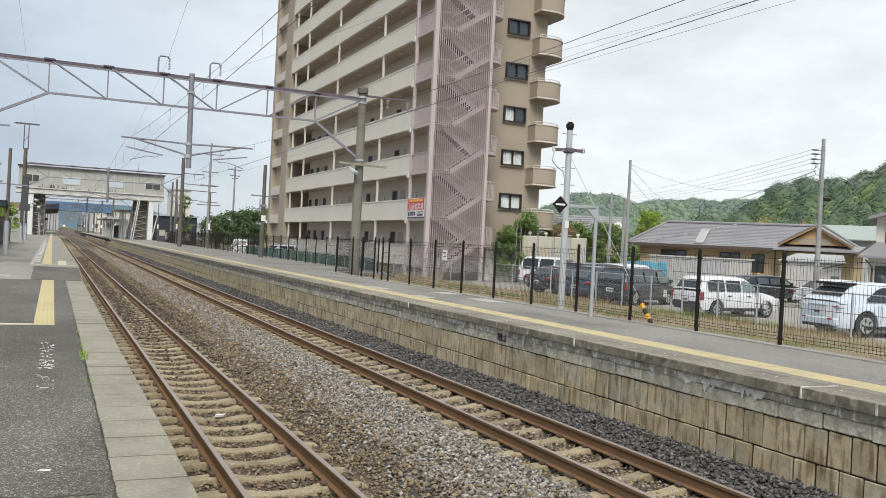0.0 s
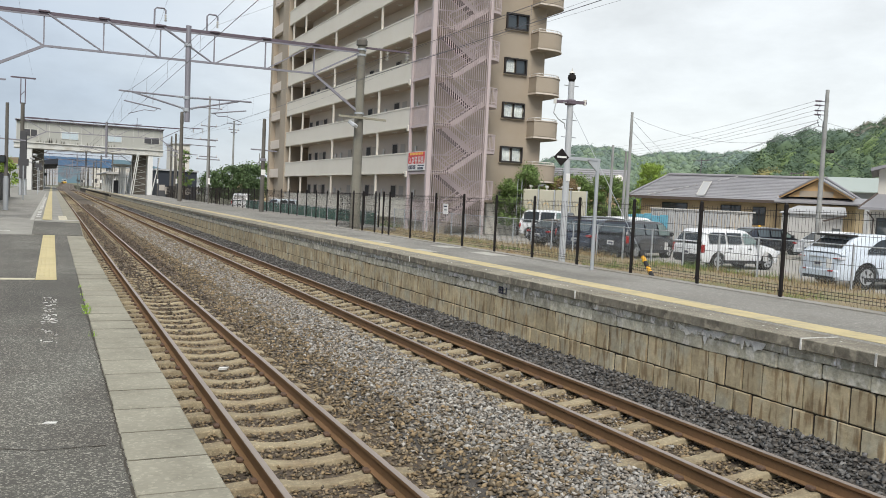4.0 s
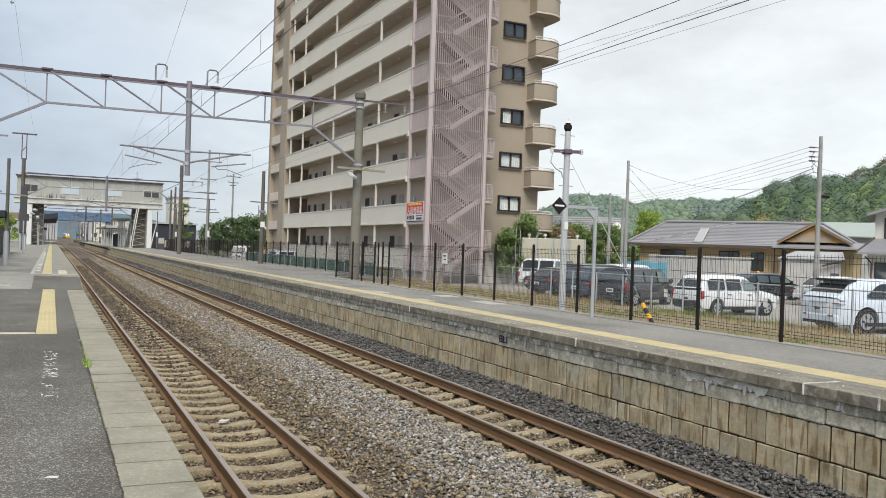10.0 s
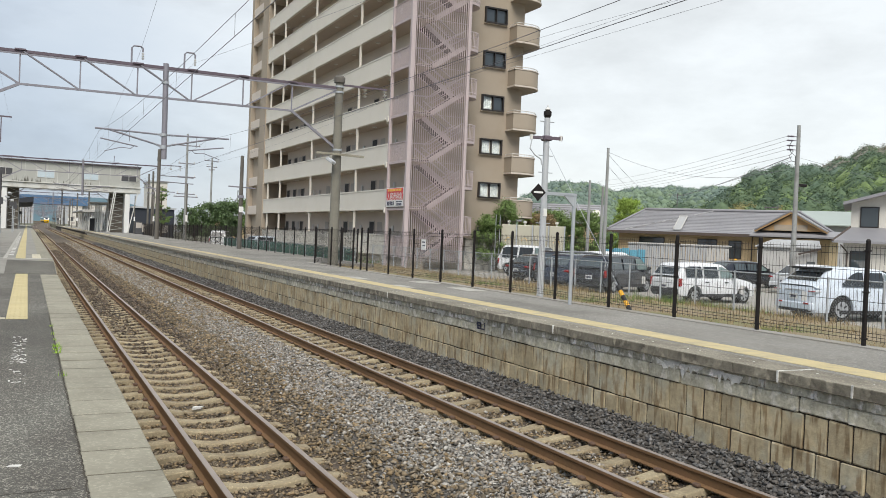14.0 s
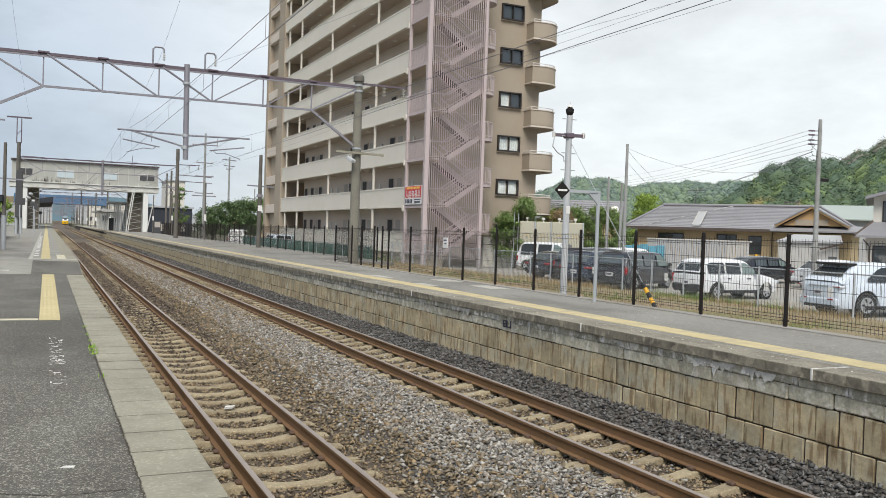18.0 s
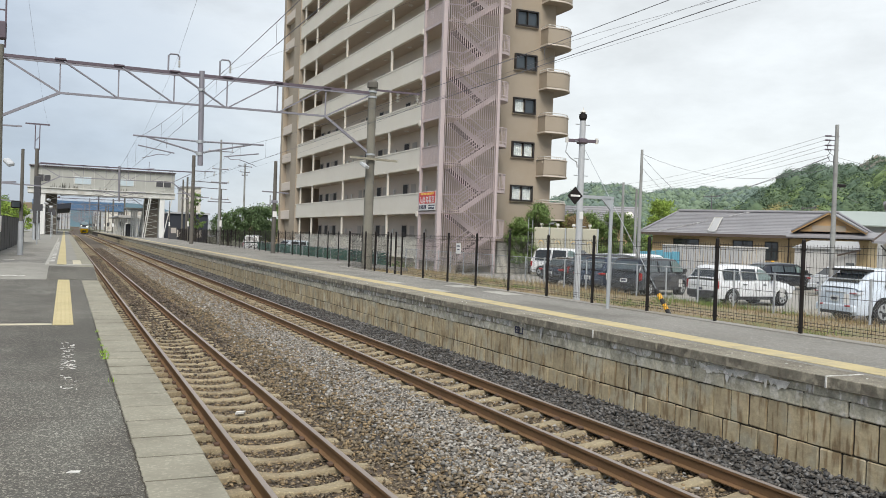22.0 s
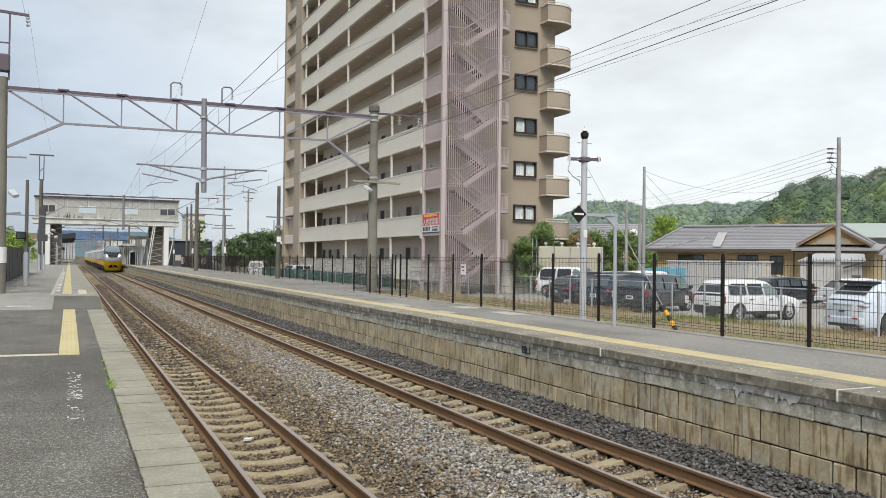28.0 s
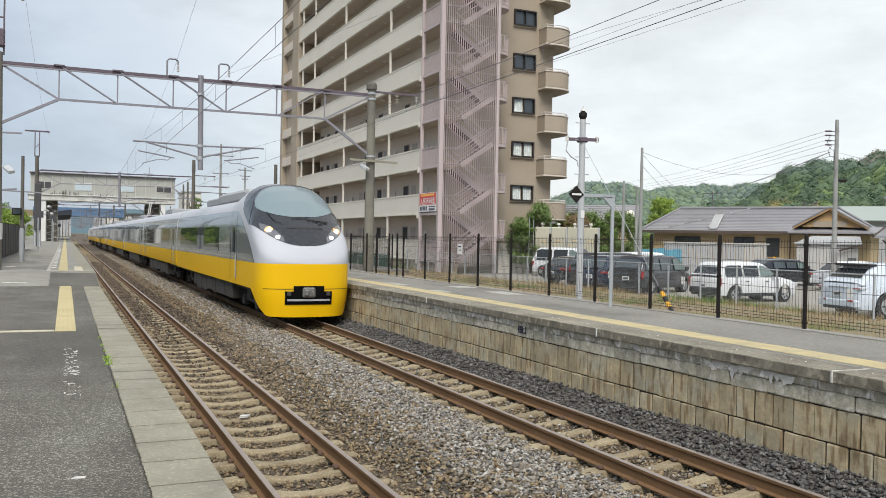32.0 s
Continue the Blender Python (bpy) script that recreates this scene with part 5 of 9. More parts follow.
    part("sheet", Geo().box(-0.02, 0.0, -2.72, 0, 0, 1.2), M["sign_white"], s, "white banner sheet")
    part("red_field", Geo().box(-0.028, -0.021, -2.68, -0.04, 0.42, 1.16), M["sign_red"], s, "red printed field")
    cu = bpy.data.curves.new("banner_text", 'FONT')
    cu.body, cu.size, cu.extrude, cu.align_x = "\u5165\u5c45\u8005\u52df\u96c6", 0.5, 0.003, 'CENTER'
    cu.materials.append(M["sign_white"])
    tx = new("banner_text", cu)
    tx.parent = s
    tx.matrix_basis = Matrix.Translation((-0.034, -1.36, 0.47)) @ Matrix(((0, 0, -1, 0), (-1, 0, 0, 0), (0, 1, 0, 0), (0, 0, 0, 1)))
    g = Geo()
    for j in range(9):
        g.box(-0.034, -0.029, -2.4 + 0.24 * j, -2.22 + 0.24 * j, 0.98, 1.12)
    part("script_marks", g, M["orange_ink"], s, "yellow unreadable script")
    g = Geo()
    for j in range(5):
        g.box(-0.028, -0.021, -0.3 - 0.24 * j, -0.12 - 0.24 * j, 0.08, 0.34)
    for j in range(7):
        g.box(-0.028, -0.021, -1.72 - 0.13 * j, -1.62 - 0.13 * j, 0.06, 0.2)
    g.box(-0.028, -0.021, -2.6, -1.6, 0.27, 0.33)
    part("text_bars", g, M["ink"], s, "dark unreadable small print")


apartment()


# ---- overhead line: portals, masts, wires ----
def mast_geo(r0, r1, z0, z1, n=14):
    return Geo().tube((0, 0, z0), (0, 0, z1), r0, r1, n)


def insulator(g, p, h=0.35, r=0.075, up=False):
    s = 1 if up else -1
    for k in range(3):
        z = p[2] + s * (0.06 + h * k / 3)
        g.tube((p[0], p[1], z), (p[0], p[1], z + s * 0.05), r, r * 0.55, 8)
    g.tube(p, (p[0], p[1], p[2] + s * h), 0.015, n=5)


def cantilever(parent, x0, x1, z0):
    """Registration gear on a drop post: tie, strut, steady arm, from x0 (post) towards x1."""
    s = 1 if x1 > x0 else -1
    w = abs(x1 - x0)
    g = Geo()
    g.tube((x0, 0, z0 + 0.85), (x1, 0, z0 + 0.9), 0.035, n=6)
    g.tube((x0, 0, z0 + 0.38), (x0 + s * w * 0.8, 0, z0 + 0.88), 0.035, n=6)
    g.tube((x0 + s * w * 0.38, 0, z0 + 0.3), (x0 + s * w * 0.92, 0, z0 + 0.52), 0.025, n=6)
    g.path([(x0 + s * w * 0.42, 0, z0 + 0.33), (x0 + s * w * 0.48, 0, z0 + 0.2), (x0 + s * w * 0.62, 0, z0 + 0.22), (x0 + s * w * 0.86, 0, z0 + 0.02)], 0.016, 5)
    g.tube((x0 + s * w * 0.5, 0, z0 + 0.88), (x0 + s * w * 0.5, 0, z0 + 0.5), 0.012, n=5)
    c = part("cantilever", g, M["truss"], parent, "grey tubular wire support arm")
    for z in (0.85, 0.38):
        i = Geo()
        for k in range(5):
            i.tube((x0 + s * (0.12 + 0.06 * k), 0, z0 + z + (0.026 * k if z < 0.5 else 0)), (x0 + s * (0.15 + 0.06 * k), 0, z0 + z + (0.026 * k if z < 0.5 else 0)), 0.055, 0.035, 8)
        part("insulator", i, M["galv"], c, "ribbed grey insulator")


def portal(y, xl, xr, zb, detail, left_top=9.3, zl=FAR_Z, zr=FAR_Z):
    """A truss portal over both tracks, on two round masts."""
    p = thing("wire_portal", "grey steel truss portal on concrete masts over both tracks", "overhead line portal", (0, y, 0), group="overhead line portals")
    part("mast", mast_geo(0.23, 0.17, zl - 0.1, left_top), M["pole_mast" if detail else "pole_conc"], p, "weathered concrete mast", True).location = (xl, 0, 0)
    part("mast", mast_geo(0.23, 0.17, zr - 0.1, 9.4), M["pole_mast" if detail else "pole_conc"], p, "weathered concrete mast", True).location = (xr, 0, 0)
    H = 1.22
    L, R = xl + 0.1, xr - 0.1
    g = Geo()
    g.bar((L, 0, zb + H), (R, 0, zb + H + 0.05), 0.12, 0.11)
    part("top_chord", g, M["truss_dark"], p, "dark upper chord")
    if detail:
        part("chord_angle", Geo().bar((L, -0.05, zb + H - 0.1), (R, -0.05, zb + H - 0.05), 0.05, 0.06), M["truss"], p, "grey angle under the chord")
    bx0, bx1 = xl + 2.1, xr - 2.13
    g = Geo()
    g.bar((bx0, 0, zb), (bx1, 0, zb + 0.06), 0.08, 0.08)
    part("bottom_chord", g, M["truss"], p)
    n = 5
    st = (bx1 - bx0) / n
    for k in range(n + 1):
        x = bx0 + st * k
        part("truss_web", Geo().bar((x, 0, zb), (x, 0, zb + H), 0.05, 0.06), M["truss"], p)
        part("gusset", Geo().block(x - 0.2, x + 0.2, -0.12, 0.12, zb + H + 0.03, zb + H + 0.1, 0.01), M["truss_dark"], p)
        if k < n:
            xa, xb = (x + 0.12, x + st - 0.06) if k < 3 else (x + st - 0.12, x + 0.06)
            for dy in (-0.07, 0.07) if detail else (0.0,):
                part("truss_web", Geo().bar((xa, dy, zb + H), (xb, dy * 0.4, zb + 0.04), 0.045, 0.05), M["truss"], p)
    part("knee_brace", Geo().bar((xl, 0, zb - 1.12), (bx0, 0, zb), 0.1, 0.1), M["truss"], p)
    part("knee_brace", Geo().bar((xr, 0, zb - 1.45), (bx1, 0, zb + 0.06), 0.1, 0.1), M["truss"], p)
    part("knee_brace", Geo().bar((xl, 0, zb + H), (bx0, 0, zb), 0.07, 0.07), M["truss"], p)
    part("knee_brace", Geo().bar((xr, 0, zb + H), (bx1, 0, zb + 0.06), 0.07, 0.07), M["truss"], p)
    drop = part("drop_post", Geo().tube((2.46, 0, 5.27), (2.42, 0, zb + H + 0.2), 0.11, 0.11, 12), M["truss"], p, "grey drop post", True)
    if detail:
        part("post_collar", Geo().tube((2.42, 0, 6.18), (2.42, 0, 6.3), 0.135, n=12).tube((2.42, 0, 5.68), (2.42, 0, 5.82), 0.135, n=12).tube((2.42, 0, 8.3), (2.42, 0, 8.4), 0.15, n=12), M["galv"], drop, smooth=True)
    cantilever(p, 2.42, -0.16, 5.4)
    cantilever(p, 2.42, 5.04, 5.4)
    for x in (1.1, 3.13) if detail else ():
        g = Geo().path([(x, 0, zb + H), (x, 0, zb + H + 0.68), (x + 0.08, 0, zb + H + 0.76), (x + 0.34, 0, zb + H + 0.76), (x + 0.42, 0, zb + H + 0.68), (x + 0.42, 0, zb + H + 0.55)], 0.035, 6)
        h = part("wire_hook", g, M["truss"], p, "hooked wire bracket")
        i = Geo()
        insulator(i, (x + 0.42, 0, zb + H + 0.55), 0.28, 0.06)
        part("insulator", i, M["insul"], h)
    # feeder arm beyond the far mast
    part("feeder_arm", Geo().bar((xr, 0, zb + H + 0.2), (xr + 2.25, 0, zb + H + 0.22), 0.07, 0.08), M["truss_dark"], p)
    for x in (xr + 1.2, xr + 2.15):
        i = Geo()
        insulator(i, (x, 0, zb + H + 0.18), 0.44, 0.11)
        part("insulator", i, M["insul"], p, "hanging porcelain insulator")
    return p


p1 = portal(36.07, -4.95, 9.78, 7.70, True)
# fittings on the first portal's masts
part("mast_cap", Geo().tube((9.78, 0, 9.2), (9.78, 0, 9.42), 0.24, 0.24, 14).tube((9.78, 0, 9.42), (9.78, 0, 9.52), 0.24, 0.17, 14), M["pole_conc"], p1, "dark rounded mast cap", True)
for z in (8.98, 8.74, 6.2):
    part("mast_band", Geo().tube((9.78, 0, z), (9.78, 0, z + 0.08), 0.207, n=14), M["galv"], p1, "steel strap", True)
part("side_arm", Geo().bar((8.75, -0.25, 6.05), (10.95, -0.28, 6.0), 0.1, 0.09), M["coping"], p1, "weathered cross arm")
for k, (x, z) in enumerate(((9.4, 5.72), (-4.5, 4.9))):
    a = part("floodlight", Geo().block(-0.12, 0.12, -0.26, 0.26, -0.07, 0.08, 0.03), M["pole_grey"], p1, "pale grey floodlight")
    a.matrix_basis = pose(x, -0.35, z, 25, 15 if x > 0 else -15, 20)
part("mast_extension", Geo().bar((-5.2, 0, 9.2), (-5.2, 0, 11.8), 0.06, 0.06).bar((-4.75, 0, 9.2), (-4.75, 0, 11.8), 0.06, 0.06).bar((-5.9, 0, 11.82), (-4.1, 0, 11.72), 0.08, 0.1)
     .bar((-5.2, 0, 10.6), (-4.75, 0, 10.6), 0.05, 0.05).block(-5.25, -4.72, -0.2, 0.2, 9.5, 10.15, 0.04), M["truss_dark"], p1, "steel mast extension frame")
for q in ((-4.14, 0, 11.68), (-5.85, 0, 11.75)):
    i = Geo()
    insulator(i, q, 0.4, 0.08)
    part("insulator", i, M["insul"], p1)
part("mast_band", Geo().tube((-4.95, 0, 2.3), (-4.95, 0, 2.9), 0.245, n=14), M["sign_white"], p1, "white number band", True)
part("side_bracket", Geo().bar((-4.9, 0, 6.3), (-4.1, -0.1, 6.3), 0.06, 0.06), M["truss"], p1)
part("side_bracket", Geo().bar((-4.9, 0, 4.15), (-4.25, -0.1, 4.2), 0.06, 0.06), M["truss"], p1)

p2 = portal(93.0, -5.2, 9.72, 7.45, False, 10.1)
part("mast_extension", Geo().bar((-5.4, 0, 10), (-5.4, 0, 12.4), 0.09, 0.09).bar((-5.0, 0, 10), (-5.0, 0, 12.4), 0.09, 0.09).bar((-6.3, 0, 12.5), (-4.1, 0, 12.5), 0.12, 0.14).bar((-5.4, 0, 10.8), (-5.0, 0, 11.3), 0.06, 0.06), M["truss_dark"], p2)
part("mast_cap", Geo().tube((9.72, 0, 9.3), (9.72, 0, 10.5), 0.2, 0.17, 12), M["pole_conc"], p2, smooth=True)
for k, y in enumerate((150, 205, 255, 300, 345, 395, 450, 520, 600)):
    q = copy_thing(p2, pose(bend(y)[0], y, 0 if y < 290 else -0.85))


def wires():
    sets = {"contact_wire": [], "messenger_wire": [], "earth_wire": [], "feeder_wire": []}
    sup = [-14, 36.07, 93, 150, 205, 255, 300, 345, 395, 450, 520, 600]
    hang = {0.0: (5.15, 6.2, 0.74), 4.17: (5.37, 6.2, 0.56)}      # contact height, messenger height at the supports, sag of the near span
    for x, (zc, zm, sag) in hang.items():
        sets["contact_wire"].append([(x + bend(y)[0] + (0.15 if k % 2 and k > 1 else 0.0), y, zc + bend(y)[1]) for k, y in enumerate(sup)])
        m = []
        for a, b in zip(sup, sup[1:]):
            for t in np.linspace(0, 1, 13)[:-1]:
                y = a + (b - a) * t
                m.append((x + bend(y)[0], y, zm - (sag if a < 0 else 0.75) * 4 * t * (1 - t) + bend(y)[1]))
        sets["messenger_wire"].append(m)
    # earth wires: one crosses from hook to hook, the other runs level
    sets["earth_wire"].append([(-1.6, -14, 9.4), (0.3, 17, 9.3), (1.37, 36.07, 9.29), (3.47, 93, 9.5)] + [(1.5 + bend(y)[0], y, 9.25 + bend(y)[1]) for y in sup[3:]])
    sets["earth_wire"].append([(12.0, -14, 9.6), (7.0, 15.5, 9.0), (4.88, 28, 9.1), (3.53, 36.07, 9.29)] + [(3.55 + bend(y)[0], y, 9.3 + bend(y)[1]) for y in sup[2:]])
    # feeders beside the far mast: x and height at the arm, then slope and curve of the near span
    for x, z, k1, k2 in ((11.0, 8.73, 0.0338, -0.002), (11.97, 8.65, 0.0086, -0.00009), (11.97, 8.65, -0.0104, -0.00015)):
        m = [(x + (11.95 - x) * min(1, (36.07 - y) / 26), y, z + k1 * (36.07 - y) + k2 * (36.07 - y) ** 2) for y in np.linspace(-14, 36.07, 14)]
        for a, b in zip(sup[1:5], sup[2:6]):
            m += [(x, a + (b - a) * t, z - 2.2 * t * (1 - t)) for t in np.linspace(0.1, 1, 10)]
        sets["feeder_wire"].append(m)
    sets["feeder_wire"].append([(-4.14, y, 11.3 - 0.5 * (1 - ((y - 11) / 25) ** 2)) for y in np.linspace(-14, 36, 9)] + [(-4.14, y, 12.1 - 0.8 * (1 - ((y - 64) / 29) ** 2)) for y in np.linspace(36.5, 93, 9)])
    for name, runs in sets.items():
        for r in runs:
            g = Geo()
            rad = {"contact_wire": 0.0055, "messenger_wire": 0.005}.get(name, 0.0042)
            g.path(r, rad, 5)
            w = part(name, g.mesh(name, M["wire"], fix=False), None)
            tagged(w, "thin dark overhead wire strung along the railway", "overhead wire", "overhead wires")
    # droppers of the near spans
    g = Geo()
    for x, (zc, zm, sag) in hang.items():
        for y in np.arange(-8.4, 150, 5.0):
            k = max(i for i in range(len(sup)) if sup[i] <= y)
            t = (y - sup[k]) / (sup[k + 1] - sup[k])
            g.tube((x, y, zm - (sag if k == 0 else 0.75) * 4 * t * (1 - t)), (x, y, zc + 0.01), 0.003, n=4)
    w = part("wire_droppers", g, M["wire"])
    tagged(w, "thin droppers between messenger and contact wire", "overhead wire", "", "stuff")


wires()

# ---- poles standing on the far platform ----
sp = thing("siren_pole", "pale grey steel pole with a crossarm and a siren on top", "pole", (9.93, 19.31, 1.02))
part("pole", Geo().tube((0, 0, 0), (0, 0, 4.85), 0.092, 0.078, 16), M["pole_grey"], sp, smooth=True)
part("siren", Geo().tube((0, 0, 4.85), (0, 0, 4.92), 0.07, 0.1, 14).tube((0, 0, 4.92), (0, 0, 5.02), 0.105, 0.105, 16).tube((0, 0, 5.02), (0, 0, 5.07), 0.1, 0.04, 14), M["black_steel"], sp, "black rounded siren", True)
part("siren_cap", Geo().tube((0, 0, 5.07), (0, 0, 5.13), 0.085, 0.03, 12).tube((0, 0, 5.13), (0, 0, 5.2), 0.012, n=6), M["insul"], sp, "pale siren cap", True)
part("siren_neck", Geo().block(-0.06, 0.06, -0.06, 0.06, 4.4, 4.85, 0.02), M["galv"], sp)
part("crossarm", Geo().bar((-0.42, 0.12, 4.32), (0.42, -0.12, 4.32), 0.07, 0.08).block(-0.12, 0.12, -0.12, 0.12, 4.24, 4.38, 0.03), M["truss_dark"], sp, "steel crossarm")
for x in (-0.4, 0.38):
    part("insulator", Geo().tube((x, -x * 0.28, 4.26), (x, -x * 0.28, 4.4), 0.045, 0.045, 8), M["insul"], sp)
part("cable_loop", Geo().path([(-0.45, 0, 4.25), (-0.5, 0, 4.0), (-0.35, 0, 3.85), (-0.15, 0, 3.75), (-0.12, 0, 3.6)], 0.018, 6), M["pole_grey"], sp)
for k in range(8):
    part("step_bolt", Geo().tube((-0.22, 0, 1.6 + 0.45 * k), (0.22, 0, 1.6 + 0.45 * k), 0.012, n=5), M["galv"], sp)
part("notice", Geo().box(-0.06, 0.05, -0.1, -0.085, 2.24, 2.44), M["sign_white"], sp, "small white notice")
part("guy_wire", Geo().path([(0.02, -0.1, 4.1), (-0.43, -4.35, 0.11)], 0.008, 5), M["galv"], sp)
gg = thing("guy_guard_sleeve", "yellow and black striped guard on a guy wire", "guy guard", (9.5, 14.96, 1.13))
for k in range(5):
    a, b = Vector((0.055, 0.56, 0.52)), Vector((0.0, 0.0, 0.0))
    p, q = a + (b - a) * k / 5, a + (b - a) * (k + 1) / 5
    part("stripe", Geo().tube(p, q, 0.05, n=10), M["hivis" if k % 2 else "trim"], gg, "", True)
part("guy_rod", Geo().tube((-0.01, -0.1, -0.1), (0.0, 0.0, 0.0), 0.012, n=6), M["galv"], gg)

sg = thing("diamond_sign", "black diamond stop sign with a white bar on a grey post", "sign", (8.86, 16.36, FAR_Z))
part("post", Geo().tube((0, 0, 0), (0, 0, 2.5), 0.042, n=12), M["galv"], sg, smooth=True)
part("arm", Geo().bar((0.05, 0, 2.52), (-1.05, 0, 2.52), 0.06, 0.07), M["galv"], sg)
part("gusset", Geo().poly([(0.05, -0.03, 2.5), (-0.3, -0.03, 2.5), (0.0, -0.03, 2.22)], (0, 0.05, 0)), M["galv"], sg)
part("diamond", Geo().poly([(-1.01, -0.05, 2.33), (-0.815, -0.05, 2.525), (-1.01, -0.05, 2.72), (-1.205, -0.05, 2.525)], (0, 0.02, 0)), M["black_steel"], sg, "black diamond plate")
part("white_bar", Geo().box(-1.13, -0.89, -0.062, -0.052, 2.505, 2.547), M["sign_white"], sg)

for x, y, h, bands in ((11.15, 60.8, 6.6, True), (14.3, 139, 10, False), (12.3, 118, 9.2, False)):
    p = thing("platform_pole", "weathered concrete pole with a short crossarm", "pole", (x, y, FAR_Z if y < 100 else LOT_Z))
    part("pole", Geo().tube((0, 0, 0), (0, 0, h), 0.17, 0.12, 12), M["pole_conc"], p, smooth=True)
    part("crossarm", Geo().bar((-0.9, 0, h - 2.2), (1.0, 0, h - 2.25), 0.08, 0.09), M["truss"], p)
    part("wire_cleat", Geo().block(-0.2, 0.2, -0.15, 0.15, h - 3.0, h - 2.8, 0.02).bar((-0.4, 0, h - 3.2), (-0.1, 0, h - 2.8), 0.05, 0.05), M["truss"], p)
    if bands:
        part("notice", Geo().box(-0.15, 0.15, -0.19, -0.17, 2.6, 3.0), M["sign_white"], p, "small white plate")


def utility_pole(x, y, z, h, arms, label, r=0.17):
    p = thing("utility_pole", label, "utility pole", (x, y, z), group="utility poles")
    part("pole", Geo().tube((0, 0, 0), (0, 0, h), r, r * 0.6, 12), M["pole_street"], p, smooth=True)
    for zz, w, a in arms:
        m = pose(0, 0, 0, 0, 0, a)
        part("crossarm", Geo().box(-w, w, -0.05, 0.05, zz - 0.05, zz + 0.05, m), M["truss"], p)
        for s in (-0.9, 0, 0.9):
            q = m @ Vector((s * w, 0, zz + 0.05))
            part("insulator", Geo().tube(q, q + Vector((0, 0, 0.2)), 0.042, 0.034, 6), M["insul"], p)
    return p


# across the line: a tall pole with many arms, and others down the street
utility_pole(13.35, 98.2, 1.0, 11.9, [(10.6, 1.4, 0), (8.6, 0.9, 0), (5.2, 1.0, 0), (4.9, 1.3, 0), (7.1, 1.0, 0)], "tall concrete pole with many crossarms")
utility_pole(19.85, 118, 0.4, 11.6, [(11.2, 1.2, 30), (10.4, 0.9, 30), (10.0, 0.6, 120)], "concrete utility pole with a cluster of fittings")
utility_pole(36, 175, 0.4, 10, [(8, 1.6, 10), (7.2, 1.4, 10), (5.5, 1.2, 10)], "distant concrete utility pole")
utility_pole(50, 190, 0.4, 10, [(9, 1.4, 10), (7.5, 1.4, 10)], "distant concrete utility pole")
utility_pole(24.5, 36.1, LOT_Z, 7.06, [], "plain concrete utility pole with slack service wires", 0.11)
utility_pole(26.6, 40.5, LOT_Z, 5.7, [], "short weathered concrete pole", 0.11)
utility_pole(27.6, 40.6, LOT_Z, 5.4, [], "short pale concrete pole", 0.1)
right = utility_pole(31.2, 29.9, LOT_Z, 8.25, [], "tall grey concrete utility pole carrying four wires", 0.14)
part("street_box", Geo().block(0.1, 0.65, -0.1, 0.1, 5.27, 5.42, 0.03), M["black_steel"], right, "small dark lamp head")
STREET = (8.2, 8.0, 7.75, 7.55)
for z in STREET:
    part("wire_clamp", Geo().tube((0.16, 0, z - LOT_Z), (-0.22, 0.12, z - LOT_Z), 0.022, n=6), M["truss"], right)
    g = Geo()
    for k in range(4):
        g.tube((-0.24 - 0.07 * k, 0.12 + 0.03 * k, z - LOT_Z), (-0.29 - 0.07 * k, 0.14 + 0.03 * k, z - LOT_Z), 0.05, 0.03, 8)
    part("strain_insulator", g, M["truss_dark"], right, "dark ribbed strain insulator")
part("jumper", Geo().path([(-0.3, 0.1, 7.5), (-0.5, 0.1, 7.2), (-0.35, 0.1, 6.9), (-0.1, 0.05, 6.75), (-0.16, 0.0, 6.3)], 0.014, 5).path([(-0.2, 0.1, 7.0), (-0.45, 0.1, 6.75), (-0.3, 0.1, 6.5), (-0.1, 0.0, 6.45)], 0.014, 5), M["trim"], right, "black jumper cables")


def strand(a, b, sag, r=0.007, n=12, name="service_wire"):
    a, b = Vector(a), Vector(b)
    pts = [a + (b - a) * t - Vector((0, 0, sag * 4 * t * (1 - t))) for t in np.linspace(0, 1, n)]
    w = part(name, Geo().path(pts, r, 4).mesh(name, M["wire"], fix=False), None)
    tagged(w, "slack dark utility wire between poles", "utility wire", "utility wires")


for z, e, sag in zip(STREET, (10.8, 10.38, 10.17, 9.75), (0.7, 0.84, 0.83, 0.77)):
    strand((30.7, 30.1, z), (64.56, 99.63, e), sag, 0.008)
strand((30.9, 30.0, 7.2), (76.97, 90.02, 9.54), 0.2, 0.02)
strand((30.9, 30.0, 7.0), (76.2, 90.7, 9.33), 0.16, 0.014)
strand((30.9, 30.0, 7.3), (64.5, 99.6, 9.0), 0.5, 0.008)
strand((31.2, 29.9, 7.2), (48.0, 26.0, 5.0), 0.3)
strand((31.2, 29.9, 6.0), (31.9, 29.0, 5.0), 0.2)
strand((24.5, 36.1, 7.35), (31.2, 29.9, 6.75), 0.9)
strand((24.5, 36.1, 7.25), (36.8, 48.0, 6.3), 0.1, 0.011)
strand((24.5, 36.1, 6.65), (36.0, 48.0, 6.05), 0.06, 0.011)


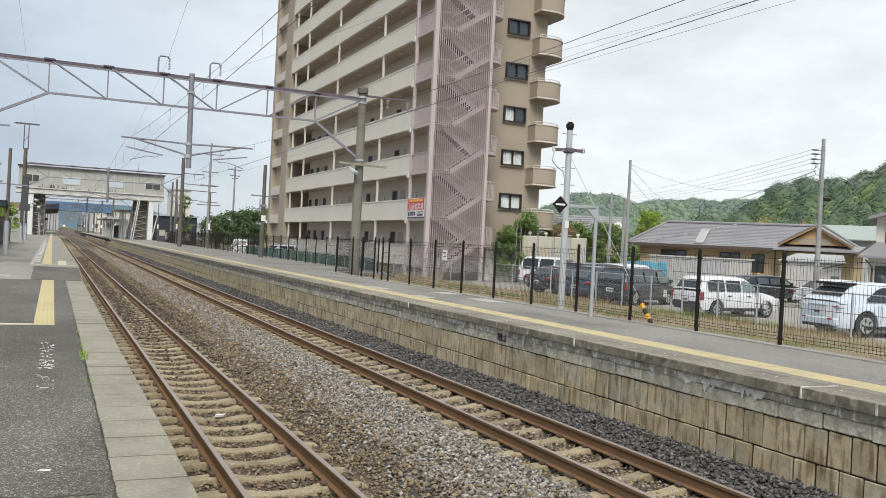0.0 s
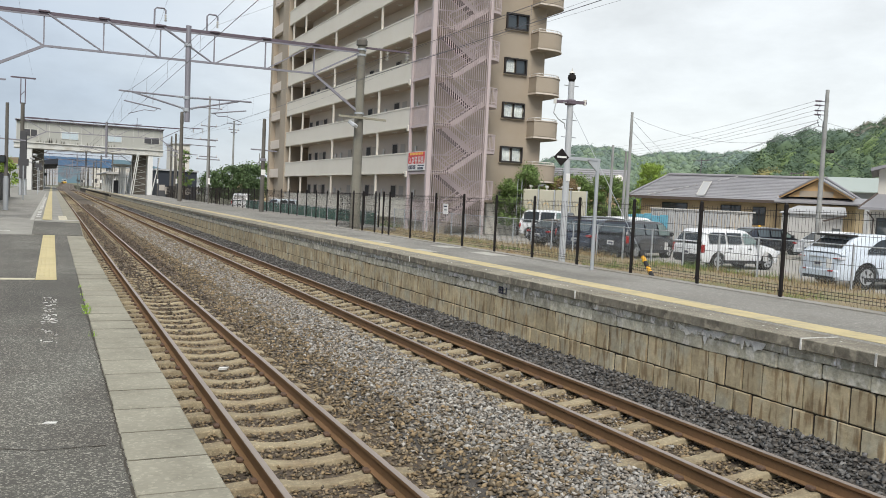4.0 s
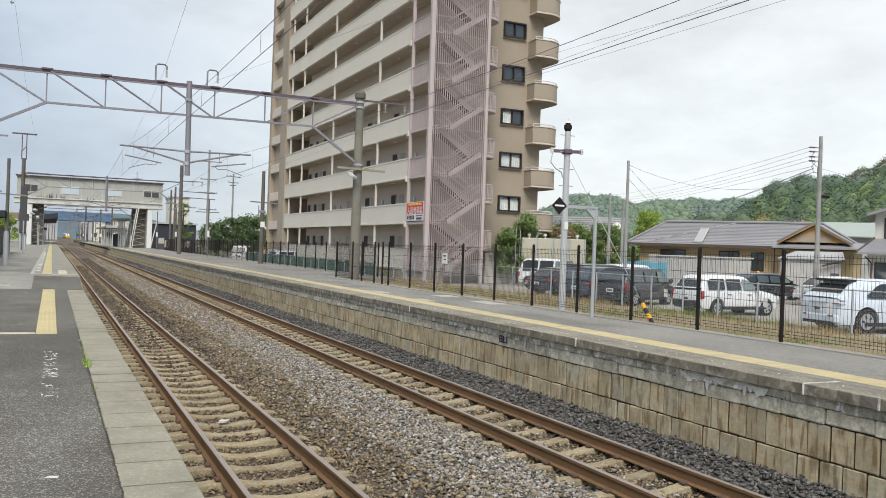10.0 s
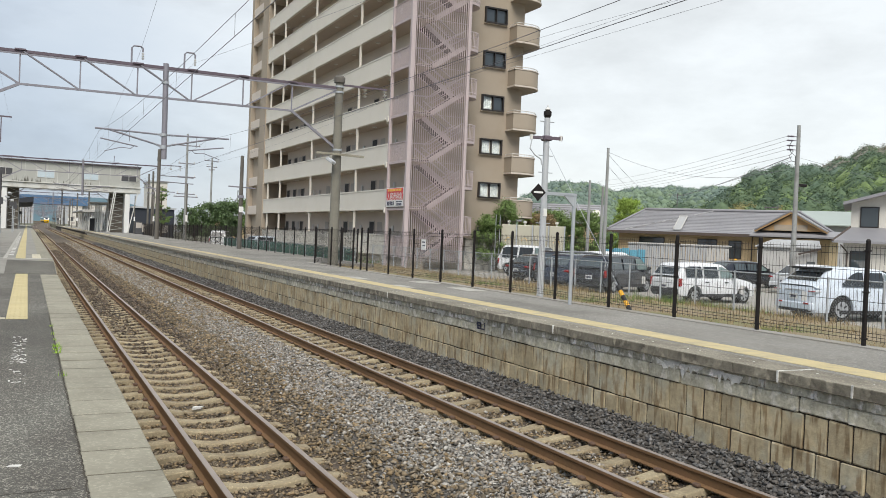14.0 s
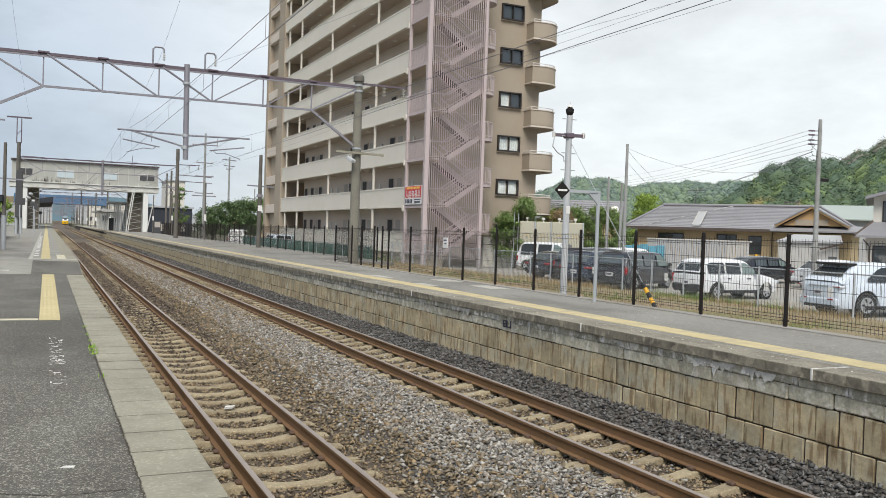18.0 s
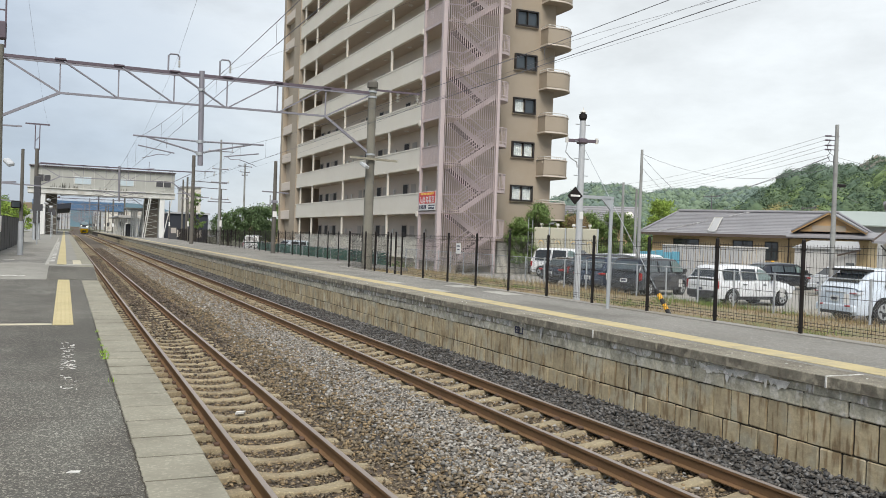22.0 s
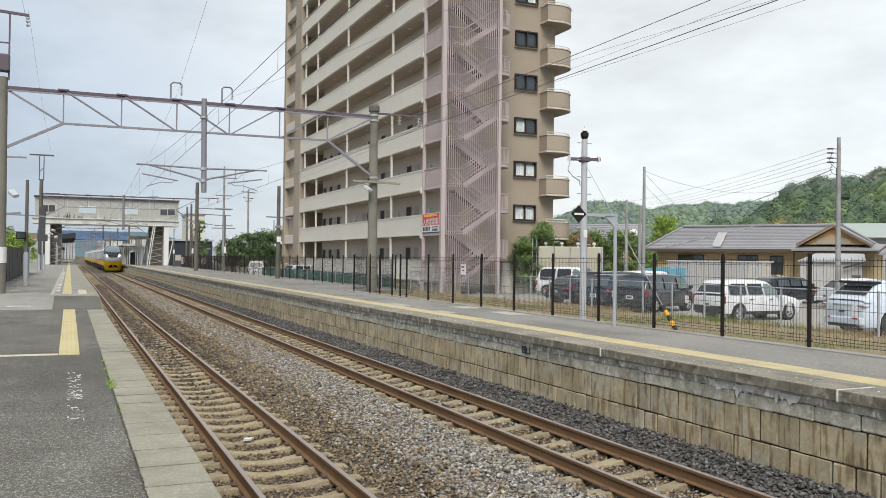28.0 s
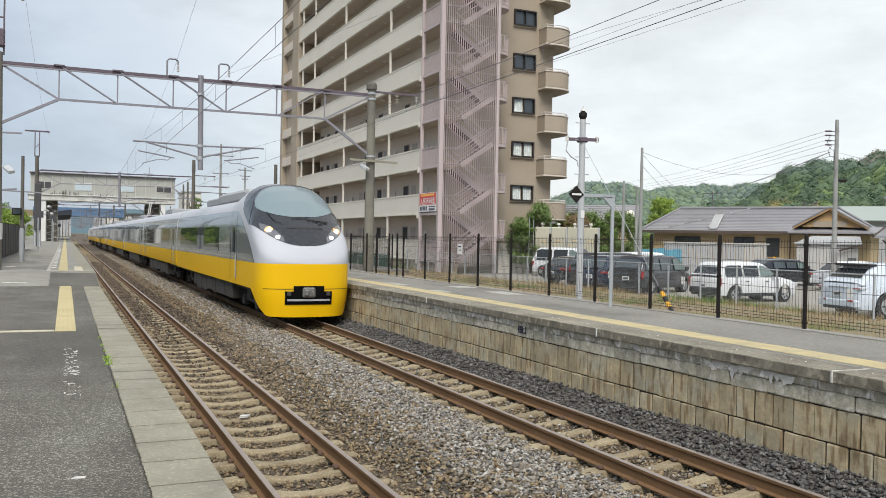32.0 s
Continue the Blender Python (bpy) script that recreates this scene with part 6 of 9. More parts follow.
# ---- parked cars ----
def car(name, label, paint, at, turn, L, W, H, belt, hood, xr0, xr1, xf1, xf0, wheel=0.33, axles=(0.8, 3.35), sides=((0.0, 0.33), (0.37, 0.66), (0.7, 1.0)), dark_bumper=False, spoiler=False):
    """A car facing +x with its rear bumper at the origin."""
    c = thing(name, label, "car", at, turn, group="parked cars")
    hw = W / 2
    van = xr1 < 0.4
    R = wheel + 0.065
    xs = sorted(set([0.0, 0.02, 0.06, 0.12, 0.2, L - 0.2, L - 0.12, L - 0.05, L - 0.02, L] + list(np.linspace(0.3, L - 0.3, 34)) + [q + R * math.cos(t) for q in axles for t in np.linspace(0, math.pi, 11)]))

    def wide(x):
        """Half width in plan, rounded at the corners."""
        return hw * float(np.interp(x, [0, 0.02, 0.06, 0.12, 0.3, 0.8, L * 0.5, L - 0.9, L - 0.45, L - 0.2, L - 0.08, L - 0.02, L],
                                    [0.84 if van else 0.74, 0.88 if van else 0.8, 0.93 if van else 0.87, 0.96 if van else 0.915, 0.98, 1.0, 1.0, 0.985, 0.95, 0.88, 0.78, 0.7, 0.64]))

    def top(x):
        """Height of the shoulder and the bonnet."""
        return float(np.interp(x, [0, 0.04, 0.12, xr0 + 0.3, xf0 - 0.25, xf0 + 0.1, L - 0.75, L - 0.4, L - 0.16, L - 0.05, L],
                               [belt - (0.07 if van else 0.2), belt - 0.03, belt - 0.01, belt, belt, hood, hood - 0.05, hood - 0.11, hood - 0.22, hood - 0.33, hood - 0.4]))

    def arch(x):
        return max([wheel + math.sqrt(max(0.0, R * R - (x - q) ** 2)) if abs(x - q) < R else 0.0 for q in axles])

    rings = []
    for x in xs:
        w, t = wide(x), top(x)
        lo = 0.27 + (0.09 if x < 0.1 or x > L - 0.1 else 0.0)
        f = arch(x)
        side = [(w * 0.8, lo - 0.03), (w * 0.955, lo), (w * 0.99, lo + 0.12), (w, 0.56), (w * 0.992, 0.66), (w * 0.99, t - 0.2), (w * 0.97, t - 0.09), (w * 0.935, t - 0.025), (w * 0.86, t), (w * 0.4, t + 0.02)]
        ring = [(-yy, min(max(z, f), t)) for yy, z in side] + [(yy, min(max(z, f), t)) for yy, z in side[::-1]]
        rings.append([(x, yy, z) for yy, z in ring])
    part("body", Geo().ribbon(rings, True), M[paint], c, smooth=True)
    # roof and pillars
    wb, wt = hw * 0.94, hw * 0.74

    def shell(x):
        """Cabin half widths and height at x, with its corners rounded off."""
        z = sum(float(np.interp(x + d, [xr0, xr1, (xr1 + xf1) / 2, xf1, xf0], [belt - 0.02, H - 0.045, H, H - 0.035, hood + 0.0])) for d in (-0.12, -0.06, 0, 0.06, 0.12)) / 5
        f = (z - belt) / max(0.01, H - belt)
        return wb + (wt - wb) * max(0, f), z

    rings = []
    for x in np.linspace(xr0, xf0, 30):
        w, z = shell(x)
        rings.append([(x, -wb, belt - 0.06), (x, -w - 0.02, max(belt - 0.05, z - 0.1)), (x, -w * 0.985, max(belt - 0.05, z - 0.05)), (x, -w * 0.9, z - 0.012), (x, -w * 0.5, z + 0.012), (x, w * 0.5, z + 0.012), (x, w * 0.9, z - 0.012), (x, w * 0.985, max(belt - 0.05, z - 0.05)), (x, w + 0.02, max(belt - 0.05, z - 0.1)), (x, wb, belt - 0.06)])
    part("roof", Geo().ribbon(rings), M[paint], c, smooth=True)
    # glass: sides, windscreen, rear window
    zt = H - 0.14
    for s in (-1, 1):
        for a, b in sides:
            x0, x1 = xr1 + 0.02 + (xf0 - 0.25 - xr1) * a, xr1 + 0.02 + (xf0 - 0.25 - xr1) * b
            zb = belt + 0.03

            def y_at(z):
                return s * (wb + (wt - wb) * (z - belt) / (H - belt) + 0.03)

            def lim(x):
                return min(zt, shell(x)[1] - 0.1)
            n = 5
            rr = []
            for k, x in enumerate(np.linspace(x0, x1, n)):
                hi = max(zb + 0.02, lim(x))
                if spoiler and (a, b) == sides[0]:
                    hi = zb + 0.03 + (hi - zb - 0.03) * min(1.0, 0.15 + k / (n - 2))
                rr.append([(x, y_at(zb), zb), (x, y_at(hi), hi)])
            part("side_window", Geo().ribbon(rr), M["glass_pale" if b > 0.9 else ("glass_sheen" if paint in ("car_black", "car_navy") else "glass_car")], c)
    for a, b, nm in ((xf1, xf0, "windscreen"), (xr1, xr0, "rear_window")):
        rr = []
        front = b > a
        for t in (0.07, 0.5, 0.93) if front else ((0.25, 0.5, 0.7) if spoiler else (0.17, 0.5, 0.84)):
            x = a + (b - a) * t
            w, z = shell(x)
            o = 0.025
            rr.append([(x + (o if front else -o), k * w * (0.9 if front else 0.8), z + (0.02 if front else 0.008)) for k in (-1, -0.5, 0.5, 1)])
        part(nm, Geo().ribbon(rr), M["glass_sheen" if paint in ("car_black", "car_navy") else "glass_car"], c)
    for x in axles:
        for s in (-1, 1):
            part("wheel_arch", Geo().tube((x, s * (hw - 0.3), wheel), (x, s * (hw - 0.16), wheel), wheel + 0.06, n=20), M["trim"], c)
            w = part("wheel", Geo().tube((x, s * (hw - 0.22), wheel), (x, s * (hw - 0.03), wheel), wheel, n=24).tube((x, s * (hw - 0.03), wheel), (x, s * (hw - 0.008), wheel), wheel, wheel * 0.9, n=24), M["tyre"], c, "black tyre", True)
            part("rim", Geo().tube((x, s * (hw - 0.06), wheel), (x, s * (hw - 0.003), wheel), wheel * 0.7, wheel * 0.64, 18), M["alloy"], w)
            g = Geo()
            for j in range(5):
                a = 2 * math.pi * (j + 0.5) / 5
                m = Matrix.Translation((x, s * (hw - 0.002), wheel)) @ Matrix.Rotation(a, 4, 'Y')
                g.box(0.25 * wheel, 0.54 * wheel, -0.004, 0.004, -0.03, 0.03, m)
            part("rim_opening", g, M["trim"], w)
    for s in (-1, 1):
        if xr1 < 0.4:
            part("tail_lamp", Geo().block(-0.0, 0.16, s * hw * 0.9 - 0.05, s * hw * 0.9 + 0.05, belt - 0.34, belt - 0.02, 0.03), M["lens_red"], c, "red tail lamp")
        else:
            part("tail_lamp", Geo().block(-0.0, 0.26, s * hw * 0.78 - 0.16, s * hw * 0.78 + 0.16, belt - 0.2, belt - 0.1, 0.03), M["lens_clear" if spoiler else "lens_red"], c, "pale tail lamp" if spoiler else "red tail lamp")
        part("headlamp", Geo().block(L - 0.32, L - 0.04, s * hw * 0.7 - 0.14, s * hw * 0.7 + 0.14, hood - 0.36, hood - 0.2, 0.03), M["lens_clear"], c, "clear headlamp")
        part("door_mirror", Geo().block(xf0 - 0.45, xf0 - 0.3, s * (hw + 0.1) - 0.09, s * (hw + 0.1) + 0.09, belt + 0.02, belt + 0.17, 0.04), M["trim"], c)
        for x in (xr1 + 0.95, xr1 + 1.95):
            part("door_handle", Geo().block(x, x + 0.18, s * (hw + 0.005) - 0.012, s * (hw + 0.005) + 0.012, belt - 0.17, belt - 0.13, 0.005), M["trim" if paint == "car_white" else paint], c)
        part("sill_trim", Geo().box(0.9, L - 1.0, s * hw * 0.985 - 0.015, s * hw * 0.985 + 0.015, 0.24, 0.36), M["trim"], c)
        for x in (xr1 + 0.75, (xr1 + xf0) / 2 + 0.2, xf0 - 0.1):
            part("door_seam", Geo().box(x, x + 0.012, s * (hw + 0.001) - 0.002, s * (hw + 0.001) + 0.003, 0.45, belt - 0.06), M["trim"], c)
    part("rear_bumper", Geo().block(-0.05, 0.15, -hw * 0.86, hw * 0.86, 0.32, 0.56, 0.04), M["trim" if dark_bumper else paint], c)
    part("bumper_insert", Geo().block(-0.06, 0.1, -hw * 0.7, hw * 0.7, 0.26, 0.36, 0.02), M["trim"], c)
    pl = part("number_plate", Geo().box(-0.035, -0.02, -0.17, 0.17, belt - 0.42, belt - 0.25), M["plate"], c, "white number plate")
    part("plate_mark", Geo().box(-0.04, -0.036, -0.12, 0.12, belt - 0.38, belt - 0.3), M["ink"], pl)
    part("front_grille", Geo().block(L - 0.06, L + 0.02, -hw * 0.5, hw * 0.5, hood - 0.42, hood - 0.24, 0.02), M["trim"], c)
    if spoiler:
        for s in (-1, 1):
            part("lamp_band", Geo().block(-0.01, 0.2, s * hw * 0.8 - 0.13, s * hw * 0.8 + 0.165, belt - 0.165, belt - 0.135, 0.012), M["lens_red"], c, "thin red lamp band")
        # spoiler in black instead of body paint: its shadow put into the colour
        part("spoiler", Geo().block(xr1 - 0.32, xr1 + 0.05, -wt, wt, H - 0.1, H - 0.03, 0.02), M["trim"], c, "roof spoiler, black for the shadow on it")
        part("tailgate_strip", Geo().block(-0.02, 0.06, -hw * 0.45, hw * 0.45, belt - 0.16, belt - 0.12, 0.01), M["alloy"], c, "bright tailgate strip")
        part("rear_fog_lamp", Geo().block(-0.07, 0.02, -hw * 0.72, -hw * 0.5, 0.5, 0.55, 0.01), M["lens_red"], c)
        part("rear_fog_lamp", Geo().block(-0.07, 0.02, hw * 0.5, hw * 0.72, 0.5, 0.55, 0.01), M["lens_red"], c)
    return c


car("estate_car", "white commercial estate car with black rear bumper, parked on gravel", "car_white", (19.3, 25.3, LOT_Z), 2, 4.15, 1.69, 1.52, 0.95, 0.95, 0.02, 0.32, 2.35, 3.05, 0.3, (0.78, 3.33), dark_bumper=True)
car("crossover", "pearl pale-blue luxury crossover with rear spoiler, parked on gravel", "car_pearl", (19.1, 19.05, LOT_Z), -8, 4.77, 1.88, 1.67, 1.06, 1.0, 0.05, 0.75, 2.75, 3.6, 0.38, (1.0, 3.74), sides=((0.1, 0.42), (0.45, 0.72), (0.75, 1.0)), spoiler=True)
car("minivan", "black minivan with privacy glass, parked on gravel", "car_black", (19.24, 30.03, LOT_Z), 20, 4.2, 1.7, 1.62, 0.98, 0.98, 0.02, 0.3, 3.0, 3.7, 0.3, (0.7, 3.35))
car("suv", "dark blue sport utility car parked on gravel", "car_navy", (19.0, 32.4, LOT_Z), 18, 4.4, 1.8, 1.58, 0.95, 0.95, 0.05, 0.6, 2.9, 3.6, 0.36, (0.9, 3.55))
car("hatchback", "black hatchback with sloping tail, parked on gravel", "car_black", (19.8, 37.0, LOT_Z), 12, 4.3, 1.76, 1.42, 0.92, 0.92, 0.05, 0.9, 2.7, 3.45, 0.33, (0.85, 3.4))
car("wagon", "black tall wagon with red tail lamps, parked on gravel", "car_black", (20.1, 34.75, LOT_Z), 15, 4.3, 1.72, 1.68, 1.0, 1.0, 0.02, 0.3, 3.1, 3.8, 0.31, (0.75, 3.4))
car("minivan", "white tall minivan with dark side windows, parked by the tanks", "car_white", (24.75, 46.8, LOT_Z), -60, 4.3, 1.68, 1.8, 0.96, 0.96, 0.02, 0.3, 2.9, 3.75, 0.31, (0.75, 3.4))
car("saloon", "black saloon parked at the back of the car park", "car_black", (31.2, 35.6, LOT_Z), -3, 4.7, 1.8, 1.46, 0.93, 0.93, 0.35, 1.1, 2.9, 3.7, 0.33, (0.95, 3.75))
car("saloon", "white saloon parked at the back of the car park", "car_white", (31.65, 31.0, LOT_Z), -3, 4.6, 1.78, 1.47, 0.93, 0.93, 0.35, 1.1, 2.9, 3.7, 0.33, (0.95, 3.7))
car("kei_van", "white small van parked behind darker cars", "car_white", (24.6, 38.3, LOT_Z), -5, 3.4, 1.48, 1.68, 1.05, 1.0, 0.02, 0.25, 2.6, 3.2, 0.28, (0.6, 2.9))
car("minivan", "white minivan parked behind the platform fence", "car_white", (14.6, 86.0, LOT_Z), 70, 4.4, 1.75, 1.83, 1.05, 1.05, 0.02, 0.3, 3.1, 3.85, 0.31, (0.75, 3.5))
car("hatchback", "silver-white hatchback parked near the apartment block", "car_pearl", (15.9, 78.5, LOT_Z), 20, 3.9, 1.69, 1.52, 0.95, 0.95, 0.05, 0.6, 2.6, 3.3, 0.3, (0.75, 3.2))


# ---- foliage ----
def leaf_mesh(name, material, clumps, leaf, seed, squash=0.8):
    """Leaves scattered through round clumps (x, y, z, radius, count)."""
    rng = np.random.default_rng(seed)
    vs = []
    for x, y, z, r, k in clumps:
        u = rng.normal(size=(k, 3))
        u /= np.linalg.norm(u, axis=1)[:, None]
        rad = r * np.minimum(np.abs(rng.normal(0.55, 0.42, k)), 1.7)
        p = u * rad[:, None] * np.array([rng.uniform(0.8, 1.35), rng.uniform(0.8, 1.35), squash * rng.uniform(0.7, 1.5)]) + (x, y, z)
        nrm = u + rng.normal(0, 0.55, (k, 3))
        nrm /= np.linalg.norm(nrm, axis=1)[:, None]
        t = np.cross(nrm, rng.normal(size=(k, 3)))
        t /= np.linalg.norm(t, axis=1)[:, None] + 1e-9
        b = np.cross(nrm, t)
        s = leaf * rng.uniform(0.6, 1.3, (k, 1))
        vs.append(np.stack([p - t * s, p + b * s * 0.55 + nrm * s * 0.15, p + t * s, p - b * s * 0.55 + nrm * s * 0.15], 1).reshape(-1, 3))
    v = np.concatenate(vs)
    n = len(v) // 4
    me = bpy.data.meshes.new(name)
    me.vertices.add(len(v))
    me.vertices.foreach_set("co", v.ravel())
    me.loops.add(4 * n)
    me.loops.foreach_set("vertex_index", np.arange(4 * n))
    me.polygons.add(n)
    me.polygons.foreach_set("loop_start", np.arange(0, 4 * n, 4))
    me.update(calc_edges=True)
    me.materials.append(material)
    return me


def tree(name, label, at, h, spread, material, seed, leaf=0.16, dens=1.0, trunk=0.35, group=""):
    t = thing(name, label, "tree" if trunk else "shrub", at, group=group)
    rr = random.Random(seed)
    clumps = []
    g = Geo()
    if trunk:
        g.tube((0, 0, -0.1), (rr.uniform(-0.1, 0.1), 0, h * trunk), 0.04 * h ** 0.8, 0.03 * h ** 0.8, 9)
    z0 = h * (trunk * 0.75 if trunk else 0.12)
    n = int((34 + 8 * spread) * (1.9 if trunk < 0.2 else 1.2))
    for k in range(n):
        a, q = rr.uniform(0, 6.28), math.sqrt(rr.random())
        zz = z0 + (h - z0) * (0.1 + 0.82 * rr.random())
        env = math.sin(math.pi * min(0.97, 0.18 + 0.82 * (zz - z0) / (h - z0))) ** 0.6
        x, y = spread * q * env * math.cos(a), spread * q * env * math.sin(a)
        r = spread * rr.uniform(0.13, 0.27)
        clumps.append((x, y, min(zz, h - r * 0.7), r, int(dens * 62 * (r / leaf / 3) ** 1.6) + 14))
        if k < 9:
            g.tube((0, 0, h * trunk * 0.8), (x * 0.8, y * 0.8, zz * 0.95), 0.014 * h ** 0.8, 0.004 * h, 6)
    part("trunk", g, M["bark"], t, "brown trunk and limbs")
    ob = new("crown", leaf_mesh("crown", M[material], clumps, leaf, seed))
    ob.parent = t
    return t


tree("shrub_tree", "leafy green shrub tree beside the apartment block", (25.9, 49.6, LOT_Z), 4.9, 1.7, "leaf", 3, 0.06, 1.5, 0.1)
tree("shrub_tree", "bronze-green hedge tree behind the water tanks", (29.8, 50.3, LOT_Z), 4.3, 1.5, "leaf_brown", 4, 0.05, 0.9, 0.1)
tree("shrub_tree", "bright green shrub behind the water tanks", (31.0, 53.5, LOT_Z), 4.3, 1.3, "leaf_bright", 5, 0.065, 1.2, 0.15)
tree("shrub_tree", "dense green garden tree beside the utility poles", (33.4, 50.4, LOT_Z), 4.6, 1.9, "leaf", 6, 0.065, 1.4, 0.1)
tree("garden_tree", "bushy green garden tree behind the parked cars", (32.0, 52.2, LOT_Z), 4.5, 1.8, "leaf", 16, 0.065, 1.4, 0.1)
tree("garden_tree", "fresh yellow-green tree beside the tiled house", (45.1, 60.0, LOT_Z), 6.4, 1.9, "leaf_bright", 7, 0.075, 1.5, 0.15)
tree("garden_tree", "dark brownish conifer beside the tiled house", (33.5, 56.0, LOT_Z), 4.6, 2.2, "leaf_dark", 8, 0.09, 1.1, 0.2)
for k, (x, y, h, s, m) in enumerate(((15.8, 106, 4.7, 2.4, "leaf_dark"), (18.3, 108, 5.2, 2.5, "leaf_dark"), (20.6, 112, 5.6, 2.7, "leaf_dark"), (22.8, 115, 6.2, 2.7, "leaf"), (23.4, 104, 6.4, 2.4, "leaf"),
                                     (17.9, 150, 9.0, 1.5, "leaf"), (-8.1, 113, 4.9, 2.0, "leaf_bright"), (-11.5, 122, 6.0, 3.2, "leaf"), (-12.0, 140, 5.5, 3.5, "leaf"))):
    tree("street_tree", "round green tree beyond the station fence", (x, y, LOT_Z), h, s, m, 20 + k, 0.13, 1.0, 0.2, "trees beyond the station")

# clipped hedge and low planting at the apartment block's foot
ob = stuff("foot_planting", leaf_mesh("foot_planting", M["leaf_dark"], [(17.0 + random.uniform(-0.3, 0.3), 50 + 0.9 * k, LOT_Z + 0.25, 0.5, 120) for k in range(42)], 0.07, 91), None, "low dark green planting along the block", "plants")

# ---- grass on the verge, weeds between slabs ----
def blades(name, material, label, spots, seed, h0, h1):
    rng = np.random.default_rng(seed)
    vs, fs = [], []
    for x, y, z, r, k in spots:
        for _ in range(k):
            a, q = rng.uniform(0, 6.28), r * math.sqrt(rng.random())
            px, py = x + q * math.cos(a), y + q * math.sin(a)
            h, b = rng.uniform(h0, h1), rng.uniform(0, 6.28)
            dx, dy, lean = math.cos(b) * 0.007, math.sin(b) * 0.007, rng.normal(0, 0.35, 2) * h
            o = len(vs)
            vs += [(px - dx, py - dy, z), (px + dx, py + dy, z), (px + lean[0], py + lean[1], z + h)]
            fs.append((o, o + 1, o + 2))
    g = Geo()
    g.v, g.f = vs, fs
    tagged(new(name, g.mesh(name, material, fix=False)), label, "grass", "", "stuff")


def verge_z(x):
    return float(np.interp(x, [9.42, 11, 12.5, 15.6, 17.2], [1.08, 1.03, 0.98, 0.86, 0.5])) + 0.01


rr = random.Random(5)
spots = []
for _ in range(1500):
    x, y = rr.uniform(9.6, 17.6), rr.uniform(4, 46)
    if math.sin(1.3 * x + 0.8 * y) + math.sin(0.7 * x - 1.1 * y + 2) > -0.7:
        spots.append((x, y, verge_z(x), rr.uniform(0.15, 0.45), rr.randint(5, 20)))
blades("dry_grass", M["straw"], "dry straw-coloured grass on the verge", spots, 7, 0.03, 0.15)
spots = []
for cx, cy, r, n in ((17.5, 22.0, 1.6, 190), (16.5, 19.5, 1.3, 150), (15.2, 20.5, 1.0, 60), (17.0, 17.4, 0.8, 60), (18.2, 24.0, 1.3, 80), (11.0, 18.5, 0.9, 16), (17.3, 16.0, 1.0, 50), (13, 30, 2.0, 20), (10.3, 12, 0.6, 12), (18.5, 20.5, 1.0, 60), (17.2, 22.5, 1.2, 120), (16.5, 18.0, 1.0, 60), (12.0, 26.0, 0.8, 20), (17.6, 27.0, 1.0, 40), (13.0, 20.0, 1.0, 14)):
    for _ in range(n):
        x, y = cx + rr.gauss(0, r * 0.6), cy + rr.gauss(0, r * 0.6)
        spots.append((x, y, verge_z(x), 0.2, 12))
weeds = []
for y in (12.4, 12.7, 12.1, 10.3, 13.4, 14.1, 15.2):
    weeds.append((-2.0, y, NEAR_Z - 0.01, 0.05, 30 if y in (12.4, 12.7, 12.1) else 9))
weeds += [(-3.9 + 0.5 * math.sin(k), 8.6 + 0.1 * k, NEAR_Z - 0.01, 0.25, 12) for k in range(5)]
tall = []
for _ in range(300):
    y = rr.uniform(14, 36)
    if math.sin(1.1 * y) + math.sin(0.47 * y + 1) > -0.3:
        x = 15.6 + rr.gauss(0, 0.9)
        tall.append((x, y, verge_z(x), 0.3, 12))
blades("tall_straw", M["straw"], "taller dry grass stems along the wire fence", tall, 17, 0.1, 0.28)
tall = [(17.0 + rr.gauss(0, 0.7), 20.6 + rr.gauss(0, 1.6), 0, 0.2, 14) for _ in range(110)]
blades("tall_weeds", M["grass"], "tall green weeds by the wire fence", [(x, y, verge_z(x), r, k) for x, y, _, r, k in tall], 18, 0.12, 0.4)
blades("green_grass", M["grass"], "tufts of green grass and weeds", spots, 8, 0.03, 0.17)
blades("platform_weeds", M["weed"], "bright green weeds in the platform joints", weeds, 9, 0.02, 0.09)

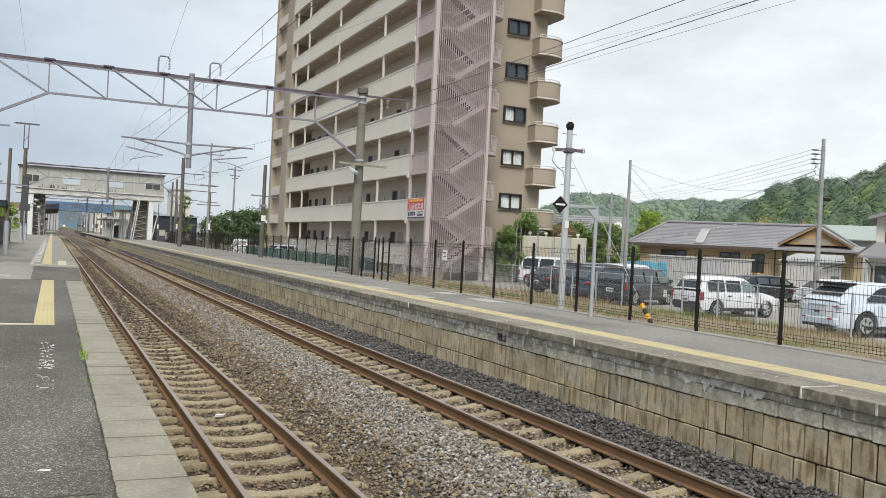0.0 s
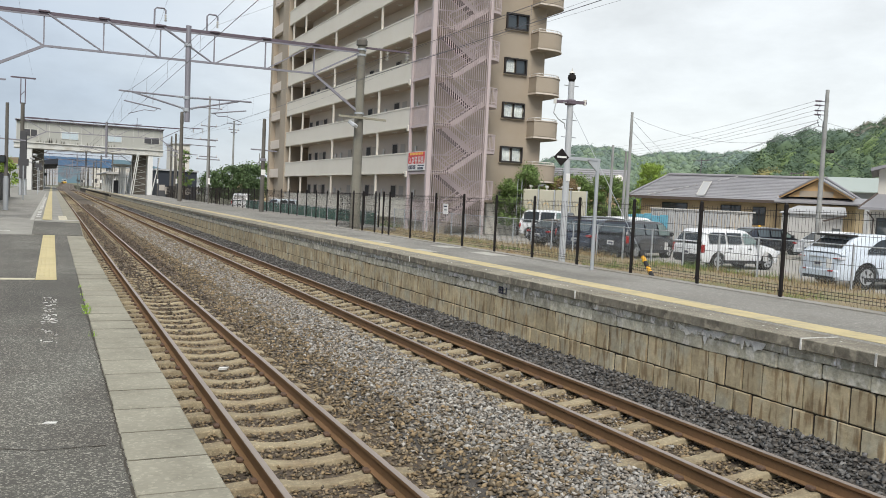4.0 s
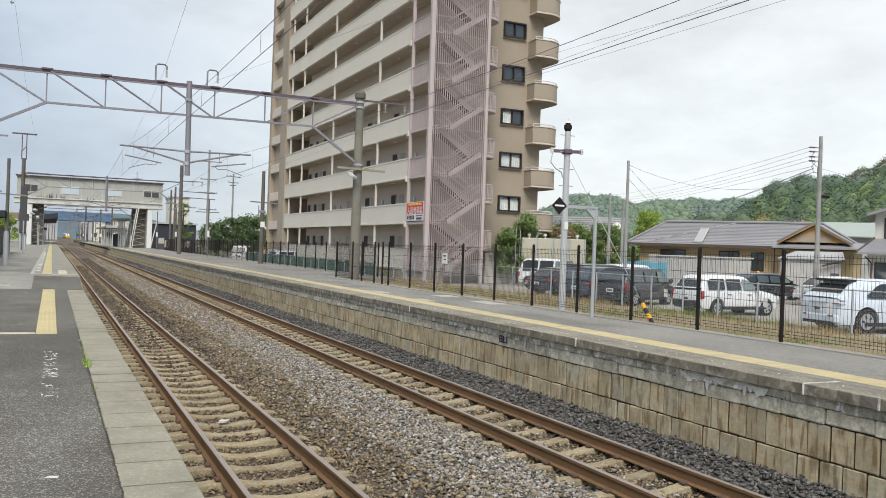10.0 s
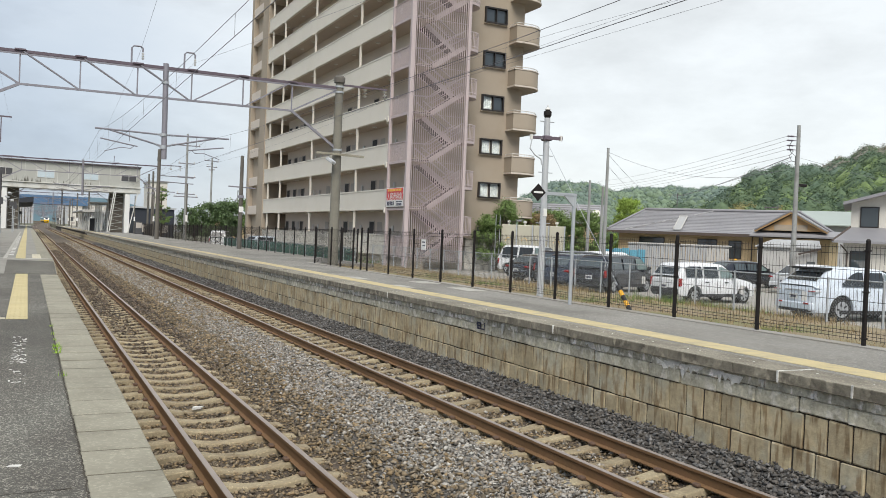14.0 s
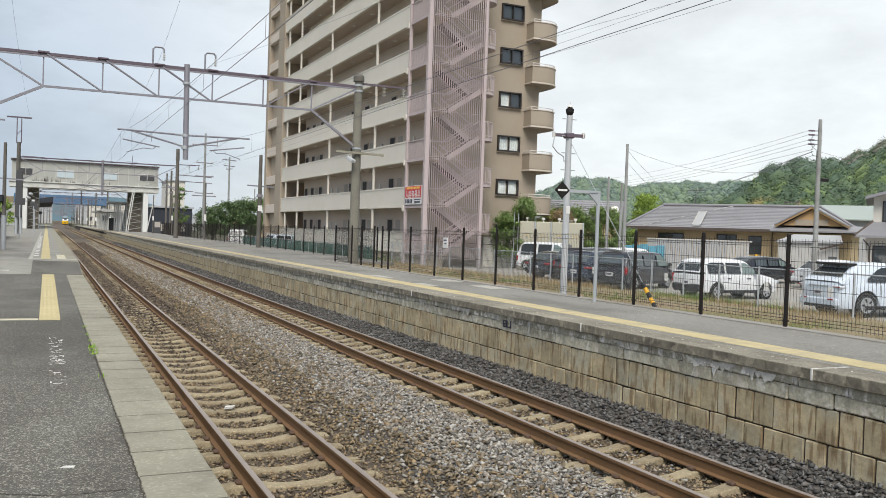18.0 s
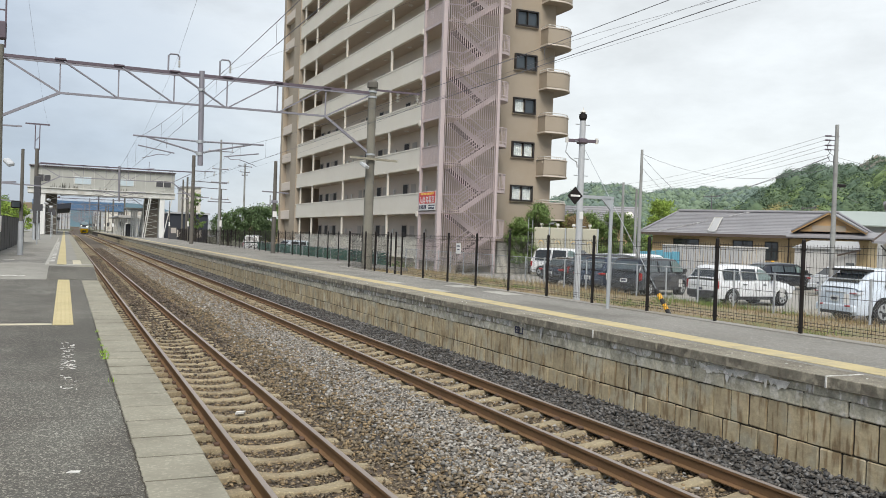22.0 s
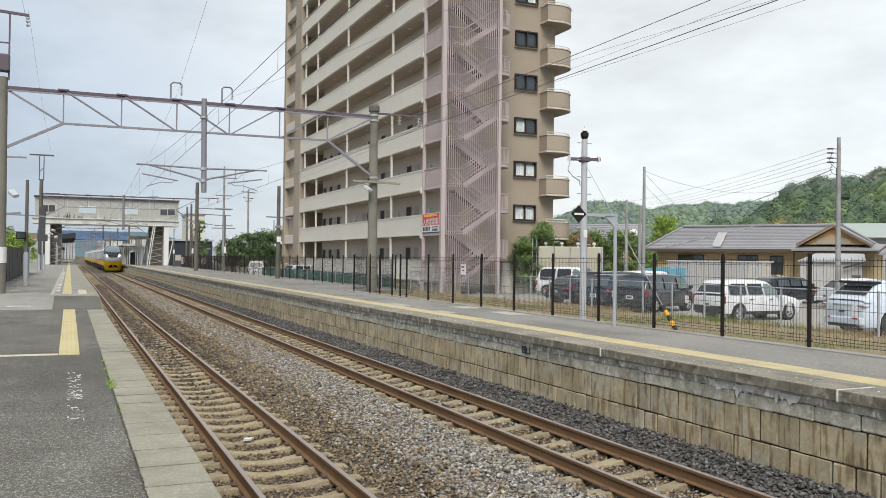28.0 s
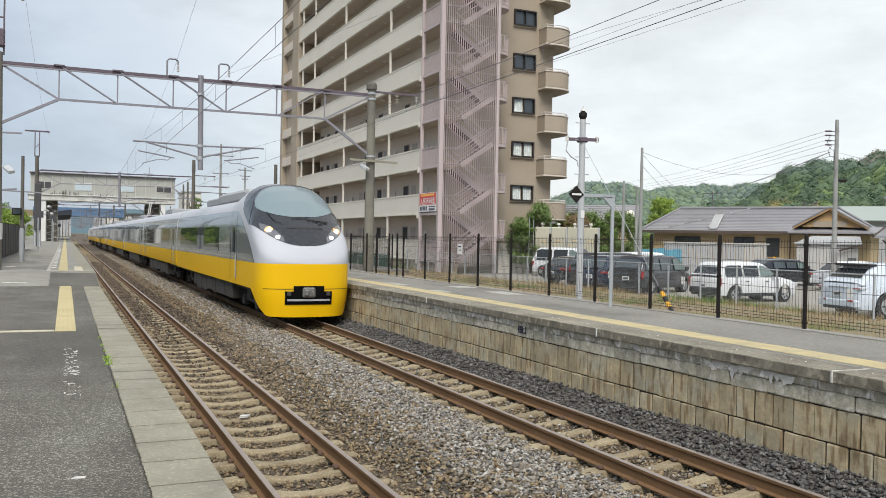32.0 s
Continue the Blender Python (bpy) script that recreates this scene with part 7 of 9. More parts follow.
# ---- wooded hills ----
def canopy_mesh(name, material, clumps, seed, leaves, leaf, fine):
    """Tree crowns of a wood: each a lumpy billowing dome with a skin of small leaf sprays."""
    bm = bmesh.new()
    bmesh.ops.create_icosphere(bm, subdivisions=fine, radius=1.0)
    bm.verts.index_update()
    base = np.array([v.co[:] for v in bm.verts])
    tri = np.array([[v.index for v in f.verts] for f in bm.faces])
    bm.free()
    rng = np.random.default_rng(seed)
    vs, fs, lv, o = [], [], [], 0

    def dome(d, lumps):
        """Distance of the crown's skin in the directions d, swollen round each lump."""
        near = np.clip((d @ lumps.T - 0.8) / 0.2, 0, 1)
        return 0.68 + 0.32 * near.max(axis=1) ** 0.6

    for x, y, z, r in clumps:
        tall = rng.uniform(0.8, 1.25)
        lumps = rng.normal(size=(20, 3)) + (0, 0, 0.35)
        lumps /= np.linalg.norm(lumps, axis=1)[:, None]
        k = np.array((r, r, r * tall))
        vs.append(base * (dome(base, lumps) * rng.uniform(0.8, 0.95, len(base)))[:, None] * k + (x, y, z))
        fs.append(tri + o)
        o += len(base)
        d = rng.normal(size=(leaves, 3))
        d[:, 2] = np.abs(d[:, 2]) * 1.1 - 0.2
        d /= np.linalg.norm(d, axis=1)[:, None]
        p = d * (dome(d, lumps) * rng.uniform(0.86, 1.08, leaves))[:, None] * k + (x, y, z)
        nrm = d + (0, 0, 0.2) + rng.normal(0, 0.3, d.shape)
        nrm /= np.linalg.norm(nrm, axis=1)[:, None]
        t = np.cross(nrm, rng.normal(size=nrm.shape))
        t /= np.linalg.norm(t, axis=1)[:, None] + 1e-9
        w = np.cross(nrm, t)
        q = leaf * rng.uniform(0.5, 1.3, (leaves, 1))
        lv.append(np.stack([p - t * q, p + w * q * 0.7, p + t * q, p - w * q * 0.7], 1).reshape(-1, 3))
    v, f, lv = np.concatenate(vs), np.concatenate(fs), np.concatenate(lv)
    nl = len(lv) // 4
    me = bpy.data.meshes.new(name)
    allv = np.concatenate([v, lv]).ravel()
    me.vertices.add(len(allv) // 3)
    me.vertices.foreach_set("co", allv)
    loops = np.concatenate([f.ravel(), len(v) + np.arange(4 * nl)])
    me.loops.add(len(loops))
    me.loops.foreach_set("vertex_index", loops)
    me.polygons.add(len(f) + nl)
    me.polygons.foreach_set("loop_start", np.concatenate([np.arange(0, 3 * len(f), 3), 3 * len(f) + np.arange(0, 4 * nl, 4)]))
    me.update(calc_edges=True)
    me.polygons.foreach_set("use_smooth", np.arange(len(f) + nl) < len(f))
    me.materials.append(material)
    return me


def hill(name, label, az, el, dist, depth, mats, tree_r, count, seed, leaves, leaf, fine=1, grove=None, base=0.0):
    """A wooded ridge: skyline given by bearing and elevation seen from the platform."""
    n, m = 60, 10
    a0, a1 = az[0], az[-1]
    rows = []
    for j in range(m):
        f = j / (m - 1)
        row = []
        for i in range(n):
            a = a0 + (a1 - a0) * i / (n - 1)
            d = dist(a) - depth * (1 - f)
            z = 2.6 + math.tan(radians(float(np.interp(a, az, el)))) * dist(a) - tree_r * 2.05
            zz = base + (z - base) * (math.sin(f * math.pi / 2) ** 1.1)
            row.append((-2.5 + d * math.sin(radians(a)), d * math.cos(radians(a)), zz + 1.4 * math.sin(i * 0.9 + j) * f))
        rows.append(row)
    last = [(x * 1.15, y * 1.15, base - 4) for x, y, z in rows[-1]]
    ob = setting(name, Geo().ribbon(rows + [last]), M["leaf_dark"], label, "hill", True)
    rng = random.Random(seed)
    sets = {k: [] for k, _ in mats}
    for _ in range(count):
        i, j = rng.uniform(0, n - 1.01), rng.uniform(0, 1) ** 0.75 * (m - 1.01)
        i0, j0 = int(i), int(j)
        p = Vector(rows[j0][i0]).lerp(Vector(rows[j0][i0 + 1]), i - i0).lerp(Vector(rows[j0 + 1][i0]).lerp(Vector(rows[j0 + 1][i0 + 1]), i - i0), j - j0)
        r = tree_r * rng.uniform(0.5, 1.25)
        own = grove(a0 + (a1 - a0) * i / (n - 1), j / (m - 1), rng.random()) if grove else None
        if own:
            sets.setdefault(own, []).append((p.x, p.y, p.z + r * 0.35, r))
            continue
        w, q = rng.random(), 0
        for key, share in mats:
            q += share
            if w <= q:
                sets[key].append((p.x, p.y, p.z + r * 0.35, r))
                break
    for key, cl in sets.items():
        if cl:
            stuff(name + "_trees", canopy_mesh(name + "_trees", M[key], cl, seed + len(key), leaves, leaf, fine), None, "dense green woodland on the hillside", "woods")


# far greens paled and blued: distance haze put into the leaf colours
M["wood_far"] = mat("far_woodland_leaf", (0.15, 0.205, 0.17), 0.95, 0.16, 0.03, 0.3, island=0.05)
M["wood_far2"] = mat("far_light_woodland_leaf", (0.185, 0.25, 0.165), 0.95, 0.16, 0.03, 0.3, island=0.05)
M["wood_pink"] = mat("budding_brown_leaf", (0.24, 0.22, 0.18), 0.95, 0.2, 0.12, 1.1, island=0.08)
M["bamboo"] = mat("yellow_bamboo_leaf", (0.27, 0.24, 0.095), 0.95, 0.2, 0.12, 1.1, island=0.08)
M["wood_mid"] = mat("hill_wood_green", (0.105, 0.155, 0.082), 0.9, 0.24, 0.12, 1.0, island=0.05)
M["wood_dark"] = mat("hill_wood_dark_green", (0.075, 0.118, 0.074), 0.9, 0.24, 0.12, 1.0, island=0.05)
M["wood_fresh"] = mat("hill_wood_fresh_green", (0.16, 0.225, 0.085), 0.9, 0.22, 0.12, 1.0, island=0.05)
# bluer green paints haze over the near hill's upper slope
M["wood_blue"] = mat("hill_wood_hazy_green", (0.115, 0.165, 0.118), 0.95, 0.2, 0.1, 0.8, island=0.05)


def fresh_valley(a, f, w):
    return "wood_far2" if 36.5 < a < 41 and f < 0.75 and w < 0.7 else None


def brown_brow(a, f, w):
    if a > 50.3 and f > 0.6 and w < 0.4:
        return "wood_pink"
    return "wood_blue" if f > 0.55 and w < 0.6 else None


def bamboo_grove(a, f, w):
    return "bamboo" if 44.6 < a < 48.2 and f > 0.3 and w < 0.5 + 0.3 * math.sin(2.6 * (a - 44.6)) else None


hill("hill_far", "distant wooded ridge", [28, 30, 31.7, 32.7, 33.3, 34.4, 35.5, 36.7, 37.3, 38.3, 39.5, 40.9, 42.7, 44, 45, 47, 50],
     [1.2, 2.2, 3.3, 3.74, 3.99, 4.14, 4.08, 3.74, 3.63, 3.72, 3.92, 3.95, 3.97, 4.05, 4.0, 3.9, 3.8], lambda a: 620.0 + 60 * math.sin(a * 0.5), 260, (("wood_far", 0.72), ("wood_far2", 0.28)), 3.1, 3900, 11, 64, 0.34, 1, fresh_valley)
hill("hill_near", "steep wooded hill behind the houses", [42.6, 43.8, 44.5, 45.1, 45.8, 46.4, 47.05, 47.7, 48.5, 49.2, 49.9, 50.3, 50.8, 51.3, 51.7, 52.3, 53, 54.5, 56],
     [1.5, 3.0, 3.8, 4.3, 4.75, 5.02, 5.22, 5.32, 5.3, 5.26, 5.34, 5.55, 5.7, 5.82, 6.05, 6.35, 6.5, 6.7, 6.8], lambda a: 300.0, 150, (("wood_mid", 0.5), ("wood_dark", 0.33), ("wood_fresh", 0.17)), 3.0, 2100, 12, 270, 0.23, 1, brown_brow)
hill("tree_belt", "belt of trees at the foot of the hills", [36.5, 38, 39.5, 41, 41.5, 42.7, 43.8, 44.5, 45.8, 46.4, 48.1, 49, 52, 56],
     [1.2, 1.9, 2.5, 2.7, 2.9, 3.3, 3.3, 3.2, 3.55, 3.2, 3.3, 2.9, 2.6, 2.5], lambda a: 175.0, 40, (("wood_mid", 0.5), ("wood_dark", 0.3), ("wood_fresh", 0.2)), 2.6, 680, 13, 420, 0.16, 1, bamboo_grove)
# the mountains' blue is distance haze put into their colour
M["range_blue"] = mat("far_blue_mountains", (0.15, 0.235, 0.285), 1.0, 0.08, 0.002, 0.02)
g = Geo()
azs = np.linspace(-24, 26, 60)
rows = [[(3300 * math.sin(radians(a)), 3300 * math.cos(radians(a)), 0) for a in azs],
        [(3300 * math.sin(radians(a)), 3300 * math.cos(radians(a)), 3300 * math.tan(radians(1.58 + 0.2 * math.sin(a * 0.33 - 0.6) + 0.07 * math.sin(a * 1.3 + 1) - 0.22 * max(0.0, min(a - 3.5, 5.5))))) for a in azs]]
g.ribbon(rows)
setting("mountain_backdrop", g, M["range_blue"], "mountains on the horizon, haze painted in as faint blue", "mountains")


# ---- water tanks and wall beside the apartment block ----
tk = thing("panel_tank", "row of cream panel water tanks with vents on top", "water tank", (25.5, 48.6, LOT_Z), -32.0)
for k in range(4):
    x = 1.04 * k
    b = part("tank_panel", Geo().block(x + 0.02, x + 1.0, 0, 1.2, 0.7, 3.1, 0.05), M["tank"], tk)
    part("panel_rib", Geo().box(x + 0.98, x + 1.06, -0.04, 0.0, 0.7, 3.12), M["galv"], tk)
    part("panel_rib", Geo().box(x + 0.3, x + 0.33, -0.02, 0.0, 0.7, 3.08).box(x + 0.67, x + 0.7, -0.02, 0.0, 0.7, 3.08), M["tank"], tk)
    part("vent", Geo().tube((x + 0.5, 0.4, 3.1), (x + 0.5, 0.4, 3.25), 0.05, n=8).tube((x + 0.5, 0.4, 3.25), (x + 0.5, 0.4, 3.38), 0.12, 0.1, 10), M["insul"], tk, "white mushroom vent", True)
    part("arch_mark", Geo().path([(x + 0.5 + 0.2 * math.cos(a), -0.012, 1.9 + 0.35 * math.sin(a)) for a in np.linspace(0.1, 3.04, 9)], 0.012, 4), M["orange_ink"], b)
part("plinth", Geo().box(-0.1, 4.3, -0.1, 1.3, 0, 0.7), M["coping"], tk)
part("ladder", Geo().path([(-0.08, -0.1, 0.2), (-0.08, -0.1, 3.5), (-0.08, 0.3, 3.7)], 0.025, 6).path([(-0.35, -0.1, 0.2), (-0.35, -0.1, 3.5), (-0.35, 0.3, 3.7)], 0.025, 6), M["galv"], tk)
bw = setting("block_wall", Geo().box(23.75, 27.2, 50.3, 50.5, LOT_Z, 2.5), M["stucco_white"], "off-white rendered boundary wall", "wall")
setting("wall_coping", Geo().block(23.7, 27.25, 50.26, 50.54, 2.5, 2.58, 0.02), M["coping"], "concrete wall coping", "wall")
hp = thing("hedge_screen", "dark slatted screen above the wall", "screen", (24.75, 50.55, 2.5))
for k in range(5):
    part("slat", Geo().box(0, 2.3, 0, 0.03, 0.05 + 0.17 * k, 0.18 + 0.17 * k), M["far_dark"], hp)

# green mesh fence at the block's foot
gf = thing("net_fence", "blue-green netted fence along the apartment yard", "fence", (15.2, 48.0, LOT_Z))
M["net_green"] = mat("green_netting", (0.07, 0.16, 0.14), 0.8, 0.2, 2, 30)
for k in range(22):
    part("fence_post", Geo().tube((0, 2.0 * k, 0), (0, 2.0 * k, 1.25), 0.03, n=8), M["galv"], gf)
g = Geo()
for y in np.arange(0, 42, 0.1):
    g.bar((0.02, y, 0.03), (0.02, y + 0.6, 1.15), 0.014, 0.014)
    g.bar((0.02, y + 0.6, 0.03), (0.02, y, 1.15), 0.014, 0.014)
part("netting", g.mesh("netting", M["net_green"], fix=False), None, gf, "green netting")
part("top_rail", Geo().tube((0, 0, 1.2), (0, 42, 1.2), 0.025, n=6), M["galv"], gf)
# small yard gear: bicycles rack shed and notice on the near fence
part_g = thing("notice_board", "small white notice on the mesh fence", "notice", (9.277, 25.4, 2.05))
part("sheet", Geo().box(-0.02, 0, -0.17, 0.17, 0.1, 0.44), M["sign_white"], part_g, "white notice sheet")
part("text_bars", Geo().box(-0.026, -0.021, -0.12, 0.12, 0.33, 0.37).box(-0.026, -0.021, -0.12, 0.06, 0.22, 0.25), M["ink"], part_g)
for k, (y, z) in enumerate(((24.6, 1.35), (20.6, 1.3), (16.4, 1.2), (14.3, 1.25))):
    part("tag", Geo().box(-0.07, -0.06, y + 1.12, y + 1.28, 0.45, 0.69), M["sign_white"], chain, "small white tag tied to the mesh")

M["hip_cap"] = mat("pale_worn_cap_tile", (0.34, 0.335, 0.34), 0.7, 0.2, 0.6, 10, per_piece=0.3)
M["panel_grey"] = mat("pale_roof_panel", (0.38, 0.385, 0.39), 0.6, 0.1, 0.6, 10)
# ---- tiled single-storey house ----
def house():
    h = thing("tiled_house", "single-storey ochre house with a grey tiled hip roof and timber gable", "house", (37.1, 52.7, LOT_Z), -54.9)
    z = 3.6 - LOT_Z
    part("wall", Geo().box(0.7, 15.4, 0.8, 8.6, 0, z), M["stucco_ochre"], h, "ochre rendered wall")
    part("eaves_board", Geo().box(0.0, 16.0, 0.0, 9.3, z - 0.06, z + 0.06).box(-0.05, 16.05, -0.06, 0.02, z - 0.12, z + 0.08), M["roof_edge"], h, "dark eaves and gutter")
    ridge, k1 = 5.36 - LOT_Z, 4.65
    n = 15
    for j in range(n):
        f0, f1 = j / n, (j + 1.08) / n
        x0a, x0b = -0.05 + 1.6 * f0, -0.05 + 1.6 * min(1, f1)
        x1a, x1b = 16.05 - 2.95 * f0, 16.05 - 2.95 * min(1, f1)
        za, zb = z + 0.06 + (ridge - z) * f0 + 0.035, z + 0.06 + (ridge - z) * min(1, f1)
        for s in (0, 1):
            ya, yb = k1 * f0, k1 * min(1, f1)
            if s:
                ya, yb = 9.3 - ya, 9.3 - yb
            g = Geo()
            g.add([(x0a, ya, za), (x1a, ya, za), (x1b, yb, zb), (x0b, yb, zb), (x0a, ya, za - 0.05), (x1a, ya, za - 0.05), (x1b, yb, zb - 0.05), (x0b, yb, zb - 0.05)],
                  [(0, 1, 2, 3), (0, 4, 5, 1), (4, 7, 6, 5), (0, 3, 7, 4), (1, 5, 6, 2)])
            part("tile_course", g, M["roof_tile"], h)
        for xa, xb in ((x0a, x0b), (x1a, x1b)):
            g = Geo()
            g.add([(xa, k1 * f0, za), (xb, k1 * min(1, f1), zb), (xb, 9.3 - k1 * min(1, f1), zb), (xa, 9.3 - k1 * f0, za), (xa, k1 * f0, za - 0.05), (xa, 9.3 - k1 * f0, za - 0.05)], [(0, 1, 2, 3), (0, 3, 5, 4)])
            part("tile_course", g, M["roof_tile"], h)
    part("ridge_tile", Geo().block(1.5, 13.15, k1 - 0.13, k1 + 0.13, ridge + 0.05, ridge + 0.25, 0.06), M["roof_tile"], h)
    for s in (0, 1):
        a = (-0.05, 0.0, z + 0.14)
        part("hip_tile", Geo().tube(a if not s else (16.05, 0, z + 0.14), (1.55 if not s else 13.1, k1, ridge + 0.1), 0.09, n=8), M["roof_tile"], h)
    part("roof_vent_panel", Geo().poly([(4.95, 0.2, z + 0.2), (5.5, 0.2, z + 0.2), (5.3, 3.0, z + 1.26), (4.75, 3.0, z + 1.26)], (0, 0, 0.08)), M["panel_grey"], h, "flat pale grey roof panel")
    for a, c in (((4.95, 0.2, z + 0.3), (4.75, 3.0, z + 1.36)), ((5.5, 0.2, z + 0.3), (5.3, 3.0, z + 1.36)), ((4.7, 3.0, z + 1.36), (5.35, 3.0, z + 1.36))):
        part("panel_edge", Geo().bar(a, c, 0.07, 0.06), M["panel_white"], h, "white panel edging")
    # timber gable
    gy, p, gz0, gz1 = -0.75, 13.06, 3.98 - LOT_Z, 5.26 - LOT_Z
    part("gable_wall", Geo().poly([(11.2, gy + 0.3, gz0), (15.0, gy + 0.3, gz0), (p, gy + 0.3, gz1 - 0.15)], (0, 0.1, 0)), M["timber"], h, "pale timber gable boarding")
    part("gable_band", Geo().box(12.0, 14.1, gy + 0.24, gy + 0.3, gz0 + 0.02, gz0 + 0.42), M["apt_tan"], h)
    for s, xe in ((-1, 10.75), (1, 15.4)):
        part("bargeboard", Geo().bar((xe, gy, gz0 - 0.05), (p, gy, gz1), 0.08, 0.2), M["timber"], h, "pale timber bargeboard")
        part("gable_roof", Geo().add([(xe, gy - 0.1, gz0 + 0.06), (p, gy - 0.1, gz1 + 0.12), (p, 4.7, gz1 + 0.12), (xe, 4.7, gz0 + 0.06), (xe, gy - 0.1, gz0 - 0.04), (p, gy - 0.1, gz1 + 0.02)],
                                     [(0, 1, 2, 3), (0, 4, 5, 1)]), M["roof_tile"], h)
    part("porch_roof", Geo().add([(10.5, gy - 0.35, z + 0.05), (16.2, gy - 0.35, z + 0.05), (16.2, 0.4, gz0 + 0.05), (10.5, 0.4, gz0 + 0.05), (10.5, gy - 0.35, z - 0.06), (16.2, gy - 0.35, z - 0.06)],
                                 [(0, 1, 2, 3), (0, 4, 5, 1)]), M["roof_tile"], h)
    for x0, x1, z0, z1 in ((2.3, 4.2, 2.0, 2.75), (6.6, 8.0, 2.0, 2.75), (8.8, 9.7, 1.4, 2.7), (11.6, 13.2, 1.0, 2.6)):
        w = part("window_frame", Geo().box(x0, x1, 0.74, 0.8, z0, z0 + 0.06).box(x0, x1, 0.74, 0.8, z1 - 0.06, z1).box(x0, x0 + 0.06, 0.74, 0.8, z0, z1).box(x1 - 0.06, x1, 0.74, 0.8, z0, z1).box((x0 + x1) / 2 - 0.03, (x0 + x1) / 2 + 0.03, 0.74, 0.8, z0, z1), M["frame_dark"], h)
        part("window_pane", Geo().box(x0 + 0.05, x1 - 0.05, 0.77, 0.785, z0 + 0.05, z1 - 0.05), M["glass"], w)
    part("drainpipe", Geo().tube((10.4, 0.7, 0), (10.4, 0.7, z), 0.04, n=8), M["roof_edge"], h)
    for k in range(22):
        f = (k + 0.5) / 22
        if 0.53 < f < 0.78:
            continue
        x, y = 1.36 + 5.54 * f, 0.13 + 4.45 * f
        part("hip_cap", Geo().bar((x - 0.11, y - 0.09, z + 0.1 + (ridge - z) * (y - 0.09) / k1), (x + 0.11, y + 0.09, z + 0.13 + (ridge - z) * (y + 0.09) / k1), 0.13, 0.07), M["hip_cap"], h)
    mast = part("roof_aerial", Geo().tube((3.98, 5, ridge - 0.1), (3.98, 5, ridge + 1.42), 0.028, n=6).bar((3.3, 5, ridge + 1.3), (4.6, 5, ridge + 1.3), 0.03, 0.03), M["truss_dark"], h, "thin grey roof aerial")
    for x in (3.4, 3.65, 3.9, 4.15, 4.4):
        part("rod", Geo().tube((x, 4.6, ridge + 1.32), (x, 5.4, ridge + 1.32), 0.012, n=4), M["truss_dark"], mast)
    part("roof_rack", Geo().tube((10.6, 5, ridge - 0.2), (10.6, 5, ridge + 0.58), 0.03, n=5).tube((11.45, 5, ridge - 0.2), (11.45, 5, ridge + 0.66), 0.03, n=5).bar((10.5, 5, ridge + 0.45), (11.5, 5, ridge + 0.5), 0.05, 0.06), M["truss_dark"], h, "grey metal rack on the ridge")



house()
# panel fence, tarpaulins, low shed in front of the house; poses along the house's front
FRONT = pose(37.1, 52.7, LOT_Z, 0, 0, -54.9)


def by_house(name, label, category, x, y):
    t = thing(name, label, category)
    t.matrix_basis = FRONT @ pose(x, y, 0)
    return t


pf = by_house("panel_fence", "tall grey corrugated panel fence in front of the house", "fence", 3.2, -5.0)
for k in range(24):
    part("fence_panel", Geo().box(0.28 * k, 0.28 * k + 0.25, 0, 0.05, 0, 2.2), M["panel_grey" if k < 19 else "panel_white"], pf)
part("fence_rail", Geo().block(-0.05, 6.85, -0.06, 0.12, 2.2, 2.3, 0.02), M["panel_white"], pf)
bs = by_house("tarpaulin", "sky-blue tarpaulin screens behind the cars", "tarpaulin", 1.7, -5.3)
for k in range(5):
    part("sheet", Geo().block(0.56 * k, 0.56 * k + 0.53, 0, 0.08 + 0.03 * (k % 2), 0, 1.75 + 0.06 * (k % 3), 0.02), M["blue_sheet"], bs)
sh = by_house("garden_shed", "white corrugated garden shed with a sloping roof", "shed", 12.25, -9.0)
for k in range(11):
    part("shed_panel", Geo().box(0.3 * k, 0.3 * k + 0.29, 0, 0.06, 0, 2.3), M["panel_white"], sh)
part("shed_roof", Geo().poly([(-0.12, -0.15, 2.3), (3.5, -0.15, 2.3), (3.2, 2.0, 2.75), (0.6, 2.0, 2.75)], (0, 0, 0.06)), M["panel_grey"], sh)
part("shed_verge", Geo().bar((2.3, -0.2, 1.95), (3.5, -0.2, 2.3), 0.06, 0.1), M["roof_edge"], sh, "dark brown verge board")
part("shed_window", Geo().box(2.75, 3.2, -0.03, 0.0, 1.0, 1.55), M["glass"], sh)
yl = by_house("yellow_hose_reel", "small yellow fire hydrant post behind the cars", "hydrant", 10.9, -8.2)
part("post", Geo().tube((0, 0, 0), (0, 0, 1.3), 0.07, n=10).tube((0, 0, 1.3), (0, 0, 1.5), 0.13, 0.09, 10).tube((-0.2, 0, 1.15), (0.2, 0, 1.15), 0.06, n=8), M["hivis"], yl, smooth=True)
lw = setting("low_garden_wall", Geo().box(0, 12, 0, 0.2, 0, 1.2, FRONT @ pose(15.2, -7.0, 0)), M["roof_edge"], "dark low garden wall", "wall")

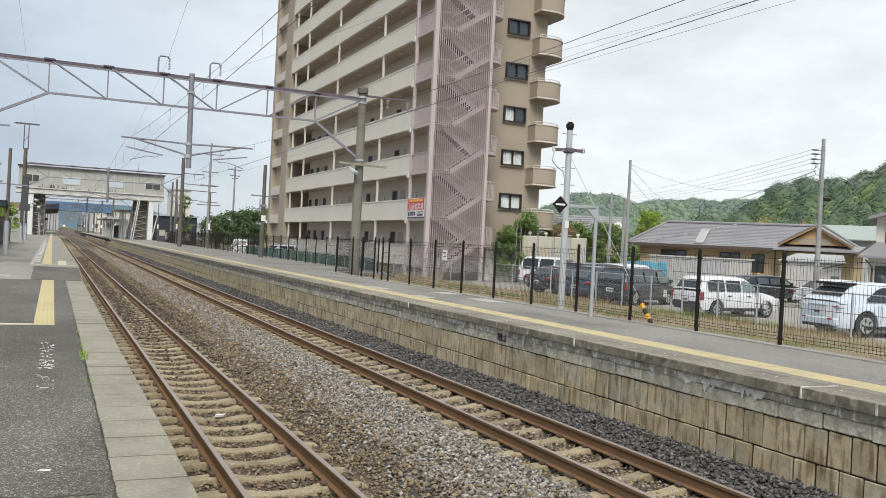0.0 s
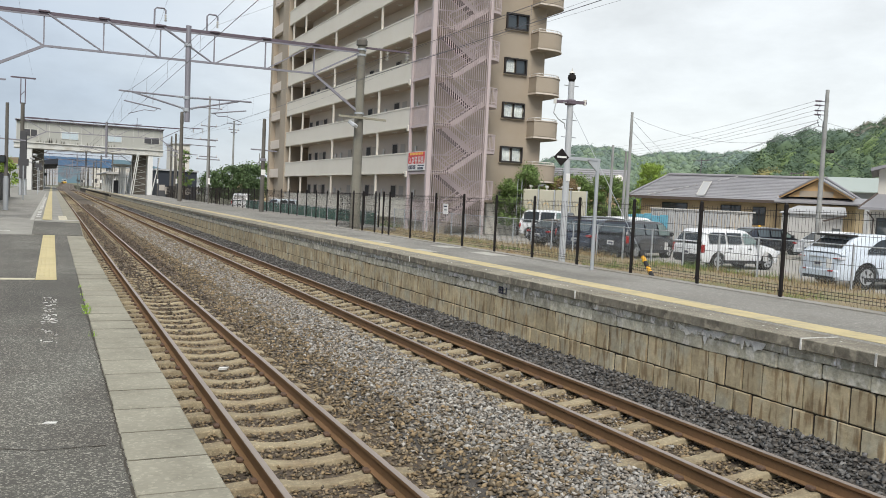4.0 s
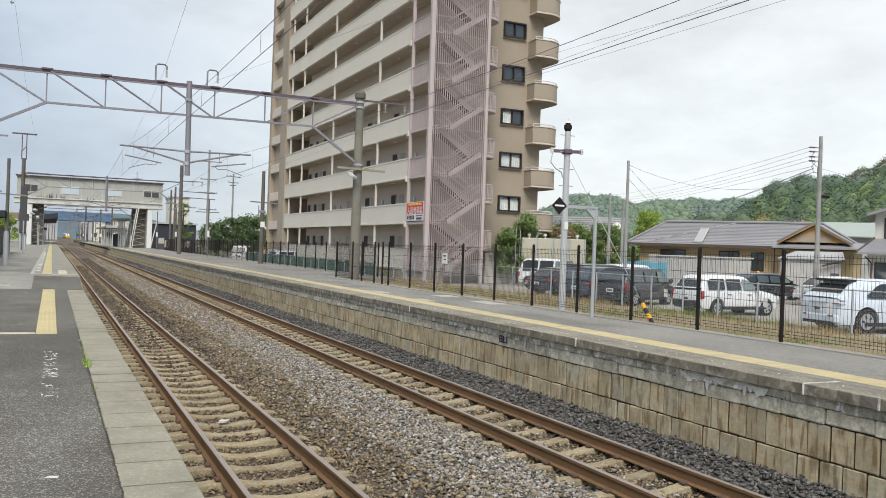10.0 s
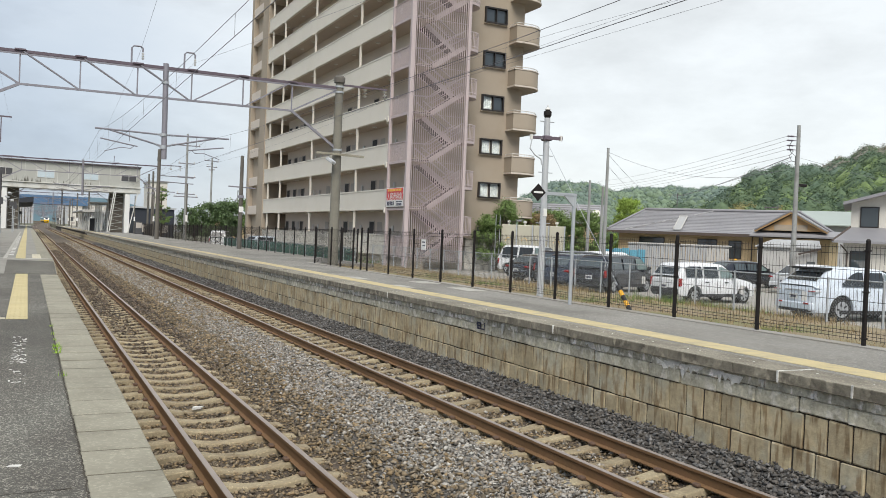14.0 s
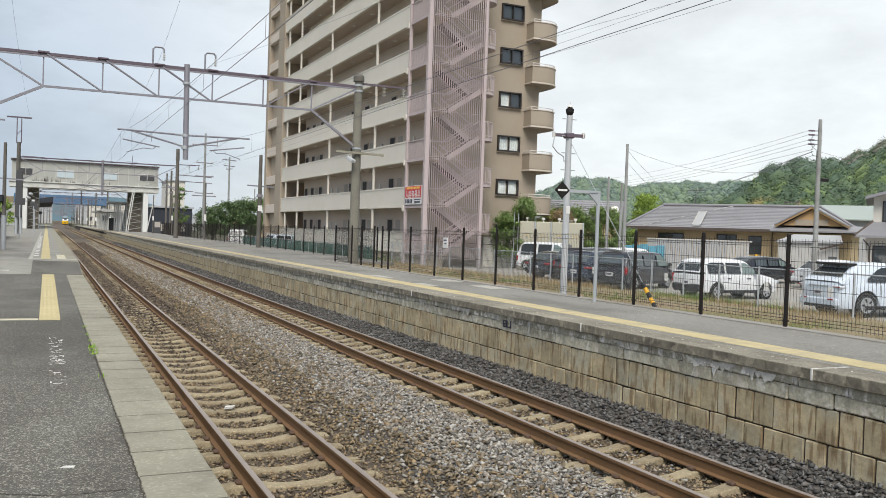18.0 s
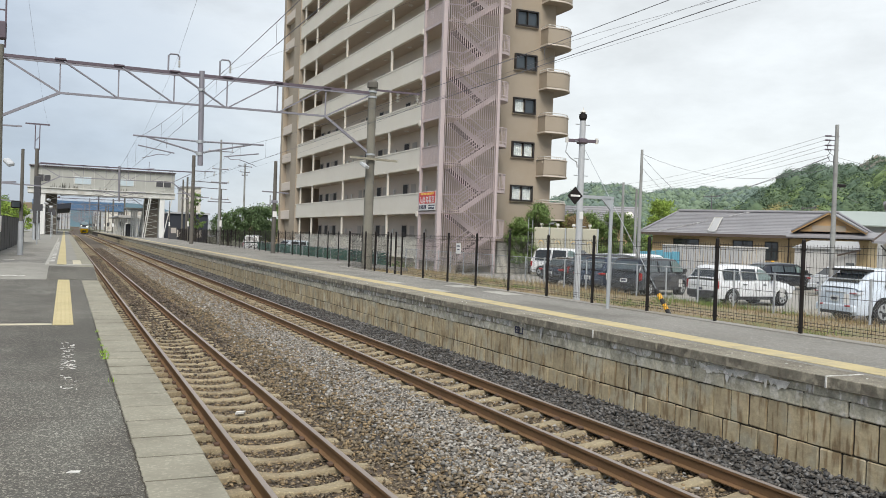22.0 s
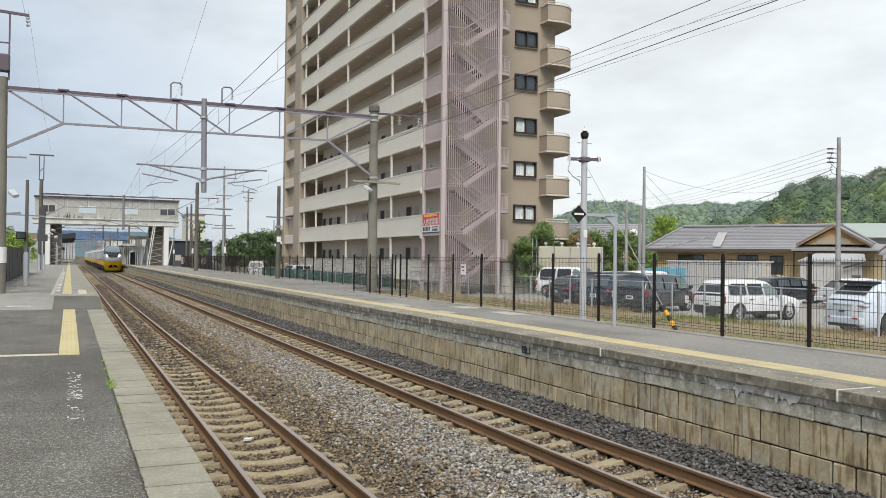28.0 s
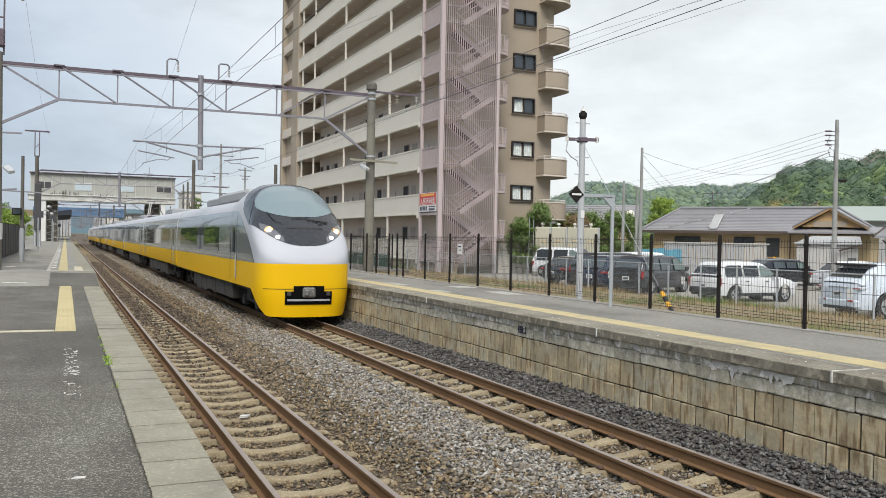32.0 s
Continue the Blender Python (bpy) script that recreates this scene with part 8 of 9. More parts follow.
# small tiled house half hidden behind the poles
h2 = thing("small_house", "small ochre house with a grey tiled roof and a satellite dish", "house", (31.4, 56.3, LOT_Z), -38)
part("wall", Geo().box(0, 6.0, 0, 5, 0, 3.6), M["stucco_ochre"], h2)
part("gable_wall", Geo().poly([(0, 0.02, 3.6), (0, 4.98, 3.6), (0, 2.5, 5.0)], (0.1, 0, 0)), M["stucco_ochre"], h2)
for s in (0, 1):
    for j in range(9):
        f0, f1 = j / 9, (j + 1.1) / 9
        ya, yb = -0.5 + 3.0 * f0, -0.5 + 3.0 * min(1, f1)
        if s:
            ya, yb = 5 - ya, 5 - yb
        part("tile_course", Geo().poly([(-0.5, ya, 3.5 + 1.6 * f0 + 0.06), (6.5, ya, 3.5 + 1.6 * f0 + 0.06), (6.5, yb, 3.5 + 1.6 * min(1, f1)), (-0.5, yb, 3.5 + 1.6 * min(1, f1))], (0, 0, -0.06)), M["roof_tile"], h2)
part("dish", Geo().tube((5.9, -0.6, 4.3), (5.9, -0.68, 4.33), 0.05, 0.3, 16), M["insul"], h2, "white satellite dish", True)
part("window", Geo().box(2, 3.6, -0.05, 0, 1.2, 2.6), M["glass"], h2)

# two-storey house at the edge of the car park
h3 = thing("two_storey_house", "off-white two-storey house with dark tiled roofs", "house", (37.4, 32.3, LOT_Z), -52)
part("upper_wall", Geo().box(0.5, 8, 0.0, 7, 0, 5.0), M["stucco_white"], h3, "off-white rendered wall")
part("roof", Geo().poly([(0.1, -0.8, 4.72), (4.5, -0.8, 6.0), (4.5, 7.7, 6.0), (0.1, 7.7, 4.72)], (0, 0, 0.16)).poly([(8.9, -0.8, 4.72), (4.5, -0.8, 6.0), (4.5, 7.7, 6.0), (8.9, 7.7, 4.72)], (0, 0, 0.16)), M["roof_tile"], h3, "grey tiled roof")
part("gable_wall", Geo().poly([(0.5, 0.0, 5.0), (8.0, 0.0, 5.0), (4.5, 0.0, 5.98)], (0, 0.1, 0)), M["stucco_white"], h3)
part("lower_wall", Geo().box(0.2, 7.0, -2.2, 0, 0, 2.7), M["stucco_white"], h3)
part("lower_roof", Geo().poly([(-0.3, -2.9, 2.65), (8, -2.9, 2.65), (8, 0.1, 3.45), (0.5, 0.1, 3.45)], (0, 0, 0.12)), M["roof_tile"], h3, "grey tiled lean-to roof")
part("roof_ridge", Geo().tube((-0.3, -2.9, 2.74), (0.5, 0.1, 3.56), 0.07, n=8), M["roof_edge"], h3)
for x, zz, w in ((1.0, 3.6, 0.8), (4.2, 3.6, 1.6)):
    f = part("window_frame", Geo().box(x - 0.06, x + w + 0.06, -0.05, 0.0, zz - 0.06, zz + 1.06), M["frame_dark"], h3)
    part("window_pane", Geo().box(x, x + w, -0.07, -0.05, zz, zz + 1.0), M["glass"], f)
for x, zz, w, hh in ((0.6, 0.9, 0.7, 1.3), (2.6, 0.9, 1.2, 1.2), (4.9, 0.5, 0.9, 1.9)):
    f = part("window_frame", Geo().box(x - 0.06, x + w + 0.06, -2.25, -2.2, zz - 0.06, zz + hh + 0.06), M["frame_dark"], h3)
    part("window_pane", Geo().box(x, x + w, -2.27, -2.25, zz, zz + hh), M["glass"], f)
part("drainpipe", Geo().path([(0.4, -2.3, 0), (0.4, -2.3, 2.2), (0.1, -2.7, 2.55)], 0.035, 6), M["roof_edge"], h3)

# hall with a pale green sheet roof behind the houses
h4 = thing("green_roofed_hall", "long hall with a pale green sheet-metal roof", "hall", (60.5, 57.5, LOT_Z), -50)
part("wall", Geo().box(0, 14, 0, 9, 0, 4.6), M["panel_grey"], h4)
part("roof", Geo().poly([(-0.6, -0.6, 4.55), (14.5, -0.6, 4.55), (14.5, 4.5, 6.0), (-0.6, 4.5, 6.0)], (0, 0, 0.1)).poly([(-0.6, 9.6, 4.55), (14.5, 9.6, 4.55), (14.5, 4.5, 6.0), (-0.6, 4.5, 6.0)], (0, 0, 0.1)), M["green_roof"], h4, "pale green metal roof")


# ---- station: footbridge, stairs, canopy, near-platform posts ----
def footbridge():
    b = thing("footbridge", "covered steel footbridge with beige cladding over the tracks", "footbridge", (3.0, 143.5, 0))
    X = lambda x: x - 3.0  # noqa: E731
    part("cladding", Geo().box(X(-7.5), X(13.5), 0, 3.0, 8.35, 11.5), M["bridge_wall"], b, "beige metal cladding")
    part("girder", Geo().block(X(-7.8), X(13.6), -0.15, 3.15, 7.45, 8.35, 0.05), M["bridge_beam"], b, "pale stained deck girder")
    part("girder_flange", Geo().box(X(-7.9), X(13.7), -0.35, 3.3, 8.28, 8.42), M["bridge_beam"], b)
    g = Geo()
    for k in range(72):
        x = X(-7.6) + 0.296 * k
        g.box(x, x + 0.17, -0.35, 3.4, 11.5, 11.68)
    part("corrugated_roof", g, M["truss_dark"], b, "dark corrugated roof edge")
    part("roof_sheet", Geo().box(X(-7.7), X(13.7), -0.4, 3.4, 11.68, 11.76), M["panel_grey"], b)
    for k in range(14):
        part("cladding_joint", Geo().box(X(-7.5) + 1.5 * k, X(-7.46) + 1.5 * k, -0.012, 0, 8.4, 11.5), M["bridge_beam"], b)
    for x0, x1, z0, z1, m in ((-6.5, -4.68, 9.3, 10.3, "far_dark"), (-1.27, 1.02, 9.18, 10.24, "pale_pane"), (5.17, 7.26, 9.25, 10.22, "pale_pane"), (10.7, 12.92, 9.34, 10.3, "far_dark")):
        w = part("window_frame", Geo().box(X(x0) - 0.08, X(x1) + 0.08, -0.05, 0, z0 - 0.08, z1 + 0.08), M["bridge_beam"], b)
        part("window_pane", Geo().box(X(x0), X((x0 + x1) / 2 - 0.04), -0.08, -0.05, z0, z1), M[m], w)
        part("window_pane", Geo().box(X((x0 + x1) / 2 + 0.04), X(x1), -0.08, -0.05, z0, z1), M[m], w)
    for x in (-5.68, 11.7):
        for y in (0.3, 2.7):
            part("column", Geo().block(X(x) - 0.38, X(x) + 0.38, y - 0.3, y + 0.3, FAR_Z, 7.45, 0.04), M["bridge_frame"], b, "white steel column")
    # covered stairs down to each platform, seen from below
    for xa, xb in ((-5.2, -3.75), (9.25, 11.2)):
        for k in range(22):
            z = 7.3 - 0.28 * k
            part("stair_step", Geo().box(X(xa), X(xb), 3.2 + 0.5 * k, 3.75 + 0.5 * k, z - 0.22, z), M["stair_tread"], b)
        for x in (xa, xb):
            part("stringer", Geo().bar((X(x), 3.0, 7.3), (X(x), 14.2, 1.15), 0.12, 0.5), M["bridge_beam"], b, "pale stair stringer")
            for k in range(4):
                y = 4.5 + 2.8 * k
                part("stair_post", Geo().bar((X(x), y, FAR_Z), (X(x), y, 7.3 - 0.56 * (y - 3)), 0.14, 0.14), M["bridge_frame"], b)
        part("landing_panel", Geo().box(X(xa), X(xb), 1.6, 1.75, 1.2, 7.4).box(X(xa), X(xb), 3.0, 3.1, 5.6, 7.4), M["stair_tread"], b, "dark brown panel under the stair")
        for k in range(6):
            part("stair_edge", Geo().bar((X(xa), 1.5, 1.5 + 1.0 * k), (X(xb), 1.5, 1.85 + 1.0 * k), 0.06, 0.1).bar((X(xb), 1.5, 1.85 + 1.0 * k), (X(xa), 1.5, 2.4 + 1.0 * k), 0.05, 0.06), M["bridge_wall"], b, "pale edge of a stair flight")
    # inclined front struts beside the far-side stair
    for x0, x1 in ((9.1, 9.95), (11.9, 13.2), (8.8, 9.7)):
        part("strut", Geo().bar((X(x0), -0.2, FAR_Z), (X(x1), -0.1, 7.6), 0.13, 0.13), M["bridge_beam"], b)
    # dark run-off stains along the foot of the cladding
    rr = random.Random(31)
    for k in range(46):
        x = rr.uniform(-5.2, 6.5) if k % 3 else rr.uniform(-4.6, -1.0)
        h = rr.uniform(0.15, 0.95) * (1.0 if x < 0 else 0.5)
        w = rr.uniform(0.03, 0.09)
        part("run_stain", Geo().poly([(X(x) - w, -0.018, 8.43), (X(x) + w, -0.018, 8.43), (X(x) + 0.2 * w, -0.018, 8.43 + h)], (0, 0.006, 0)), M["rust_stain"], b)
    part("roof_bracket", Geo().tube((X(9.5), -0.4, 11.7), (X(9.5), -0.4, 13.2), 0.04, n=6).bar((X(8.7), -0.4, 12.2), (X(10.3), -0.4, 12.2), 0.05, 0.05), M["truss_dark"], b)


footbridge()

cp = thing("platform_canopy", "platform waiting shelter with a flat pale roof", "canopy", (8.2, 149.0, FAR_Z))
part("roof", Geo().block(-1.75, 1.45, -0.6, 4.8, 4.55, 4.8, 0.05), M["panel_white"], cp, "pale flat roof slab")
part("roof_soffit", Geo().box(-1.6, 1.3, -0.5, 4.7, 4.42, 4.55), M["panel_grey"], cp)
part("rear_roof", Geo().block(-2.3, 2.0, 7.0, 44, 3.3, 3.55, 0.05), M["panel_grey"], cp, "lower pale grey roof")
part("rear_fascia", Geo().box(-2.35, 2.05, 6.95, 7.0, 3.2, 3.6), M["panel_white"], cp)
for y in (0.0, 4.2):
    for x in (-0.45, 0.1):
        part("post", Geo().bar((x, y, 0), (x, y, 4.45), 0.2, 0.2), M["bridge_frame"], cp)
for k in range(7):
    for x in (-1.2, 1.4):
        part("post", Geo().bar((x, 8.0 + 5.4 * k, 0), (x, 8.0 + 5.4 * k, 3.3), 0.2, 0.2), M["bridge_frame"], cp)
for k in range(3):
    part("bench_panel", Geo().block(-0.6, 0.6, 10 + 8 * k, 10.3 + 8 * k, 0, 2.2, 0.03), M["far_dark"], cp)
ec = thing("near_canopy", "dark flat canopy over the near platform beyond the footbridge", "canopy", (-4.2, 165, FAR_Z))
part("roof", Geo().add([(-3.0, 0, 4.1), (2.62, 0, 4.6), (2.62, 60, 4.6), (-3.0, 60, 4.1), (-3.0, 0, 4.6), (2.62, 0, 5.55), (2.62, 60, 5.55), (-3.0, 60, 4.6)], [(0, 1, 2, 3), (4, 5, 6, 7), (0, 1, 5, 4), (1, 2, 6, 5), (2, 3, 7, 6), (3, 0, 4, 7)]), M["navy_wall"], ec, "dark sloping roof edge")
for k in range(6):
    part("post", Geo().bar((0.0, 1.0 + 10 * k, 0), (0.0, 1.0 + 10 * k, 4.2), 0.22, 0.22), M["bridge_frame"], ec)
rl = thing("stair_railing", "pale steel railing by the stair foot", "railing", (7.4, 178, FAR_Z))
for k in range(10):
    part("baluster", Geo().bar((0, 2.5 * k, 0), (0, 2.5 * k, 1.3), 0.07, 0.07), M["bridge_frame"], rl)
for z in (0.5, 0.9, 1.3):
    part("rail", Geo().bar((0, 0, z), (0, 22.5, z), 0.06, 0.06), M["bridge_frame"], rl)
vm = thing("vending_machine", "dark vending machine on the platform", "vending machine", (12.0, 134, FAR_Z))
part("cabinet", Geo().block(0, 1.0, 0, 0.8, 0, 1.85, 0.04), M["far_dark"], vm)
part("display", Geo().box(0.1, 0.9, -0.02, 0, 0.9, 1.7), M["door_grey"], vm)

bm2 = thing("wire_beams", "pair of thin steel beams from the portal mast to the pole behind", "beam", (9.72, 92.5, 0))
for z, x in ((7.77, 3.7), (7.14, 3.7), (6.1, 1.6)):
    part("beam", Geo().bar((0.1, 0, z), (x, 1.5 if x > 2 else 0, z), 0.07, 0.08), M["truss"], bm2)
# near platform, left-hand side
lf = thing("panel_fence", "dark louvred panel fence at the platform's back", "fence", (-5.6, 38.0, NEAR_Z))
for k in range(16):
    part("fence_panel", Geo().box(-0.03, 0.03, 2.5 * k, 2.5 * k + 2.42, 0.3, 2.15), M["far_dark"], lf)
    part("fence_post", Geo().bar((0, 2.5 * k, 0), (0, 2.5 * k, 2.2), 0.08, 0.08), M["black_steel"], lf)
ps = thing("platform_post", "grey post with a crossarm, monitor and cables", "post", (-4.42, 44.8, FAR_Z))
part("post", Geo().tube((0, 0, 0), (0, 0, 1.5), 0.12, n=12).tube((0, 0, 1.5), (0, 0, 1.6), 0.1, 0.1, 12), M["galv"], ps, "grey steel sleeve", True)
part("post", Geo().tube((0, 0, 1.6), (0, 0, 5.0), 0.085, 0.07, 12), M["pole_conc"], ps, "dark weathered post", True)
part("crossarm", Geo().bar((-0.9, 0, 3.35), (0.8, 0, 3.3), 0.05, 0.06), M["truss"], ps)
mon = part("monitor", Geo().block(-0.42, -0.02, -0.25, 0.15, 2.2, 2.55, 0.03), M["black_steel"], ps, "small black monitor")
part("monitor_screen", Geo().box(-0.38, -0.06, -0.27, -0.25, 2.25, 2.5), M["glass"], mon)
part("bracket", Geo().bar((-1.2, 0, 2.6), (0, 0, 2.5), 0.05, 0.06), M["truss"], ps)
sp2 = thing("equipment_cabinet", "tall dark cable cabinet strapped to a mast", "cabinet", (-5.05, 92.4, FAR_Z))
part("cabinet", Geo().block(-0.3, 0.3, -0.3, 0.2, 1.6, 6.2, 0.05), M["far_dark"], sp2)
part("leg", Geo().tube((-0.2, 0, 0), (-0.2, 0, 1.6), 0.14, n=10).tube((0.2, 0, 0), (0.2, 0, 1.6), 0.14, n=10), M["galv"], sp2)
for k in range(4):
    part("camera_head", Geo().block(-0.2, 0.15, -0.2, 0.1, -0.08, 0.1, 0.03), M["pole_grey"], sp2).matrix_basis = pose(0.6 + 0.2 * k, -0.3, 3.2 + 0.35 * (k % 3), 0, 20, 30 * k)
for x, y, hh in ((-3.9, 104, 3.4), (-4.4, 70, 3.0), (-4.0, 122, 3.3), (-3.7, 180, 3.0)):
    t = thing("platform_lamp", "slim grey platform post with a small sign", "post", (x, y, FAR_Z))
    part("post", Geo().tube((0, 0, 0), (0, 0, hh), 0.05, n=8), M["galv"], t)
    part("plate", Geo().box(-0.35, 0.35, -0.05, 0.0, hh - 0.5, hh), M["far_dark"], t)
for k, (x, y) in enumerate(((11.2, 84.0), (11.25, 108.0), (11.2, 128.0))):
    t = thing("platform_marker", "thin pole with a white plate on the far platform", "post", (x, y, FAR_Z))
    part("post", Geo().tube((0, 0, 0), (0, 0, 5.5), 0.06, n=8), M["pole_conc"], t)
    part("plate", Geo().box(-0.1, 0.1, -0.08, -0.06, 1.9, 2.5), M["sign_white"], t)

# ---- beyond the station ----
rb = thing("road_bridge", "blue steel road bridge crossing the line", "bridge", (0, 330, 0))
part("girder", Geo().block(-13, 17, 0, 9, 8.3, 10.6, 0.1), M["blue_girder"], rb, "blue plate girder")
part("parapet", Geo().box(-13, 17, -0.1, 0.1, 10.6, 11.5), M["blue_girder"], rb)
setting("bridge_embankment", Geo().poly([(-13, 331, 0), (-13, 331, 10.4), (-30, 331, 9.6), (-75, 331, 0.2)], (0, 8, 0)), M["dry_grass"], "grassy ramp leading up to the road bridge", "embankment")
for x in (-12, 16.4):
    part("pier", Geo().block(x - 1, x + 1, 1, 8, 0, 8.6, 0.1), M["far_block"], rb)
for k in range(8):
    part("girder_stiffener", Geo().box(-12 + 4 * k, -11.8 + 4 * k, -0.08, 0, 8.6, 10.6), M["blue_girder"], rb)


def far_building(x, y, w, d, h, m, label):
    b = thing("far_building", label, "building", (x, y, 0.3), group="distant buildings")
    part("wall", Geo().box(-w / 2, w / 2, 0, d, 0, h), M[m], b)
    part("roof", Geo().box(-w / 2 - 0.3, w / 2 + 0.3, -0.3, d + 0.3, h, h + 0.3), M["far_block"], b)
    n, st = max(1, int(w / 3.2)), max(1, int(h / 3))
    # windows in pale grey: distance haze put into their colour
    me = Geo().box(-0.7, 0.7, -0.05, 0, 0, 1.3).mesh("window", M["door_grey"])
    for i in range(n):
        for j in range(st):
            ob = new("window", me)
            ob.parent = b
            ob.matrix_basis = pose(-w / 2 + w * (i + 0.5) / n, 0, 1.0 + 3.0 * j)


for a in ((17.9, 160, 7, 8, 5.2, "navy_wall", "dark navy shed behind the platform"), (24.5, 205, 3.7, 12, 12.2, "stucco_white", "white apartment house beyond the station"), (34, 150, 12, 8, 3.4, "stucco_ochre", "low ochre building down the street"),
          (40, 320, 22, 14, 5, "far_block", "pale distant apartment slab"), (70, 420, 40, 15, 7, "far_block", "pale distant apartment slab"), (32, 520, 26, 14, 12, "stucco_white", "pale distant block beyond the bridge"),
          (-24, 420, 26, 14, 9, "far_block", "grey distant building behind the bridge"), (-14, 640, 30, 14, 14, "far_block", "grey distant building behind the bridge"), (39, 760, 40, 14, 16, "far_block", "grey distant building behind the bridge"), (-30, 210, 14, 10, 6, "stucco_white", "white house beyond the near platform"),
          (27, 260, 12, 10, 6, "panel_grey", "grey building near the line"), (15.5, 240, 6, 10, 4.5, "panel_white", "pale hut beside the track"), (-15, 300, 10, 12, 7, "panel_grey", "grey building near the line"), (52, 240, 18, 10, 5, "stucco_white", "white building down the street")):
    far_building(*a)
for k in range(14):
    y = 170 + 27 * k
    t = thing("track_post", "slim post beside the distant track", "post", (7.2 + 2.5 * (k % 2) + bend(y)[0], y, 0.3 + bend(y)[1]), group="trackside posts")
    part("post", Geo().tube((0, 0, -0.6), (0, 0, 5 + 1.5 * (k % 3)), 0.09, n=8), M["pole_conc"], t)
    part("plate", Geo().box(-0.3, 0.3, -0.1, -0.05, 2.5, 3.4), M["sign_white" if k % 2 else "far_dark"], t)


# ---- express train: nose at its origin, cars stretching back along +y ----
ZT = ([0, 0.06, 0.2, 0.4, 0.8, 1.2, 1.8, 2.4, 3.0, 3.6, 4.6, 5.6, 6.5], [1.8, 1.97, 2.2, 2.42, 2.86, 3.22, 3.72, 4.1, 4.32, 4.38, 4.25, 4.05, 3.95])


def t_half(y):
    return 1.47 * (1 - (1 - min(max(y, 0) / 2.0, 1)) ** 5) ** (1 / 3.2)


def t_ring(y, n=40):
    """The upper shell's section at y, from one waist to the other over the roof."""
    w, zt = t_half(y), float(np.interp(y, *ZT))
    k = min(1.0, y / 6.0)
    zs, p = 1.8 + min(0.8, 0.5 * y) * min(1, 1.4 * y), 2.5 + 0.7 * k
    pts = []
    side = 8
    for j in range(side):
        pts.append((-w * (1 - 0.0 * j), 1.8 + (zs - 1.8) * j / side))
    m = n
    for j in range(m + 1):
        a = math.pi * j / m
        c, s = math.cos(a), math.sin(a)
        pts.append((-w * math.copysign(abs(c) ** (2 / p), c), zs + (zt - zs) * abs(s) ** (2 / p)))
    for j in range(side - 1, -1, -1):
        pts.append((w, 1.8 + (zs - 1.8) * j / side))
    return pts


def on_ring(y, s, off=0.0):
    """The point of the shell at y, s from -1 (one waist) to 1 (the other), lifted off it."""
    r = t_ring(y)
    q = (s + 1) / 2 * (len(r) - 1)
    i = min(int(q), len(r) - 2)
    (x0, z0), (x1, z1) = r[i], r[i + 1]
    x, z = x0 + (x1 - x0) * (q - i), z0 + (z1 - z0) * (q - i)
    nx, nz = -(z1 - z0), (x1 - x0)
    d = math.hypot(nx, nz) or 1.0
    return (x + off * nx / d, y - off * 0.9 * max(0, 1 - y / 3.5), z + off * nz / d)


def s_at(y, z):
    """How far out on the ring at y the height z lies."""
    r = t_ring(y)
    n = len(r)
    for i in range(n // 2):
        if r[i + 1][1] >= z - 1e-6:
            f = (z - r[i][1]) / max(1e-6, r[i + 1][1] - r[i][1])
            return 1 - 2 * (i + f) / (n - 1)
    return 0.0


def face_y(x):
    """How far back the lower front lies at x."""
    return 2.0 * (1 - (1 - min(1, abs(x) / 1.47) ** 3.2) ** 0.2)


def mask_z(x):
    """Lower edge of the black mask across the front."""
    return 2.33 + 0.6 * min(1.5, abs(x) / 1.4) ** 2.5


def mask_edge(y):
    """How far out on the ring at y the black mask reaches."""
    r = t_ring(y)
    n = len(r)
    line = float(np.interp(y, [1.3, 1.6, 2.2, 2.8, 3.2, 3.6, 3.9], [2.3, 2.8, 3.06, 3.28, 3.5, 3.9, 4.2]))
    over = lambda q: q[1] - max(mask_z(q[0]), line)  # noqa: E731
    for i in range(n // 2):
        a, b = over(r[i]), over(r[i + 1])
        if b >= 0:
            f = 0.0 if a >= 0 else -a / (b - a)
            return 1 - 2 * (i + f) / (n - 1)
    return 0.0


def front_at(x, z, off):
    """The point of the nose at x and height z, set forward by off."""
    lo, hi = 0.02, 3.5
    for _ in range(30):
        y = (lo + hi) / 2
        w, k = t_half(y), min(1.0, y / 6.0)
        zt, zs, p = float(np.interp(y, *ZT)), 1.8 + min(0.8, 0.5 * y) * min(1, 1.4 * y), 2.5 + 0.7 * k
        top = zs + (zt - zs) * max(0.0, 1 - min(1, abs(x) / w) ** p) ** (1 / p) if abs(x) < w else 0.0
        lo, hi = (y, hi) if top < z else (lo, y)
    return (x, y - off, z + off * 0.4)


def patch(ys, lo, hi, off, n=24):
    g = Geo()
    g.ribbon([[on_ring(y, lo(y) + (hi(y) - lo(y)) * j / n, off) for j in range(n + 1)] for y in ys])
    return g


